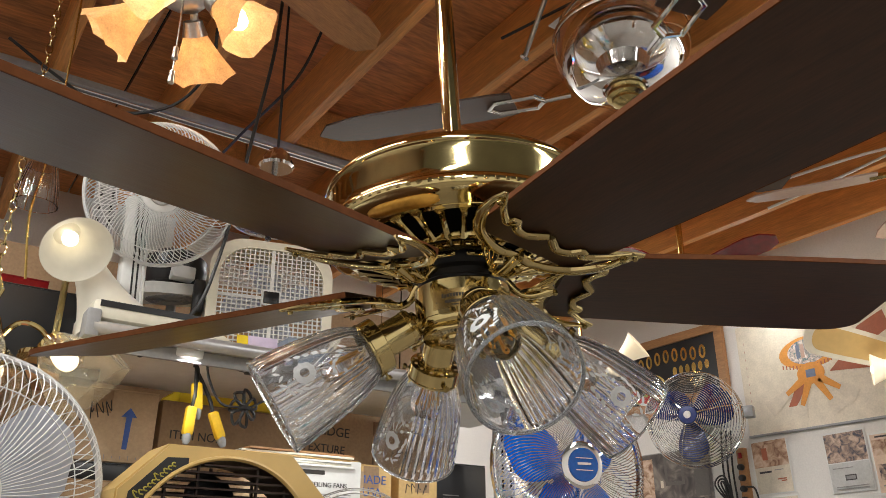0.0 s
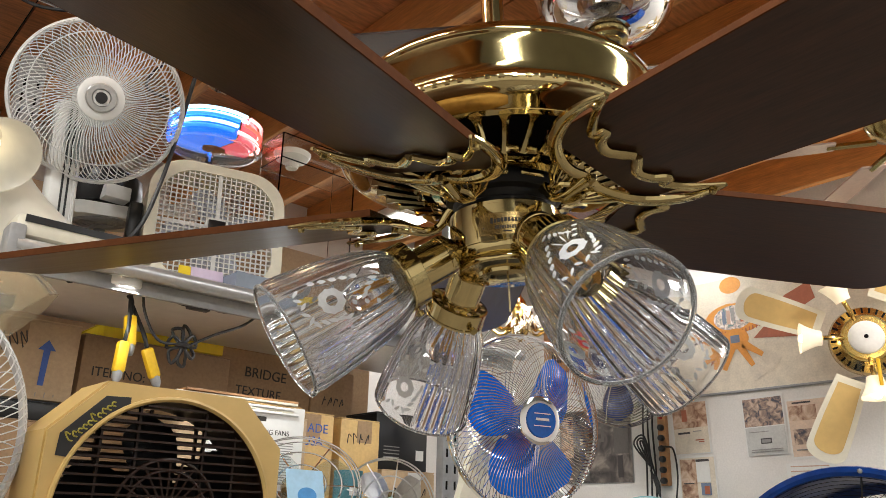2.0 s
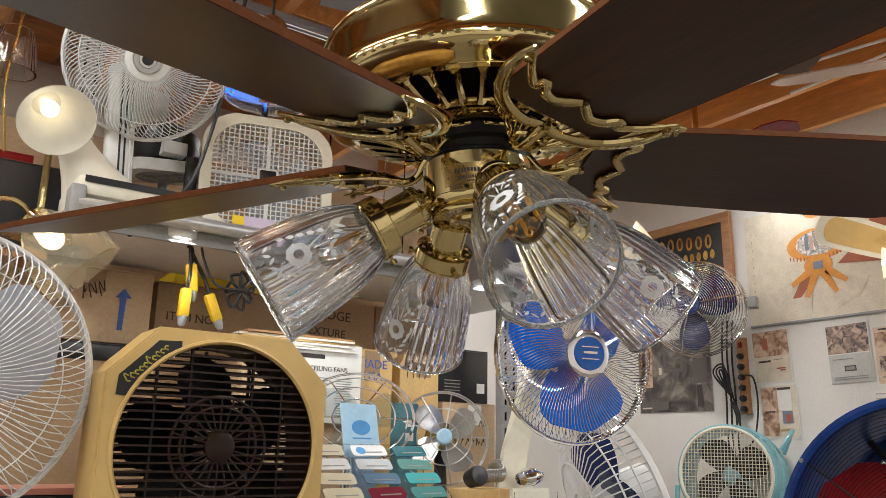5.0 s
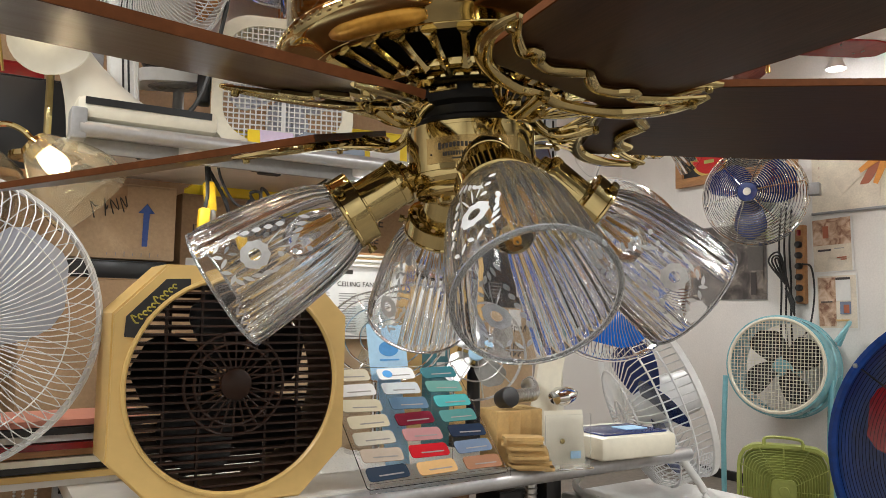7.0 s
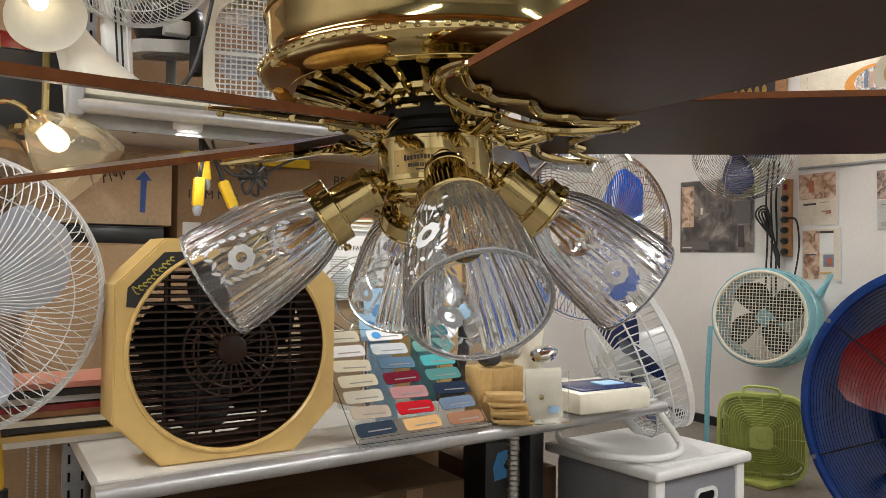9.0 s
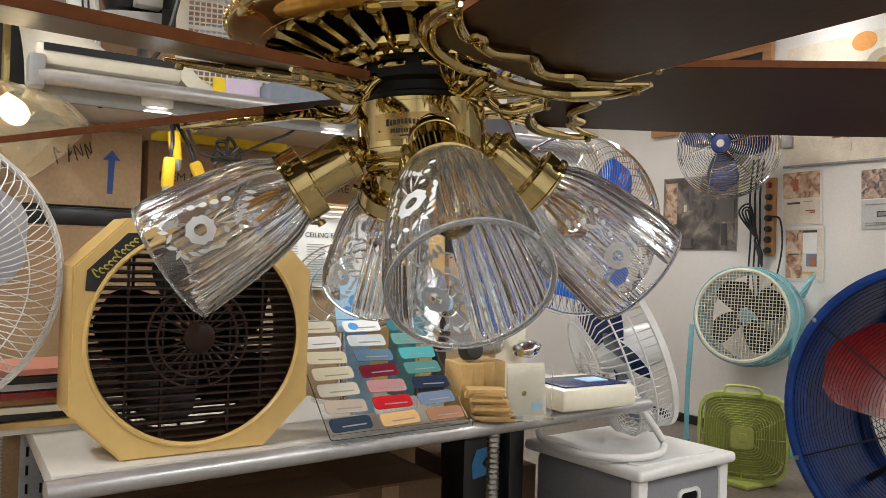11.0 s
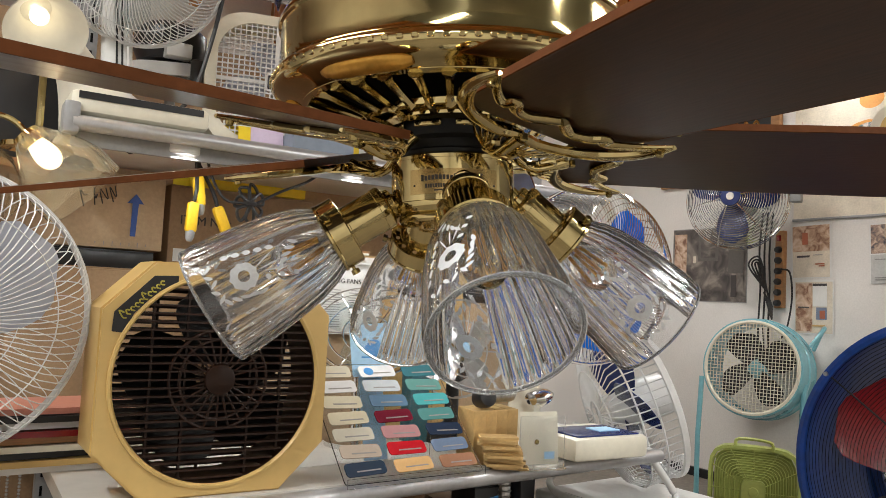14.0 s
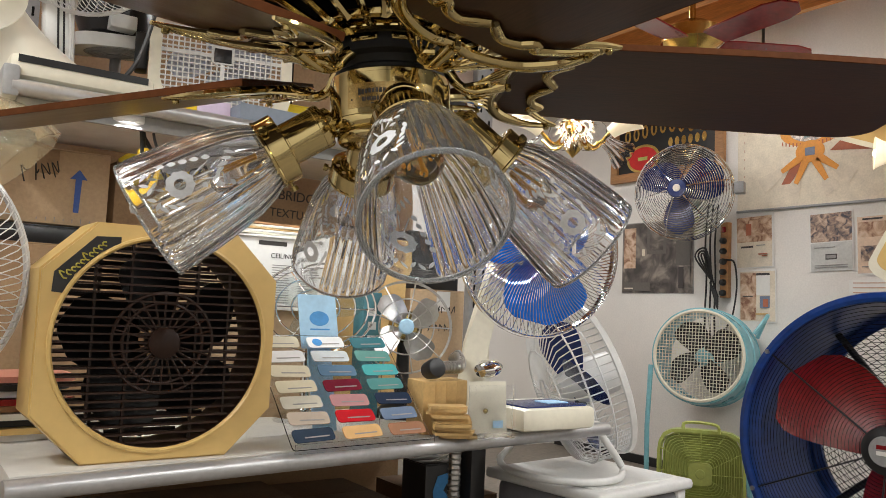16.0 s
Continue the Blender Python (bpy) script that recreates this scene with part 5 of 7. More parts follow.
lv = thing("price_card", pose(0.785, 1.885, UP, -12, 0, -6), "pale lavender card leaning by the white box fan", "card")
part("card", cuboid(0.075, 0.0015, 0.05, 0, 0, 0.0255), mat("lavender_card", (0.62, 0.52, 0.68), 0.6, 0, 0.06, 20, 0.0), lv)
part("yellow_band", cuboid(0.03, 0.001, 0.05, -0.05, 0.002, 0.0255), YELLOW_CARD, lv)
carton(0.27, 2.27, UP - 0.05, 0.4, 0.2, 0.21, "dark carton on a rear shelf", BLACK, tape=False)

carton(0.2, 2.46, UP - 0.05, 0.28, 0.15, 0.3, "red carton on the rear of the shelf", RED, tape=False)
carton(-0.09, 2.36, UP - 0.05, 0.28, 0.25, 0.22, "grey plastic case on the rear of the shelf", GREY_METAL, tape=False)
rs = thing("rear_shelf", pose(0.1, 2.35, UP - 0.05), "dark wooden rear shelf board behind the lamps", "shelf")
part("board", cuboid(0.75, 0.4, 0.02, -0.1, 0, -0.0105, bevel=0.002), WOOD, rs)


# ---- by the white wall ----
WX = 3.84


def wall_at(y, z, off=0.0):
    """Pose on the white wall: local X runs to the right as one faces it, local Y up, local Z off the wall."""
    return Matrix.Translation((WX - off, y, z)) @ Matrix(((0, 0, -1, 0), (-1, 0, 0, 0), (0, 1, 0, 0), (0, 0, 0, 1)))


def paint(name, c, r=0.6):
    return mat(name, c, r, 0, 0.1, 18, 0.0)


P_ORANGE, P_RUST, P_PALE, P_TAN = paint("print_orange", (0.72, 0.3, 0.05)), paint("print_rust", (0.4, 0.12, 0.06)), paint("print_pale", (0.7, 0.62, 0.5)), paint("print_tan", (0.62, 0.4, 0.16))
P_GREY, P_DARK, P_PINK, P_BLUE = paint("print_grey", (0.3, 0.29, 0.28)), paint("print_dark", (0.06, 0.05, 0.05)), paint("print_pink", (0.55, 0.36, 0.28)), paint("print_blue", (0.17, 0.21, 0.3))


def photo(name, dark, mid, light, scale):
    """A printed photograph seen from afar: soft patches of three tones."""
    m_ = mat(name, mid, 0.45, 0, 0, 1, 0)
    nt = m_.node_tree
    tc, n1, cr = nt.nodes.new("ShaderNodeTexCoord"), nt.nodes.new("ShaderNodeTexNoise"), nt.nodes.new("ShaderNodeValToRGB")
    n1.inputs["Scale"].default_value, n1.inputs["Detail"].default_value, n1.inputs["Distortion"].default_value = scale, 3.5, 0.9
    nt.links.new(tc.outputs["Object"], n1.inputs["Vector"])
    nt.links.new(n1.outputs[0], cr.inputs[0])
    e = cr.color_ramp.elements
    e[0].position, e[0].color, e[1].position, e[1].color = 0.36, (*dark, 1), 0.66, (*light, 1)
    k = e.new(0.5)
    k.color = (*mid, 1)
    nt.links.new(cr.outputs[0], nt.nodes["Principled BSDF"].inputs["Base Color"])
    return m_


F_ROOM = photo("photo_bedroom", (0.05, 0.043, 0.04), (0.12, 0.1, 0.09), (0.3, 0.26, 0.22), 9)
F_WARM = photo("photo_warm_room", (0.22, 0.1, 0.06), (0.5, 0.33, 0.22), (0.68, 0.52, 0.4), 22)
F_GROUP = photo("photo_group", (0.05, 0.05, 0.07), (0.32, 0.22, 0.17), (0.6, 0.45, 0.34), 32)
F_CORE = photo("print_motor_core", (0.1, 0.2, 0.22), (0.55, 0.45, 0.4), (0.8, 0.75, 0.7), 55)
P_DUSK = paint("print_dusk", (0.13, 0.115, 0.105))
P_IVORY = paint("print_ivory", (0.74, 0.66, 0.53))


def flat(parent, name, outline, m_, material, z=0.001):
    return part(name, slab(outline, z, z + 0.0008, m=m_), material, parent, smooth=False)


def rect(x, y, w, h):
    return [(x - w / 2, y - h / 2), (x + w / 2, y - h / 2), (x + w / 2, y + h / 2), (x - w / 2, y + h / 2)]


def oval(x, y, a, b, n=24):
    return [(x + a * math.cos(2 * math.pi * i / n), y + b * math.sin(2 * math.pi * i / n)) for i in range(n)]


I4 = Matrix()
# large ceiling fan poster
po = thing("fan_poster", wall_at(2.05, 1.69, 0.004), "large ivory poster picturing an orange cutaway ceiling fan", "poster")
part("sheet", slab(rect(0, 0, 1.16, 0.6), 0, 0.001), P_IVORY, po, smooth=False)
hx, hy = -0.18, 0.02
flat(po, "orange_housing", oval(hx + 0.01, hy + 0.06, 0.17, 0.085), I4, P_ORANGE)
flat(po, "pale_core", oval(hx, hy + 0.065, 0.11, 0.065), I4, F_CORE, 0.002)
flat(po, "canopy_ball", oval(hx, hy + 0.24, 0.06, 0.045), I4, P_ORANGE, 0.0028)
for i in range(16):
    flat(po, "shade_line", rect(hx - 0.145 + 0.019 * i, hy + 0.005 - 0.02 * math.sin(math.pi * i / 15), 0.006, 0.02), I4, P_RUST, 0.0024)
for i, (c, dx) in enumerate(((P_BLUE, -0.05), (P_GREY, 0.0), (P_RUST, 0.05), (PAPER, 0.025), (P_PINK, -0.025))):
    flat(po, "core_winding", rect(hx + dx, hy + 0.07 + 0.012 * (i % 2), 0.02, 0.07), I4, c, 0.003)
flat(po, "orange_hub", oval(hx + 0.0, hy - 0.05, 0.075, 0.055), I4, P_ORANGE, 0.003)
flat(po, "blue_badge", rect(hx, hy - 0.05, 0.05, 0.04), I4, P_BLUE, 0.004)
flat(po, "rust_blade", [(hx + 0.12, hy + 0.0), (hx + 0.28, hy + 0.13), (hx + 0.41, hy + 0.18), (hx + 0.43, hy + 0.09), (hx + 0.3, hy + 0.03)], I4, P_RUST, 0.002)
flat(po, "rust_blade", [(hx + 0.1, hy - 0.06), (hx + 0.16, hy - 0.01), (hx + 0.38, hy - 0.02), (hx + 0.38, hy - 0.09), (hx + 0.2, hy - 0.07)], I4, P_RUST, 0.003)
flat(po, "rust_blade", [(hx - 0.09, hy - 0.1), (hx - 0.02, hy - 0.08), (hx - 0.1, hy - 0.2), (hx - 0.15, hy - 0.2)], I4, P_RUST, 0.002)
for a, L in ((-150, 0.3), (-115, 0.22), (-60, 0.24), (-35, 0.26)):
    dx, dy = math.cos(radians(a)), math.sin(radians(a))
    flat(po, "orange_iron", [(hx + 0.05 * dx - 0.02 * dy, hy - 0.05 + 0.05 * dy + 0.02 * dx), (hx + 0.17 * dx - 0.012 * dy, hy - 0.05 + 0.17 * dy + 0.012 * dx), (hx + 0.17 * dx + 0.012 * dy, hy - 0.05 + 0.17 * dy - 0.012 * dx), (hx + 0.05 * dx + 0.02 * dy, hy - 0.05 + 0.05 * dy - 0.02 * dx)], I4, P_ORANGE, 0.0045)
    flat(po, "pale_lamp_shade", [(hx + 0.15 * dx - 0.02 * dy, hy - 0.05 + 0.15 * dy + 0.02 * dx), (hx + L * dx - 0.045 * dy, hy - 0.05 + L * dy + 0.045 * dx), (hx + L * dx + 0.045 * dy, hy - 0.05 + L * dy - 0.045 * dx), (hx + 0.15 * dx + 0.02 * dy, hy - 0.05 + 0.15 * dy - 0.02 * dx)], I4, P_PALE, 0.0036)
flat(po, "orange_rod", rect(hx + 0.01, hy + 0.2, 0.03, 0.12), I4, P_PALE, 0.002)
for i in range(9):
    flat(po, "text_mark", rect(-0.54, 0.2 - 0.045 * i, 0.004, 0.012), I4, P_PINK, 0.0015)
part("batten", cuboid(1.16, 0.012, 0.012, 0, -0.3, 0.006, bevel=0.002), GREY_METAL, po, "thin grey batten along the lower edge")


def photo_sheet(y, z, w, h, blocks, label, base=PAPER, name="pinned_page", tilt=0.0):
    t = thing(name, wall_at(y, z, 0.003) @ pose(0, 0, 0, 0, 0, tilt), label, "page", "pinned pages")
    part("sheet", slab(rect(0, 0, w, h), 0, 0.001), base, t, smooth=False)
    for k, (x, yy, bw, bh, c) in enumerate(blocks):
        flat(t, "print_patch", rect(x, yy, bw, bh), I4, c, 0.0012 + 0.0009 * k)
    return t


photo_sheet(2.53, 1.235, 0.22, 0.28, [(0, -0.005, 0.2, 0.26, P_PALE), (0, 0.06, 0.2, 0.13, F_WARM), (-0.03, 0.06, 0.03, 0.06, P_RUST), (-0.04, -0.03, 0.07, 0.01, P_DARK), (0.05, -0.07, 0.05, 0.006, P_RUST), (0.06, -0.08, 0.03, 0.006, P_RUST), (0.04, -0.025, 0.05, 0.004, P_GREY)], "magazine page with a tan room photograph", tilt=1.5)
photo_sheet(2.51, 0.95, 0.215, 0.27, [(0, 0, 0.2, 0.255, P_PALE), (-0.05, 0.0, 0.09, 0.24, F_WARM), (0.035, 0.06, 0.075, 0.11, PAPER), (0.035, 0.112, 0.075, 0.012, P_DARK), (0.045, -0.03, 0.055, 0.06, P_BLUE), (0.05, -0.035, 0.028, 0.04, P_RUST), (-0.05, 0.0, 0.06, 0.006, P_DARK), (0.03, -0.09, 0.07, 0.008, P_TAN)], "magazine page with small fan pictures", tilt=1.0)
photo_sheet(2.125, 1.215, 0.215, 0.285, [(0, 0.065, 0.2, 0.135, F_GROUP), (0, -0.075, 0.2, 0.135, paint("print_silver", (0.55, 0.55, 0.53))), (0.0, -0.075, 0.055, 0.026, P_DARK), (0.0, -0.075, 0.045, 0.016, P_GREY), (-0.03, -0.03, 0.1, 0.004, P_GREY), (0.0, -0.115, 0.16, 0.004, P_GREY), (0.0, -0.125, 0.16, 0.004, P_GREY)], "magazine page with a group photograph and grey text", tilt=1.5)
photo_sheet(1.9, 1.19, 0.22, 0.28, [(0, 0, 0.2, 0.26, paint("print_peach", (0.72, 0.55, 0.42))), (-0.03, 0.07, 0.13, 0.07, F_WARM), (-0.02, -0.04, 0.13, 0.07, F_GROUP), (-0.03, 0.118, 0.09, 0.008, P_DARK), (-0.02, -0.1, 0.12, 0.005, P_GREY)], "pinned page in a plastic sleeve with two photos", tilt=1)
photo_sheet(1.93, 0.97, 0.22, 0.12, [(0, 0.045 - 0.022 * i, 0.18, 0.005, P_PINK) for i in range(4)], "white pinned sheet with faint red printed lines")
photo_sheet(3.16, 1.17, 0.52, 0.42, [(0, 0, 0.51, 0.41, F_ROOM), (-0.2, 0.06, 0.09, 0.24, F_WARM), (0.0, 0.1, 0.14, 0.16, P_DUSK), (0.0, 0.1, 0.1, 0.12, F_ROOM), (0.19, 0.04, 0.1, 0.26, P_DUSK), (0.1, -0.1, 0.28, 0.1, F_ROOM), (-0.14, -0.17, 0.2, 0.05, P_DUSK), (-0.2, -0.18, 0.07, 0.008, P_PALE), (0.18, -0.12, 0.035, 0.12, P_DARK), (-0.09, 0.03, 0.02, 0.04, P_PALE)], "large dark bedroom photograph poster on the wall", base=P_GREY, name="photo_poster")

# framed sign with gilt shapes
sg = thing("framed_sign", wall_at(3.1, 1.84, 0.01), "oak-framed black sign with gilt lettering shapes and red roundel", "sign")
part("panel", slab(rect(0, 0, 0.72, 0.34), 0, 0.012), BLACK, sg, smooth=False)
part("frame", annulus(bmesh.new(), rect(0, 0, 0.8, 0.42), rect(0, 0, 0.7, 0.32), 0, 0.03), WOOD, sg, "orange oak frame", smooth=False)
for i in range(9):
    flat(sg, "gilt_stroke", oval(-0.28 + 0.066 * i, 0.08 - 0.012 * math.cos(i * 0.8), 0.024, 0.042, 12), I4, GOLD, 0.013)
    flat(sg, "dark_counter", oval(-0.28 + 0.066 * i, 0.08 - 0.012 * math.cos(i * 0.8), 0.009, 0.026, 10), I4, BLACK, 0.0145)
for i in range(6):
    flat(sg, "gilt_stroke", oval(0.04 + 0.046 * i, -0.01, 0.016, 0.028, 10), I4, GOLD, 0.013)
flat(sg, "gilt_ring", oval(-0.16, -0.08, 0.125, 0.085), I4, GOLD, 0.013)
flat(sg, "red_roundel", oval(-0.16, -0.08, 0.105, 0.07), I4, paint("sign_red", (0.6, 0.02, 0.02)), 0.0145)
flat(sg, "green_cross", rect(-0.16, -0.08, 0.07, 0.02), I4, GREEN, 0.016)

# power strip and cords
ps = thing("power_strip", wall_at(2.69, 1.14, 0.0), "brown wooden power strip with black plugs and a cord", "power strip")
part("bar", cuboid(0.05, 0.4, 0.03, 0, 0, 0.015, bevel=0.004), WOOD, ps)
for i in range(6):
    part("plug", turned([(0, 0.055), (0.014, 0.053), (0.017, 0.045), (0.017, 0.03)], 16, m=Matrix.Translation((0, 0.1 - 0.055 * i, 0))), BLACK, ps)
part("switch", cuboid(0.02, 0.03, 0.01, 0, 0.16, 0.034, bevel=0.003), RED, ps)
cw = bmesh.new()
for k in range(3):
    tube(cw, curve([(-0.1 + 0.03 * k, 0.3, 0.03), (-0.11 + 0.03 * k, 0.1, 0.04), (-0.1 + 0.028 * k, -0.1, 0.04), (-0.1 + 0.03 * k, -0.32, 0.05), (-0.06 + 0.03 * k, -0.55, 0.08)], 6), 0.0055, 6)
for k in range(5):
    tube(cw, curve([(-0.07, -0.1, 0.05), (-0.16 + 0.02 * k, 0.02, 0.06), (-0.1, 0.06 - 0.02 * k, 0.05), (-0.05, -0.12, 0.05), (-0.02, -0.2 - 0.015 * k, 0.05), (-0.07, -0.12, 0.05)], 5), 0.005, 6)
tube(cw, curve([(0.02, -0.0, 0.04), (0.07, -0.02, 0.04), (0.085, -0.15, 0.04), (0.06, -0.3, 0.04), (0.03, -0.36, 0.05)], 6), 0.005, 6)
ob = part("cord", cw, RUBBER, ps, "tangled black cords")

# navy wall fan
nf = thing("wall_fan", pose(3.52, 2.74, 1.475), "wall fan with navy blades in a chrome wire cage", "fan")
head = aim(0, 0, 0, (-0.9, -0.36, 0.04))
g = bmesh.new()
for i in range(20):
    r = 0.05 + 0.2 * i / 19
    tube(g, ringpts(r, 0.09 * (1 - (i / 19) ** 2.4), 48), 0.0022, 4, closed=True)
for i in range(6):
    a = 2 * math.pi * i / 6 + 0.2
    tube(g, [(0.05 * math.cos(a), 0.05 * math.sin(a), 0.092), (0.15 * math.cos(a), 0.15 * math.sin(a), 0.068), (0.25 * math.cos(a), 0.25 * math.sin(a), 0), (0.25 * math.cos(a), 0.25 * math.sin(a), -0.06)], 0.0035, 5)
for z in (0, -0.03, -0.06):
    tube(g, ringpts(0.25, z, 56), 0.003, 5, closed=True)
p = part("front_grille", g, CHROME, nf)
p.matrix_local = head
g = bmesh.new()
for i in range(12):
    tube(g, ringpts(0.06 + 0.19 * i / 11, -0.06 - 0.07 * (1 - (i / 11) ** 2.4), 40), 0.002, 4, closed=True)
p = part("rear_grille", g, CHROME, nf)
p.matrix_local = head
blade_parts(nf, head, NAVY, 0.225, 0.04, 0.2, 3, lo=0.3, z=0)
p = part("hub", turned([(0, 0.1), (0.018, 0.1), (0.02, 0.096)], 24), STEEL, nf, "pale grey centre")
p.matrix_local = head
p = part("hub_ring", turned([(0.019, 0.097), (0.045, 0.095), (0.05, 0.085), (0.05, 0.0), (0, 0)], 32), NAVY, nf)
p.matrix_local = head
p = part("motor", turned([(0, -0.02), (0.07, -0.03), (0.075, -0.13), (0.05, -0.16), (0, -0.16)], 28), GREY_METAL, nf)
p.matrix_local = head
part("bracket", tube(bmesh.new(), [(0.12, 0.05, 0), (0.32, 0.03, 0.0)], 0.02, 10), GREY_METAL, nf)
kb2 = bmesh.new()
box(kb2, 0.05, 0.06, 0.05, 0.0, 0, 0, bevel=0.006)
p = part("side_knob", kb2, GREY_METAL, nf)
p.matrix_local = head @ Matrix.Translation((0.28, 0.01, -0.03))

# aqua drum fan
tf = thing("drum_fan", pose(3.545, 2.64, FZ), "aqua enamel drum fan with a square wire mesh on legs", "fan")
head = aim(0, 0, 0.66, (-0.94, -0.3, 0.1))
d = bmesh.new()
lathe(d, [(0.225, 0.0), (0.232, 0.012), (0.24, 0.01), (0.243, -0.01), (0.243, -0.08), (0.25, -0.085), (0.25, -0.1), (0.24, -0.11), (0.245, -0.17), (0.25, -0.175), (0.245, -0.2), (0.225, -0.22), (0.22, -0.2), (0.228, -0.01)], 56)
p = part("drum", d, TEAL, tf)
p.matrix_local = head
p = part("front_ring", turned([(0.215, 0.012), (0.222, 0.018), (0.231, 0.016), (0.233, 0.006), (0.222, 0.0)], 56), CREAM, tf)
p.matrix_local = head
g = bmesh.new()
for i in range(-13, 14):
    v = 0.0165 * i
    if abs(v) < 0.215:
        a = math.sqrt(0.217 ** 2 - v * v)
        tube(g, [(-a, v, 0.012), (a, v, 0.012)], 0.0018, 4)
        tube(g, [(v, -a, 0.0145), (v, a, 0.0145)], 0.0018, 4)
p = part("wire_mesh", g, CREAM, tf)
p.matrix_local = head
blade_parts(tf, head, BLACK, 0.2, 0.03, 0.15, 4, lo=0.4, z=-0.07, label="dark grey metal blades")
p = part("motor", turned([(0, -0.04), (0.03, -0.045), (0.06, -0.1), (0.06, -0.2), (0, -0.21)], 28), TEAL, tf)
p.matrix_local = head
for s in (1, -1):
    u = Vector((-0.5, 0.86, 0)) * (0.235 * s)
    part("leg", tube(bmesh.new(), [(u.x, u.y, 0.6), (u.x * 1.0 - 0.02, u.y, 0.3), (u.x * 1.05, u.y * 1.05, 0.0)], 0.013, 8), TEAL, tf)
part("handle", tube(bmesh.new(), curve([(0.1, -0.24, 0.78), (0.14, -0.28, 0.86), (0.2, -0.24, 0.86), (0.22, -0.18, 0.76)], 5), 0.01, 8), TEAL, tf)

# avocado square fan
gf = thing("floor_fan", pose(3.05, 2.25, FZ), "avocado green square floor fan with a cobweb grille", "fan")
head = aim(0, 0, 0.195, (-0.82, -0.57, 0.06))
half = 0.178


def squircle(k, n=40):
    out = []
    for i in range(n):
        a = 2 * math.pi * i / n + math.pi / 4
        c, s_ = math.cos(a), math.sin(a)
        r = half * k / (abs(c) ** 5 + abs(s_) ** 5) ** 0.2
        out.append((r * c, r * s_))
    return out


s = bmesh.new()
annulus(s, squircle(1.0), squircle(0.93), -0.1, 0.006)
p = part("case", s, GREEN, gf)
p.matrix_local = head
g = bmesh.new()
for k in range(12):
    q = squircle(0.3 + 0.055 * k)
    tube(g, [(x, y, 0.02 - 0.018 * (k / 11) ** 2) for x, y in q], 0.0022, 4, closed=True)
for i in range(12):
    a = 2 * math.pi * i / 12
    c, s_ = math.cos(a), math.sin(a)
    r = half * 0.94 / (abs(c) ** 5 + abs(s_) ** 5) ** 0.2
    tube(g, [(0.03 * c, 0.03 * s_, 0.022), (r * c, r * s_, 0.004)], 0.003, 5)
p = part("web_grille", g, GREEN, gf)
p.matrix_local = head
p = part("centre_badge", slab(squircle(0.26), 0.018, 0.028), GREEN, gf)
p.matrix_local = head
part("badge_disc", turned([(0, 0.032), (0.018, 0.031), (0.02, 0.028)], 24), GREEN, p)
blade_parts(gf, head, GREEN, 0.14, 0.03, 0.12, 4, z=-0.05)
p = part("back_plate", slab(squircle(0.9), -0.1, -0.09), GREEN, gf)
p.matrix_local = head
part("foot", cuboid(0.2, 0.2, 0.02, 0.03, 0.02, 0.01, bevel=0.006), GREEN, gf)
part("handle", tube(bmesh.new(), curve([(-0.03, 0.07, 0.365), (-0.02, 0.06, 0.4), (0.03, -0.05, 0.4), (0.04, -0.06, 0.365)], 4), 0.007, 6), GREEN, gf)

# big blue drum fan with red blades
bd = thing("drum_fan", pose(2.63, 1.29, FZ), "huge blue steel drum fan with red blades and wire guard", "fan")
head = aim(0, 0, 0.475, (-1, -0.08, 0.0))
d = bmesh.new()
lathe(d, [(0.435, 0.012), (0.447, 0.016), (0.462, 0.01), (0.465, 0.0), (0.458, -0.012), (0.45, -0.02), (0.45, -0.42), (0.46, -0.43), (0.455, -0.445), (0.4, -0.44), (0.4, -0.425), (0.43, -0.42), (0.43, -0.01), (0.435, 0.012)], 80)
p = part("drum", d, DRUM_BLUE, bd)
p.matrix_local = head
for i in range(34):
    p = part("guard_ring", tube(bmesh.new(), ringpts(0.08 + 0.352 * i / 33, 0.004, 64), 0.0008, 4, closed=True), DARK, bd)
    p.matrix_local = head
for i in range(6):
    a = 2 * math.pi * i / 6 + 0.42
    p = part("guard_spoke", tube(bmesh.new(), [(0.07 * math.cos(a), 0.07 * math.sin(a), 0.006), (0.45 * math.cos(a), 0.45 * math.sin(a), 0.006)], 0.003, 5), BLACK, bd)
    p.matrix_local = head
for i in range(6):
    a = 2 * math.pi * i / 6 + 0.42
    p2 = part("bolt", turned([(0, 0.022), (0.007, 0.021), (0.008, 0.014)], 12, m=Matrix.Translation((0.45 * math.cos(a), 0.45 * math.sin(a), 0))), STEEL, bd)
    p2.matrix_local = head
g = bmesh.new()
for i in range(-22, 23):
    v = 0.021 * i
    a = math.sqrt(max(0, 0.405 ** 2 - v * v))
    if a > 0.02:
        for rot in (35, -35):
            tube(g, [(-a, v, -0.43), (a, v, -0.43)], 0.0013, 4, m=Matrix.Rotation(radians(rot), 4, "Z"))
p = part("rear_guard", g, DARK, bd)
p.matrix_local = head
blade_parts(bd, head, RED, 0.4, 0.05, 0.3, 3, lo=2.5, z=-0.09, pitch=0.2, thick=0.004)
for i in range(4):
    a = 2 * math.pi * i / 4 + 0.7
    p = part("motor_arm", tube(bmesh.new(), [(0.08 * math.cos(a), 0.08 * math.sin(a), -0.3), (0.43 * math.cos(a), 0.43 * math.sin(a), -0.3)], 0.012, 8), BLACK, bd)
    p.matrix_local = head
p = part("hub", turned([(0, 0.03), (0.05, 0.03), (0.07, 0.02), (0.075, -0.02), (0.075, -0.2), (0, -0.2)], 36), BLACK, bd)
p.matrix_local = head
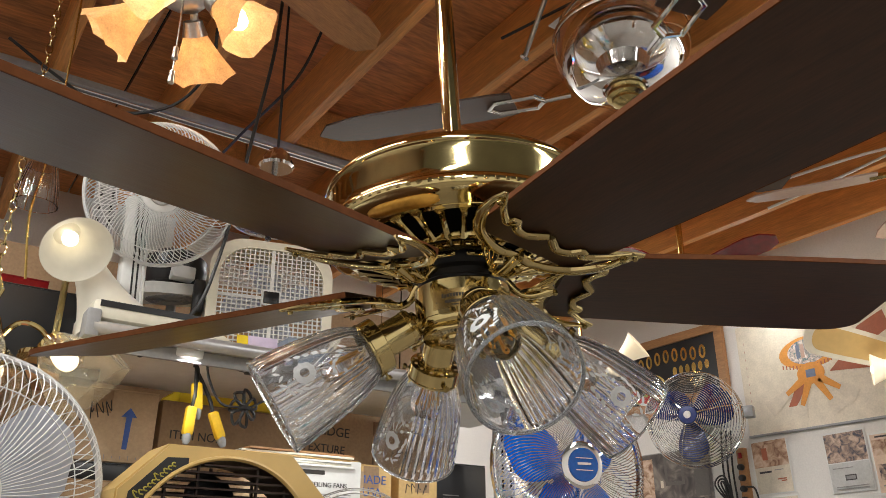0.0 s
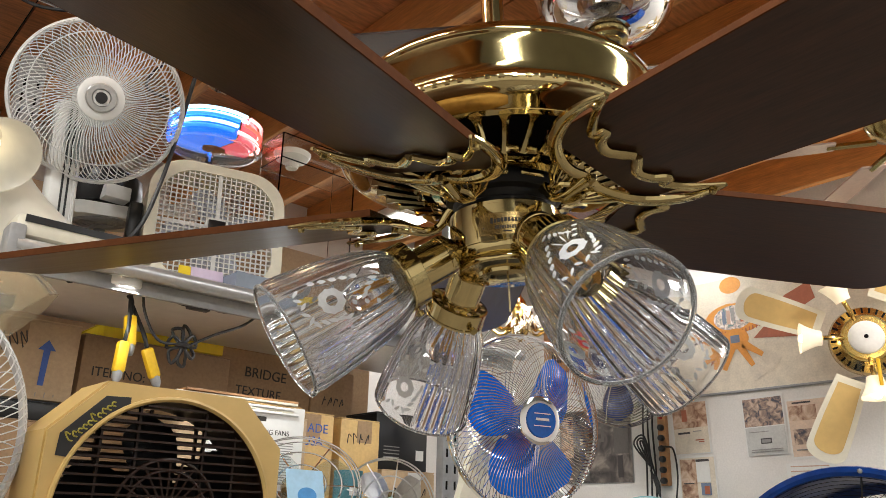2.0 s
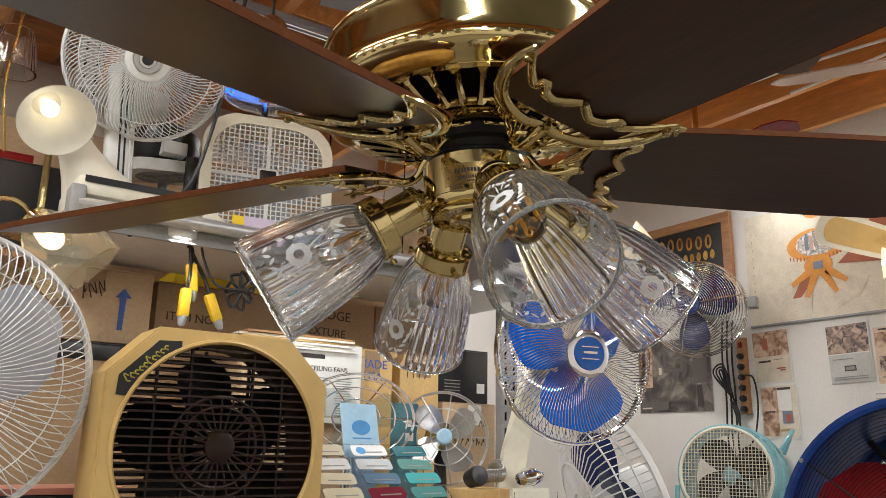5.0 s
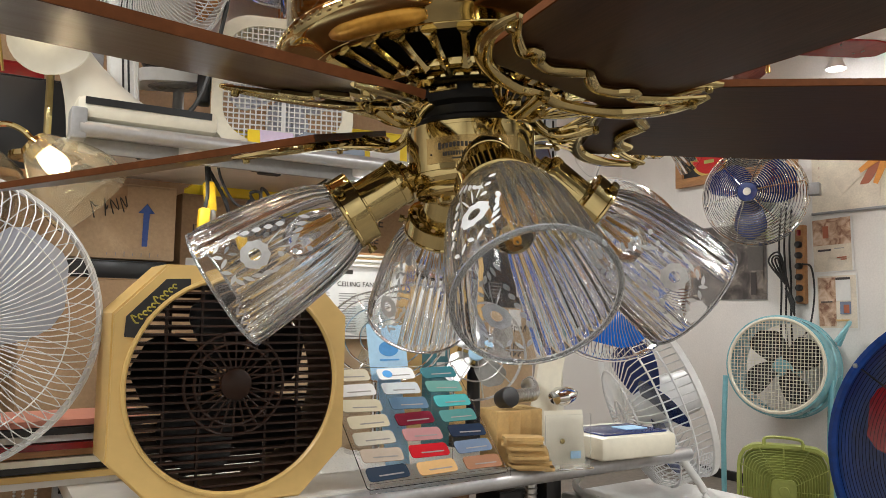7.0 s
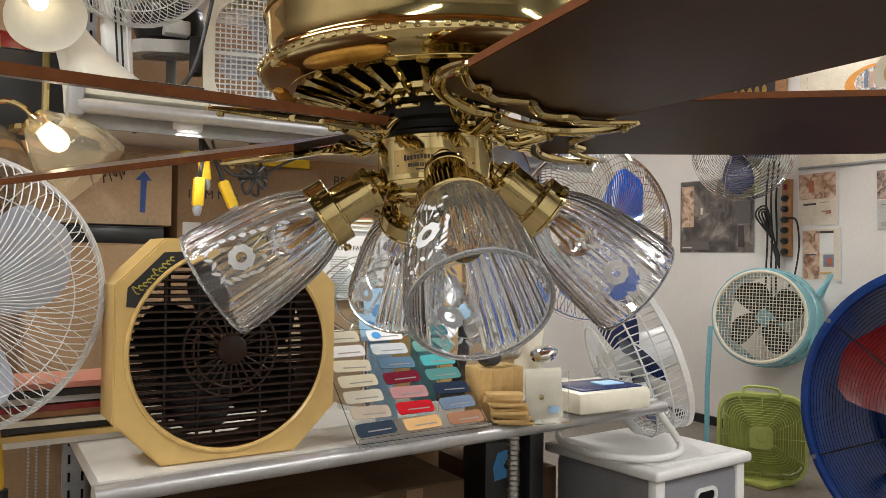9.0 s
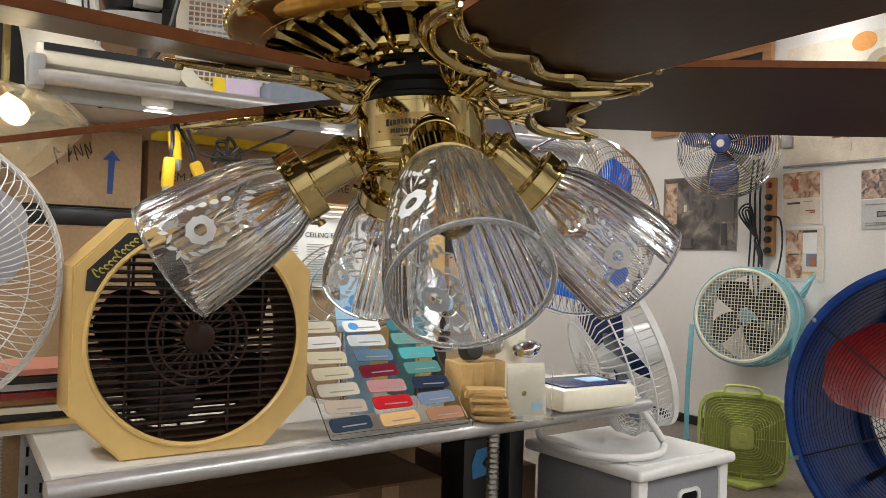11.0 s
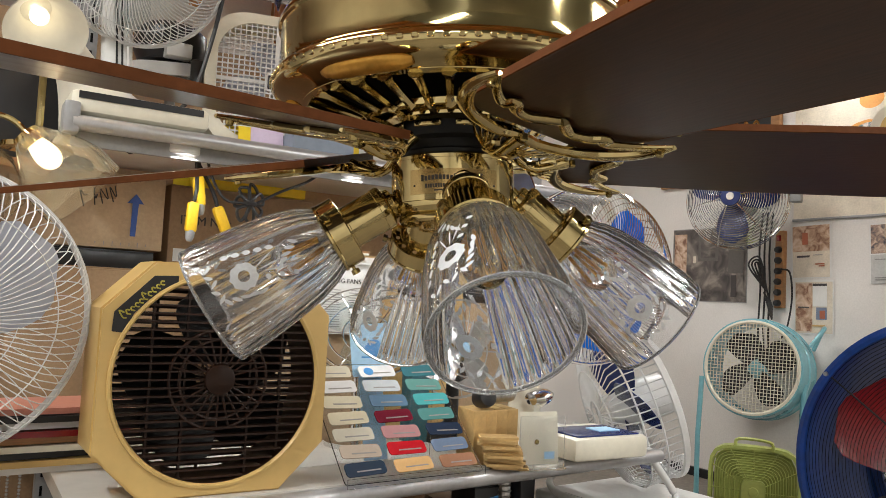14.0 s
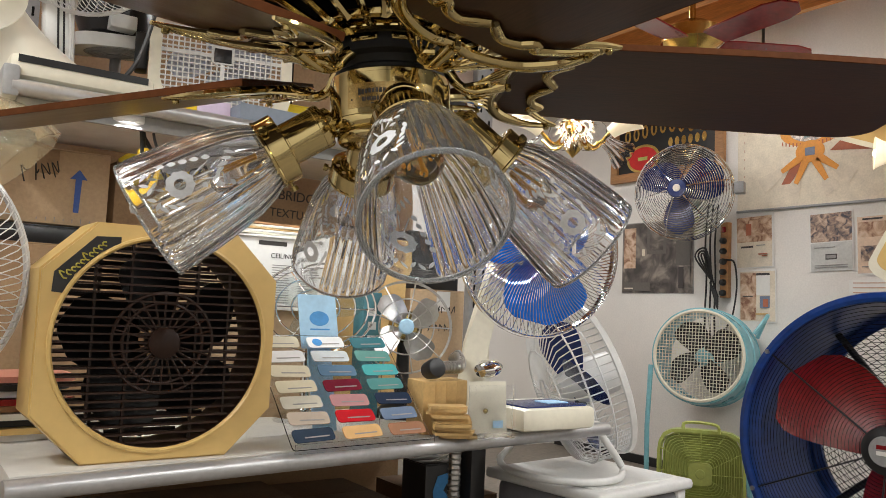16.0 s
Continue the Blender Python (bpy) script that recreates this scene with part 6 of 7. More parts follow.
q = part("hub_badge", turned([(0, 0.034), (0.042, 0.033), (0.044, 0.03)], 28), GREY_METAL, bd, "grey round badge")
q.matrix_local = head
part("badge_red_bar", cuboid(0.04, 0.012, 0.002, 0, 0.012, 0.035), RED, q)
part("badge_white_bar", cuboid(0.04, 0.012, 0.002, 0, -0.006, 0.035), PAPER, q)
p = part("motor", turned([(0, -0.2), (0.09, -0.21), (0.1, -0.3), (0.09, -0.36), (0, -0.37)], 28), GREY_METAL, bd)
p.matrix_local = head
for s in (1, -1):
    part("skid", cuboid(0.5, 0.04, 0.05, 0.16, 0.22 * s, 0.03, bevel=0.005), DRUM_BLUE, bd)
    part("strut", tube(bmesh.new(), [(0.16, 0.22 * s, 0.05), (0.16, 0.36 * s, 0.2)], 0.015, 8), DRUM_BLUE, bd)

# drawer bin with the white wire fan on it
bn = thing("drawer_bin", pose(1.935, 1.81, FZ, 0, 0, 5), "grey plastic drawer bin with a white lid and frame", "storage bin")
part("drawer", cuboid(0.37, 0.385, 0.33, 0, 0, 0.175, bevel=0.02), GREY_FABRIC, bn)
for sx in (1, -1):
    part("corner_post", cuboid(0.04, 0.03, 0.35, 0.18 * sx, -0.185, 0.176, bevel=0.008), WHITE_PLASTIC, bn)
part("lid", cuboid(0.43, 0.43, 0.03, 0, 0, 0.358, bevel=0.011, seg=3), WHITE_PLASTIC, bn, "white lid with a raised border")
part("lid_panel", slab(rounded(0.36, 0.36, 0.03, 4), 0.372, 0.378), WHITE_PLASTIC, bn)
hd = part("handle_rim", annulus(bmesh.new(), rounded(0.1, 0.05, 0.022, 6), rounded(0.078, 0.03, 0.014, 6), 0, 0.006), WHITE_PLASTIC, bn)
hd.matrix_local = Matrix.Translation((0.02, -0.193, 0.27)) @ Matrix.Rotation(radians(90), 4, "X")
hl = part("handle_hole", slab(rounded(0.078, 0.03, 0.014, 6), 0, 0.002), DARK, bn)
hl.matrix_local = Matrix.Translation((0.02, -0.1925, 0.27)) @ Matrix.Rotation(radians(90), 4, "X")

wc = thing("cage_fan", pose(1.915, 1.9, FZ + 0.378), "white wire cage fan with navy blades, tilted on a tube stand", "fan")
head = aim(0.0, 0.0, 0.232, (-0.84, 0.42, -0.35)) @ Matrix.Scale(1.14, 4)
for i in range(64):
    a = 2 * math.pi * i / 64
    c, s_ = math.cos(a), math.sin(a)
    p = part("cage_wire", tube(bmesh.new(), [(0.04 * c, 0.04 * s_, 0.05), (0.12 * c, 0.12 * s_, 0.048), (0.185 * c, 0.185 * s_, 0.03), (0.205 * c, 0.205 * s_, 0.0), (0.205 * c, 0.205 * s_, -0.09), (0.16 * c, 0.16 * s_, -0.12)], 0.0019, 4), WHITE_WIRE, wc)
    p.matrix_local = head
for r, z in ((0.205, 0.0), (0.207, -0.045), (0.205, -0.09), (0.12, 0.049), (0.04, 0.051)):
    p = part("cage_ring", tube(bmesh.new(), ringpts(r, z, 56), 0.0026, 5, closed=True), WHITE_WIRE, wc)
    p.matrix_local = head
p = part("rim_band", turned([(0.205, -0.085), (0.211, -0.087), (0.211, -0.1), (0.2, -0.106)], 56), WHITE_PLASTIC, wc)
p.matrix_local = head
blade_parts(wc, head, NAVY, 0.18, 0.03, 0.15, 4, z=-0.03)
p = part("motor", turned([(0, 0.02), (0.035, 0.018), (0.045, -0.02), (0.06, -0.06), (0.055, -0.14), (0, -0.15)], 28), WHITE_PLASTIC, wc)
p.matrix_local = head
part("stand", tube(bmesh.new(), curve([(0.03, 0.2, 0.16), (-0.06, 0.17, 0.04), (-0.16, 0.1, 0.012), (-0.24, -0.06, 0.012), (-0.21, -0.2, 0.012), (-0.09, -0.26, 0.012), (0.0, -0.24, 0.03), (-0.06, -0.21, 0.13), (-0.08, -0.17, 0.2)], 6), 0.0105, 10), WHITE_PLASTIC, wc, "bent white tube stand")
sw2 = bmesh.new()
tube(sw2, curve([(1.5, 2.0, FZ + 0.4), (1.62, 1.97, FZ + 0.44), (1.78, 1.95, FZ + 0.45)], 5), 0.004, 6)
solid("appliance_cable", sw2, WHITE_PLASTIC, Matrix(), "thin white cord behind the drawer bin", "cord")


# ---- lamps and fans hanging above ----
def bell(r0, r1, L, seg=40, rip=None, th=0.002):
    prof = [(r0 + (r1 - r0) * (t ** 1.6), L * t) for t in [i / 10 for i in range(11)]]
    prof = prof + [(r - th, z) for r, z in prof[::-1]]
    return turned(prof, seg, ripple=rip)


# fan with a brass light kit on the white wall
f2 = thing("wall_display_fan", pose(3.56, 1.5, 1.506), "brass ceiling fan with tan blades and lit tulip shades, shown upright", "ceiling fan")
head = aim(0, 0, 0, (-0.93, -0.36, -0.05))
p = part("motor_housing", turned([(0, -0.16), (0.1, -0.16), (0.14, -0.13), (0.15, -0.08), (0.14, -0.04), (0.1, -0.02), (0.1, 0.0), (0, 0)], 48), GOLD, f2)
p.matrix_local = head
v = bmesh.new()
for i in range(28):
    a = 2 * math.pi * i / 28
    box(v, 0.03, 0.008, 0.004, 0.122, 0, -0.029, m=Matrix.Rotation(a, 4, "Z"))
p = part("vent_slot_ring", v, DARK, f2)
p.matrix_local = head
p = part("white_cap", turned([(0, 0.06), (0.02, 0.06), (0.055, 0.055), (0.068, 0.045), (0.07, 0.03), (0, 0.03)], 36), WHITE_PLASTIC, f2)
p.matrix_local = head
part("cap_knob", turned([(0, 0.066), (0.008, 0.065), (0.009, 0.058)], 16), DARK, p)
p = part("hub_plate", turned([(0, 0.03), (0.09, 0.028), (0.1, 0.015), (0.1, 0.0), (0, 0)], 40), GOLD, f2)
p.matrix_local = head
for a in (178, 113, 24, -88):
    m = head @ Matrix.Rotation(radians(a), 4, "Z")
    am = part("arm", tube(bmesh.new(), curve([(0.08, 0, 0.015), (0.12, 0, 0.05), (0.155, 0, 0.06), (0.175, 0, 0.055)], 5), 0.01, 8), GOLD, f2)
    am.matrix_local = m
    sh = part("tulip_shade", bell(0.032, 0.066, 0.085, 40, rip=lambda q, t: 1 + 0.06 * t * math.cos(6 * q)), MILK, f2, "lit frosted tulip shade")
    sh.matrix_local = m @ Matrix.Translation((0.17, 0, 0.055)) @ Matrix.Rotation(radians(80), 4, "Y")
    bu = part("bulb", turned([(0.008, 0.03), (0.02, 0.055), (0.022, 0.07), (0.012, 0.088), (0, 0.092)], 16), LIT, f2, "lit bulb")
    bu.matrix_local = m @ Matrix.Translation((0.17, 0, 0.055)) @ Matrix.Rotation(radians(80), 4, "Y")
b2 = [(0.18 + 0.32 * i / 12, 0.062 + 0.018 * math.sin(i / 12 * math.pi / 2)) for i in range(13)] + [(0.5 + 0.05 * math.sin(radians(18 * k)), 0.08 * math.cos(radians(18 * k))) for k in range(1, 6)]
b2 = b2 + [(x, -y) for x, y in b2[::-1] if y > 0.001]
for a in (156, 62, -28, -115):
    m = head @ Matrix.Translation((0, 0, -0.03)) @ Matrix.Rotation(radians(a), 4, "Z")
    bl = part("blade", slab(b2, 0, 0.006), CREAM, f2, "cream-bordered tan blade")
    bl.matrix_local = m
    part("cane_inset", slab([(0.345 + (x - 0.345) * 0.82, y * 0.72) for x, y in b2], 0.006, 0.0075), TAN, bl, "tan inset panel")
part("pull_tag", cuboid(0.018, 0.012, 0.11, -0.08, -0.06, -0.16, bevel=0.004), YELLOW, f2, "yellow paddle on the pull chain")
part("mount", tube(bmesh.new(), [(0.1, 0.04, 0), (0.28, 0.1, 0.02)], 0.03, 10), BLACK, f2)
bulb_lamp(3.33, 1.36, 1.38, 0.6, WARM, 0.06)
bulb_lamp(3.36, 1.5, 1.75, 0.6, WARM, 0.06)

# spot that washes the poster
sp = thing("clip_spot", pose(3.62, 2.35, 2.12), "small white spot lamp shining on the wall below the joists", "spot lamp")
part("shade", bell(0.02, 0.045, 0.09), WHITE_PLASTIC, sp)
part("bulb", turned([(0, 0.05), (0.02, 0.05), (0.022, 0.03), (0, 0.02)], 16), LIT, sp)
for o in list(sp.children):
    o.matrix_local = Matrix.Rotation(radians(180), 4, "X")
part("stem", tube(bmesh.new(), [(0, 0, 0), (0, 0, 0.35)], 0.008, 6), BLACK, sp)
bulb_lamp(3.62, 2.35, 2.0, 1.7, WHITE, 0.03)

# glass-bodied fan under the joists
gl = thing("glass_fan", pose(1.585, 1.335, 0.06) @ Matrix.Diagonal((1.3, 1.3, 1, 1)), "clear-bodied ceiling fan with chrome works and dark blades", "ceiling fan")
part("glass_body", turned([(0.0, 2.19), (0.1, 2.19), (0.14, 2.17), (0.15, 2.12), (0.15, 2.06), (0.135, 2.0), (0.1, 1.955), (0.05, 1.94), (0.05, 1.943), (0.098, 1.958), (0.132, 2.003), (0.147, 2.06), (0.147, 2.12), (0.137, 2.167), (0.1, 2.186), (0, 2.186)], 56), GLASS, gl)
part("chrome_motor", turned([(0, 2.18), (0.1, 2.175), (0.115, 2.15), (0.115, 2.12), (0.1, 2.11), (0.11, 2.1), (0.11, 2.07), (0.09, 2.05), (0.06, 2.03), (0.05, 1.99), (0, 1.985)], 48), CHROME, gl)
part("chrome_band", turned([(0.151, 2.13), (0.154, 2.125), (0.154, 2.115), (0.151, 2.11)], 56), CHROME, gl)
part("finial", turned([(0, 1.96), (0.035, 1.955), (0.045, 1.935), (0.042, 1.91), (0.032, 1.905), (0.032, 1.895), (0.02, 1.885), (0, 1.883)], 32), OLD_BRASS, gl)
part("stem", turned([(0, 2.46), (0.05, 2.46), (0.05, 2.42), (0.015, 2.4), (0.015, 2.18), (0, 2.18)], 24), CHROME, gl)
gb = [(0.25, 0.055), (0.3, 0.062), (0.62, 0.068), (0.7, 0.05), (0.74, 0.0)]
gb = gb + [(x, -y) for x, y in gb[-2::-1]]
for a in (128, 248, 8):
    m = Matrix.Translation((0, 0, 1.95)) @ Matrix.Rotation(radians(a), 4, "Z") @ Matrix.Rotation(radians(-10), 4, "X")
    q = part("blade", slab(gb, 0, 0.006), BLADE, gl, "dark brown blade")
    q.matrix_local = m
    ir = bmesh.new()
    tube(ir, [(0.12, 0, 0.0), (0.18, 0.0, -0.004), (0.2, 0.03, -0.004), (0.29, 0.028, -0.004), (0.31, 0, -0.004), (0.29, -0.028, -0.004), (0.2, -0.03, -0.004), (0.18, 0, -0.004)], 0.007, 8)
    q = part("blade_iron", ir, CHROME, gl)
    q.matrix_local = m

# pale-bladed fan to the right
rf = thing("pale_blade_fan", pose(2.72, 0.98, 0), "bronze ceiling fan with pale blades under the joists", "ceiling fan")
part("motor_housing", turned([(0, 2.1), (0.06, 2.09), (0.11, 2.06), (0.12, 2.02), (0.1, 1.98), (0.05, 1.95), (0.03, 1.92), (0, 1.91)], 40), OLD_BRASS, rf)
part("stem", turned([(0, 2.46), (0.055, 2.46), (0.05, 2.42), (0.014, 2.39), (0.014, 2.09), (0, 2.09)], 24), OLD_BRASS, rf)
for a in (118, 190, 262, 334, 46):
    m = Matrix.Translation((0, 0, 1.955)) @ Matrix.Rotation(radians(a), 4, "Z") @ Matrix.Rotation(radians(-9), 4, "X")
    q = part("blade", slab([(x * 0.86, y * 0.85) for x, y in gb], 0, 0.006), mat("pinkish_wood", (0.5, 0.36, 0.3), 0.4, 0, 0.1, 10, 0.03), rf, "pale pinkish blade")
    q.matrix_local = m
    q = part("blade_iron", tube(bmesh.new(), [(0.09, 0, 0), (0.24, 0, 0.002)], 0.012, 6), OLD_BRASS, rf)
    q.matrix_local = m

# fan with amber shades near the left
am_ = thing("amber_light_fan", pose(0.395, 1.57, 0.02), "ceiling fan light kit with lit amber scavo glass shades", "ceiling fan")
part("light_plate", turned([(0, 1.95), (0.06, 1.945), (0.07, 1.92), (0.05, 1.89), (0.02, 1.875), (0, 1.875)], 36), STEEL, am_)
part("motor_housing", turned([(0, 2.24), (0.09, 2.23), (0.13, 2.19), (0.13, 2.13), (0.09, 2.07), (0.03, 2.03), (0.03, 1.95), (0, 1.95)], 40), OLD_BRASS, am_)
part("stem", turned([(0, 2.46), (0.055, 2.46), (0.05, 2.42), (0.014, 2.4), (0.014, 2.11), (0, 2.11)], 24), OLD_BRASS, am_)


def square_shade():
    bm = bmesh.new()
    rows = []
    for i in range(9):
        t = i / 8
        h = 0.026 + 0.036 * t ** 1.3
        row = []
        for k in range(32):
            a = 2 * math.pi * k / 32
            c, s_ = math.cos(a), math.sin(a)
            n = 2 + 5 * t
            r = h / (abs(c) ** n + abs(s_) ** n) ** (1 / n)
            row.append(bm.verts.new((r * c, r * s_, 0.1 * t - 0.014 * t * (abs(math.sin(2 * a)) - 1) * t)))
        rows.append(row)
    for a, b in zip(rows, rows[1:]):
        for k in range(32):
            bm.faces.new((a[k], a[(k + 1) % 32], b[(k + 1) % 32], b[k]))
    bmesh.ops.solidify(bm, geom=bm.faces[:], thickness=0.003)
    return bm


for a in (52, 142, 232, 322):
    c, s_ = math.cos(radians(a)), math.sin(radians(a))
    d = (c * 0.75, s_ * 0.75, -0.66)
    m = aim(0.09 * c, 0.09 * s_, 1.865, d, 30)
    q = part("arm", tube(bmesh.new(), curve([(0.04 * c, 0.04 * s_, 1.91), (0.07 * c, 0.07 * s_, 1.905), (0.095 * c, 0.095 * s_, 1.86)], 4), 0.01, 8), STEEL, am_)
    q = part("socket", turned([(0, -0.03), (0.022, -0.03), (0.026, -0.01), (0.03, 0.004), (0, 0.004)], 24), STEEL, am_)
    q.matrix_local = m
    q = part("amber_shade", square_shade(), AMBER, am_, "lit amber glass shade")
    q.matrix_local = m
    q = part("bulb", turned([(0.01, 0.01), (0.024, 0.04), (0.026, 0.055), (0.016, 0.075), (0, 0.08)], 16), LIT, am_, "lit bulb")
    q.matrix_local = m
    w = Matrix.Translation((0.395, 1.57, 0)) @ m
    e = w @ Vector((0, 0, 0.12))
    bulb_lamp(e.x, e.y, e.z, 0.25, WARM, 0.03)
ch = bmesh.new()
for i in range(60):
    tube(ch, [(-0.01, -0.06, 1.89 - 0.0042 * i), (-0.01, -0.06, 1.8875 - 0.0042 * i)], 0.0018, 5)
part("pull_chain", ch, STEEL, am_)
for z in (1.72, 1.66):
    part("pull_fob", turned([(0, z), (0.006, z - 0.002), (0.007, z - 0.03), (0, z - 0.034)], 12, m=Matrix.Translation((-0.01, -0.06, 0))), STEEL, am_)
for a in (20, 92, 164, 236, 308):
    q = part("blade", slab([(x * 0.9, y) for x, y in gb], 0, 0.006), WOOD, am_, "orange oak blade")
    q.matrix_local = Matrix.Translation((0, 0, 2.16)) @ Matrix.Rotation(radians(a), 4, "Z") @ Matrix.Rotation(radians(-10), 4, "X")

# opal lamp on the upper shelf
ol = thing("opal_lamp", pose(0.3, 1.95, UP - 0.05), "lamp with two flared opal glass shades, one lit", "lamp")
m = aim(-0.002, -0.042, 0.27, (0.17, -0.75, -0.62))
q = part("opal_shade", bell(0.035, 0.088, 0.12), OPAL, ol, "lit white opal shade")
m = m @ Matrix.Scale(0.87, 4)
q.matrix_local = m
q = part("neck_cap", turned([(0.0, 0.004), (0.0345, 0.004), (0.0345, 0.0), (0.0, 0.0)], 32), OPAL, ol)
q.matrix_local = m
q = part("bulb", turned([(0.01, 0.01), (0.018, 0.03), (0.0205, 0.039), (0.021, 0.046), (0.0185, 0.054), (0.013, 0.06), (0.006, 0.0635), (0, 0.064)], 32), OPAL_BULB, ol, "lit bulb")
q.matrix_local = m
m = aim(0.06, 0.0, 0.22, (0.45, -0.1, -0.85))
q = part("opal_shade", bell(0.035, 0.085, 0.16), OPAL, ol, "white opal shade")
q.matrix_local = m
part("pole", tube(bmesh.new(), [(0.03, 0.06, 0.0), (0.03, 0.06, 0.3)], 0.008, 8), BRASS, ol)
part("yoke", tube(bmesh.new(), curve([(0.0, -0.03, 0.275), (0.03, 0.06, 0.3), (0.06, 0.01, 0.23)], 4), 0.008, 8), BRASS, ol)
part("foot", turned([(0, 0), (0.07, 0), (0.07, 0.01), (0.02, 0.02), (0, 0.02)], 32, m=Matrix.Translation((0.03, 0.06, 0))), BRASS, ol)

# brass chandelier with ribbed glass tulips at the left edge
GLOBE = [(0.028 + 0.042 * math.sin(min(1, t * 1.15) * math.pi * 0.55), 0.125 * t) for t in [i / 12 for i in range(13)]]
GLOBE = GLOBE + [(r - 0.002, z) for r, z in GLOBE[::-1]]
cl = thing("glass_chandelier", pose(0.18, 1.9, 0), "brass chandelier with ribbed clear tulip shades, hung on chain", "chandelier")
part("column", turned([(0, 1.3), (0.01, 1.3), (0.022, 1.27), (0.012, 1.24), (0.03, 1.2), (0.04, 1.17), (0.02, 1.13), (0.012, 1.1), (0.02, 1.08), (0, 1.06)], 28), BRASS, cl)
for a in (-15, 75, 165, 255):
    c, s_ = math.cos(radians(a)), math.sin(radians(a))
    part("arm", tube(bmesh.new(), curve([(0.02 * c, 0.02 * s_, 1.15), (0.06 * c, 0.06 * s_, 1.2), (0.1 * c, 0.1 * s_, 1.195), (0.13 * c, 0.13 * s_, 1.165)], 5), 0.006, 8), BRASS, cl)
    m = aim(0.13 * c, 0.13 * s_, 1.165, (c * 0.72, s_ * 0.72, -0.7))
    q = part("fitter", turned([(0, -0.01), (0.026, -0.01), (0.03, 0.0), (0.03, 0.02), (0.027, 0.02)], 28), BRASS, cl)
    q.matrix_local = m
    q = part("tulip_shade", turned(GLOBE, 96, ripple=lambda q, t: 1 + 0.035 * math.sin(math.pi * t) * math.cos(8 * q)), RIBBED, cl, "ribbed clear glass shade")
    q.matrix_local = m @ Matrix.Scale(1.18, 4)
    q = part("bulb", turned([(0.01, 0.0), (0.0165, 0.014), (0.0205, 0.026), (0.023, 0.038), (0.0238, 0.048), (0.0225, 0.057), (0.019, 0.065), (0.0135, 0.071), (0.007, 0.0745), (0, 0.0755)], 40), OPAL_BULB, cl, "lit frosted bulb")
    q.matrix_local = m
chn = bmesh.new()
for i in range(44):
    tube(chn, ringpts(0.009, 0, 10), 0.0018, 5, closed=True, m=Matrix.Translation((0, 0, 1.31 + 0.0262 * i)) @ Matrix.Rotation(radians(90 * (i % 2)), 4, "Z") @ Matrix.Rotation(radians(90), 4, "X") @ Matrix.Diagonal((0.8, 1.7, 1, 1)))
part("chain", chn, BRASS, cl)
bulb_lamp(0.33, 1.8, 1.12, 0.25, WARM, 0.02)
pr = thing("prism_shade", pose(0.232, 2.02, 1.53), "loose fluted glass shade hanging on gold cord", "lamp shade")
part("glass", turned([(0.05, 0.0), (0.045, 0.05), (0.034, 0.1), (0.03, 0.1), (0.041, 0.05), (0.046, 0.0)], 96, ripple=lambda q, t: 1 + 0.03 * abs(math.sin(14 * q))), GLASS, pr)
part("cord", tube(bmesh.new(), curve([(0, 0, 0.78), (0.01, 0, 0.3), (0.0, -0.03, 0.08), (-0.01, -0.05, -0.05), (0.01, -0.04, -0.2)], 6), 0.003, 6), GOLD, pr)

# neon clock ring behind the white box fan
nc = thing("neon_ring", pose(0.93, 2.28, UP), "round neon light glowing blue and red, on the upper shelf", "neon light")
m = Matrix.Translation((0, 0, 0.55)) @ Matrix.Rotation(radians(4), 4, "X")
for nm, r, z, a0, a1, mt in (("ice_tube", 0.13, 0.066, 95, 285, NEON_ICE), ("pink_tube", 0.13, 0.066, 290, 360, NEON_PINK), ("blue_tube", 0.131, 0.045, 110, 275, NEON_BLUE), ("pale_tube", 0.1245, 0.03, 170, 275, NEON_ICE), ("pale_tube", 0.1245, 0.054, 205, 290, NEON_ICE), ("red_tube", 0.131, 0.04, 282, 365, NEON_RED), ("blue_tube", 0.128, 0.012, 105, 270, NEON_BLUE), ("pink_tube", 0.126, 0.014, 276, 355, NEON_PINK)):
    q = part(nm, tube(bmesh.new(), [(r * math.cos(radians(a0 + (a1 - a0) * i / 24)), r * math.sin(radians(a0 + (a1 - a0) * i / 24)), z) for i in range(25)], 0.0052, 8), mt, nc, "glowing neon tube")
    q.matrix_local = m
for nm, a0, a1, mt in (("blue_drum_wall", 85, 279, GLOW_BLUE), ("pink_drum_wall", 281, 360, GLOW_RED)):
    wl = bmesh.new()
    cols = [[wl.verts.new((0.12 * k * math.cos(radians(a0 + (a1 - a0) * i / 20)), 0.12 * k * math.sin(radians(a0 + (a1 - a0) * i / 20)), z)) for z, k in ((0.07, 1.0), (0.02, 0.99), (-0.004, 0.9), (-0.006, 0.3))] for i in range(21)]
    for ca, cb in zip(cols, cols[1:]):
        for j in range(3):
            wl.faces.new((ca[j], cb[j], cb[j + 1], ca[j + 1]))
    q = part(nm, wl, mt, nc, "glowing coloured acrylic")
    q.matrix_local = m
q = part("clear_dish", turned([(0.135, 0.07), (0.14, 0.0), (0.12, -0.015), (0.0, -0.018), (0.0, -0.021), (0.123, -0.018), (0.143, -0.001), (0.138, 0.07)], 48), ACRYLIC, nc)
q.matrix_local = m
part("stand", tube(bmesh.new(), [(0, 0.02, 0), (0, 0.02, 0.535)], 0.01, 8), CHROME, nc)
part("foot", turned([(0, 0), (0.09, 0), (0.09, 0.01), (0.01, 0.02), (0, 0.02)], 32, m=Matrix.Translation((0, 0.02, 0))), CHROME, nc)
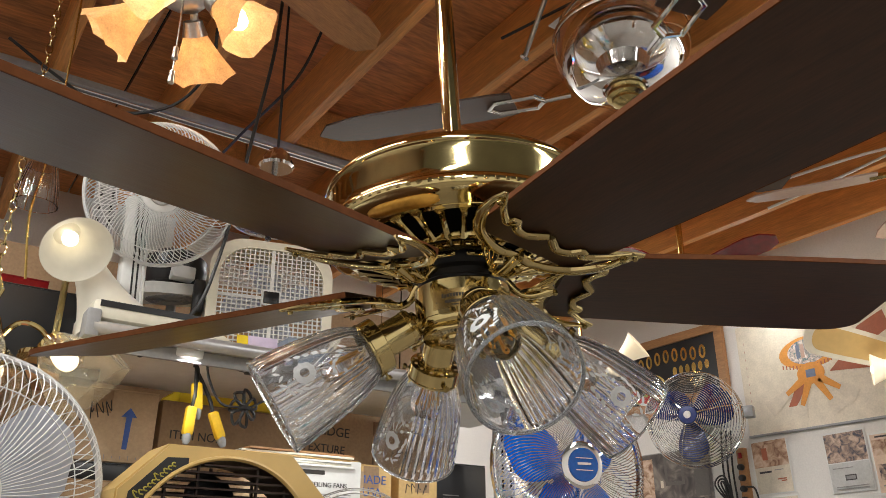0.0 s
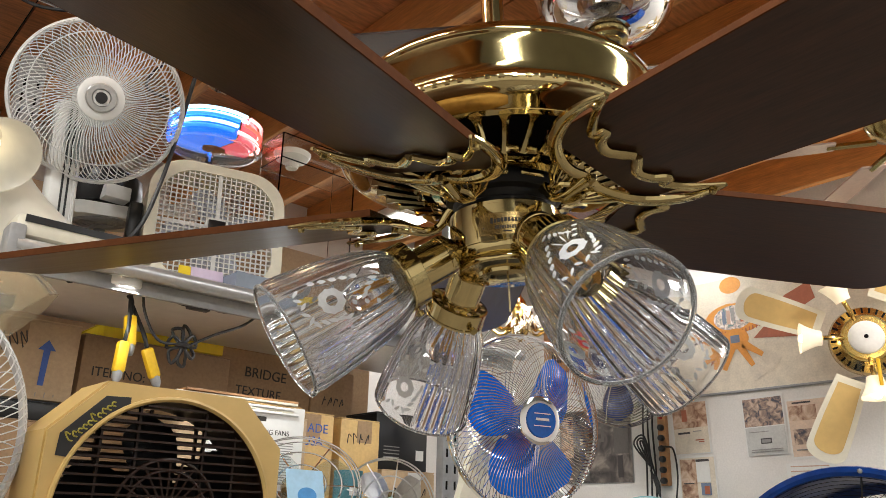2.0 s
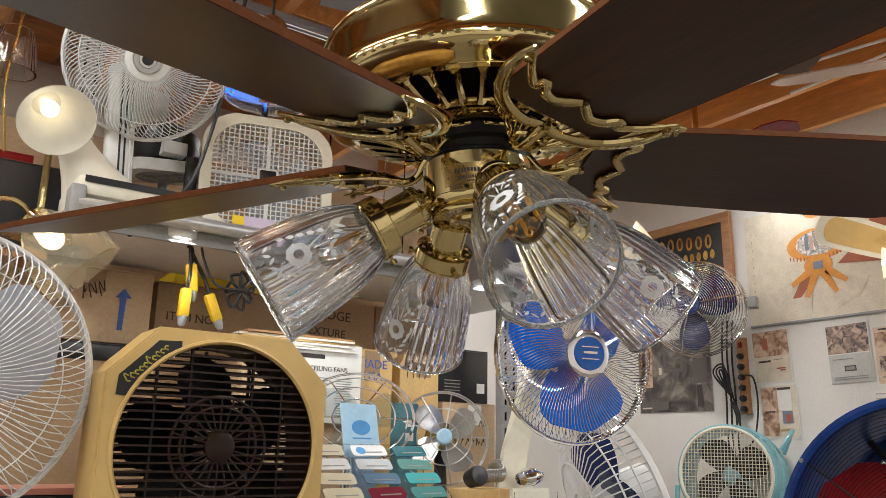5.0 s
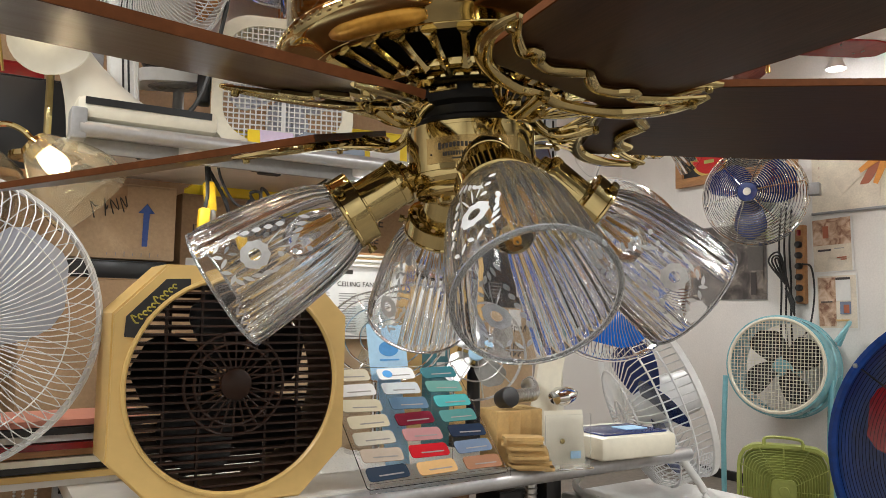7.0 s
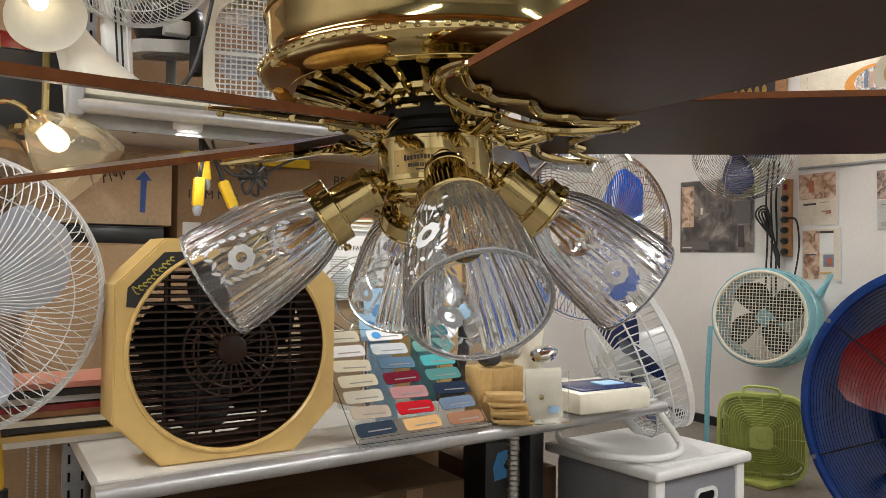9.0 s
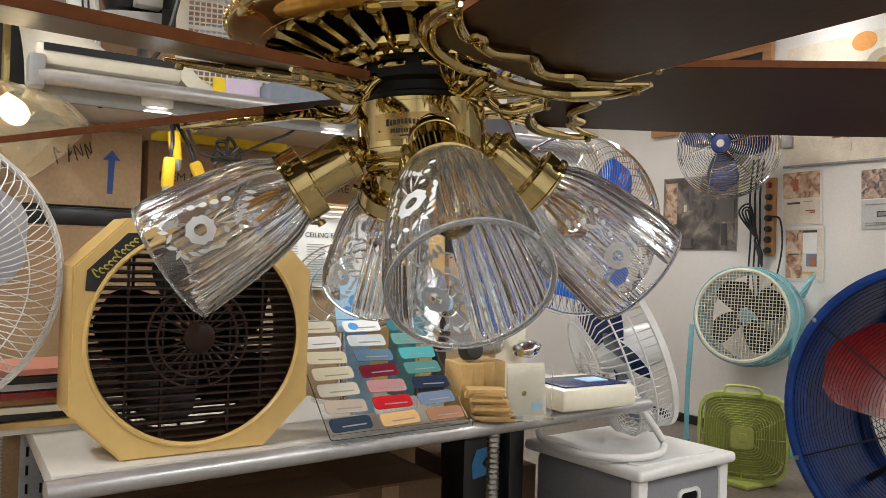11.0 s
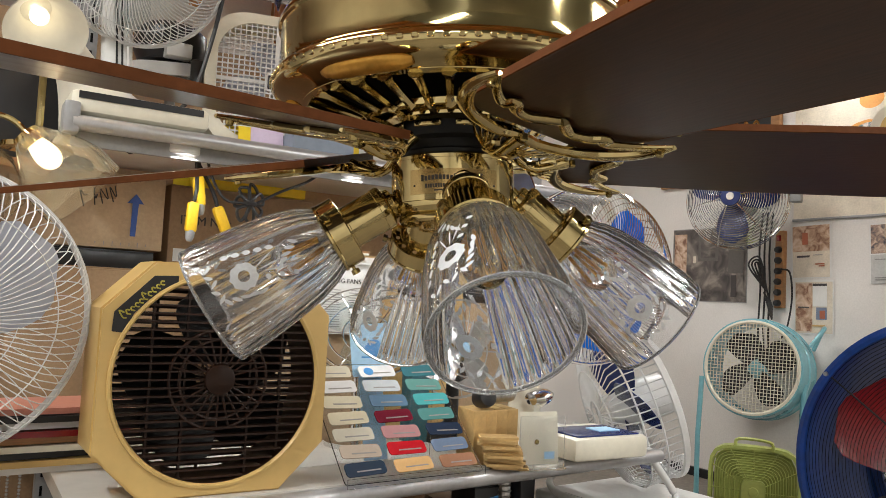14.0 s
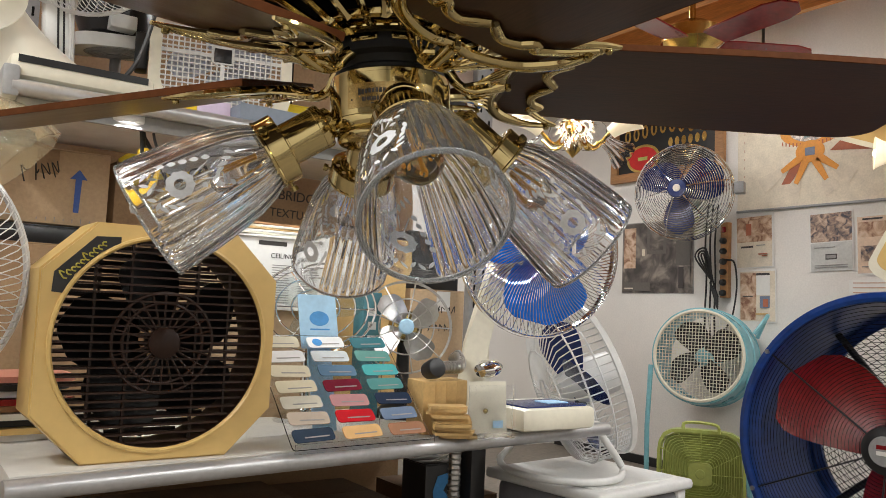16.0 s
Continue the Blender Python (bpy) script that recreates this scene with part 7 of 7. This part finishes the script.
for x, y in ((1.21, 2.2),):
    ac = thing("acrylic_stand", pose(x, y, UP), "clear acrylic display stand on the upper shelf", "stand")
    part("shelf", cuboid(0.26, 0.12, 0.004, 0, 0, 0.522), ACRYLIC, ac)
    part("shelf", cuboid(0.26, 0.12, 0.004, 0, 0, 0.6), ACRYLIC, ac)
    for s in (1, -1):
        part("side", cuboid(0.005, 0.12, 0.6, 0.13 * s, 0, 0.3), ACRYLIC, ac)
    cs = thing("opal_dish", pose(x - 0.06, y, UP + 0.526), "small pale frosted glass dish on the acrylic stand", "glass dish")
    part("glass", turned([(0.018, 0.0), (0.022, 0.014), (0.05, 0.03), (0.056, 0.045), (0.052, 0.046), (0.046, 0.033), (0.0, 0.02)], 32), OPAL, cs)

# brass lamp with glass shades beyond the table fan
gc = thing("sconce_chandelier", pose(2.62, 2.62, 0), "gilt chandelier with clear ribbed and white bell shades", "chandelier")
part("column", turned([(0, 2.46), (0.05, 2.46), (0.04, 2.43), (0.008, 2.41), (0.008, 1.72), (0.03, 1.69), (0.04, 1.64), (0.02, 1.6), (0.05, 1.57), (0.03, 1.53), (0, 1.5)], 32), GOLD, gc)
for i, a in enumerate((-120, -65, -10, 45, 100, 170, 220)):
    c, s_ = math.cos(radians(a)), math.sin(radians(a))
    up = i % 2 == 0
    part("arm", tube(bmesh.new(), curve([(0.03 * c, 0.03 * s_, 1.58), (0.1 * c, 0.1 * s_, 1.55), (0.17 * c, 0.17 * s_, 1.6)], 5), 0.008, 8), GOLD, gc)
    m = aim(0.17 * c, 0.17 * s_, 1.6, (c * 0.75, s_ * 0.75, -0.4 if up else 0.5))
    q = part("bell_shade", bell(0.028, 0.07, 0.12, 72, rip=(lambda q, t: 1 + 0.05 * t * math.cos(10 * q)) if up else None), GLASS if up else MILK, gc)
    q.matrix_local = m
bulb_lamp(2.55, 2.5, 1.62, 0.5, WARM, 0.04)
mb = thing("maroon_blade_fan", pose(2.75, 2.1, 0), "ceiling fan with glossy maroon blades and a pull chain", "ceiling fan")
part("motor_housing", turned([(0, 2.0), (0.07, 1.99), (0.12, 1.96), (0.12, 1.91), (0.06, 1.87), (0, 1.86)], 40), GOLD, mb)
part("stem", turned([(0, 2.46), (0.055, 2.46), (0.05, 2.42), (0.014, 2.4), (0.014, 1.99), (0, 1.99)], 24), GOLD, mb)
for a in (-100, -28, 44, 116, 188):
    q = part("blade", slab([(x * 0.8 - 0.08, y) for x, y in gb], 0, 0.006), RED, mb, "glossy maroon blade")
    q.matrix_local = Matrix.Translation((0, 0, 1.9)) @ Matrix.Rotation(radians(a), 4, "Z") @ Matrix.Rotation(radians(-9), 4, "X")
ch = bmesh.new()
for i in range(30):
    tube(ch, [(-0.12, -0.12, 1.9 - 0.0042 * i), (-0.12, -0.12, 1.8975 - 0.0042 * i)], 0.0018, 5)
part("pull_chain", ch, GOLD, mb)
part("pull_fob", turned([(0, 1.775), (0.008, 1.772), (0.009, 1.745), (0, 1.74)], 12, m=Matrix.Translation((-0.12, -0.12, 0))), GOLD, mb)

# conduit, rods and cables under the joists
tk = thing("track_rail", pose(0.0, 2.6, 2.25), "grey metal lighting track fixed across the joists", "track")
part("rail", cuboid(3.2, 0.05, 0.03, 0.0, 0, -0.015, bevel=0.003), GREY_METAL, tk)
part("slot_lip", cuboid(3.2, 0.008, 0.006, 0.0, -0.012, -0.033, bevel=0.001), CHROME, tk, "bright metal lip")
part("slot_lip", cuboid(3.2, 0.006, 0.006, 0.0, 0.012, -0.033, bevel=0.001), CHROME, tk, "bright metal lip")
rd = bmesh.new()
tube(rd, [(1.31, 1.2, 2.42), (1.43, 1.585, 2.2)], 0.008, 8)
lathe(rd, [(0, -0.004), (0.016, -0.004), (0.016, 0.004), (0, 0.004)], 6, m=Matrix.Translation((1.432, 1.59, 2.198)) @ Matrix.Rotation(radians(60), 4, "X"))
solid("threaded_rod", rd, STEEL, Matrix(), "steel hanger rod with a nut between joists", "rod")
for pts, r in ((((0.74, 1.86, 2.4), (0.73, 1.86, 2.1), (0.69, 1.85, 1.8), (0.655, 1.845, 1.55), (0.632, 1.84, 1.42), (0.605, 1.845, 1.31), (0.57, 1.87, 1.25), (0.55, 1.9, 1.222)), 0.005), (((0.95, 2.0, 2.4), (0.9, 2.1, 2.2), (0.8, 2.3, 2.05), (0.75, 2.4, 1.95), (0.85, 2.45, 1.95), (0.95, 2.4, 1.85)), 0.005),
               (((0.1, 2.4, 2.2), (0.25, 2.4, 2.12), (0.4, 2.3, 2.0), (0.55, 2.2, 2.02), (0.62, 2.1, 2.12), (0.6, 2.0, 2.2)), 0.005), (((1.35, 1.6, 2.24), (1.5, 1.3, 2.3), (1.62, 1.0, 2.3), (1.7, 0.7, 2.3)), 0.005)):
    solid("black_cable", tube(bmesh.new(), curve(pts, 8), r, 6), RUBBER, Matrix(), "black cable draped from the joists", "cable", "draped cables")
for pts in (((2.5, 2.0, 2.2), (2.62, 1.85, 2.12), (2.75, 1.6, 2.16), (2.9, 1.2, 2.18), (3.0, 1.0, 2.1)), ((3.05, 1.3, 2.24), (3.0, 1.5, 2.2), (2.9, 1.75, 2.14))):
    solid("white_cable", tube(bmesh.new(), curve(pts, 8), 0.006, 6), WHITE_PLASTIC, Matrix(), "white cable draped along the joists", "cable", "white cables")
solid("red_strap", cuboid(0.004, 2.6, 0.03, 0, 0, 0), RED, pose(2.755, 1.3, 2.262), "red painted strip along a joist", "strip", smooth=False)
lb = thing("joist_label", pose(1.46, 1.35, 2.25), "white printed label hanging from a joist", "label")
part("tag", cuboid(0.05, 0.26, 0.002, 0, 0, -0.002), PAPER, lb)
for i in range(4):
    part("print_bar", cuboid(0.006, 0.1, 0.001, -0.015 + 0.01 * i, -0.05, -0.0038), GREY_INK, lb)
rb = thing("reflector_bulb", pose(0.82, 2.0, 1.8), "silver reflector bulb hanging beside the cables", "bulb")
part("glass", turned([(0.0, 0.0), (0.045, 0.0), (0.05, 0.008), (0.035, 0.045), (0.02, 0.06), (0, 0.06)], 32, ripple=lambda q, t: 1 + 0.03 * math.cos(16 * q)), CHROME, rb)
part("cord", tube(bmesh.new(), [(0, 0, 0.06), (0.0, 0.02, 0.62)], 0.004, 6), RUBBER, rb)
yh = thing("cord_hank", pose(0.2, 1.8, FZ), "hank of bright yellow extension cord standing by the shelf", "cord")
for i in range(9):
    x_ = -0.05 + 0.0125 * i
    part("strand", tube(bmesh.new(), curve([(x_ * 1.1, 0.012 * (i % 3), 0.004), (x_ * 1.2, 0.01 * (i % 2), 0.3), (x_ * 0.9, 0.012 * (i % 3), 0.62), (x_ * 0.6, 0.01, 0.67 + 0.006 * (i % 3))], 5), 0.0065, 7), YELLOW, yh)
part("tie", turned([(0.05, 0.46), (0.055, 0.462), (0.055, 0.478), (0.05, 0.48)], 24, m=Matrix.Diagonal((1.2, 0.5, 1, 1))), RUBBER, yh, "black tie round the hank")
for k, (x, y) in enumerate(((0.3, 1.83), (0.315, 1.84), (0.335, 1.835))):
    beads = bmesh.new()
    for i in range(26 + 5 * k):
        bmesh.ops.create_icosphere(beads, subdivisions=1, radius=0.0032, matrix=Matrix.Translation((x, y, SH - 0.003 - 0.0068 * i)))
    solid("bead_chain", beads, STEEL, Matrix(), "steel ball chain hanging from the stack of blades", "chain", "bead chains")
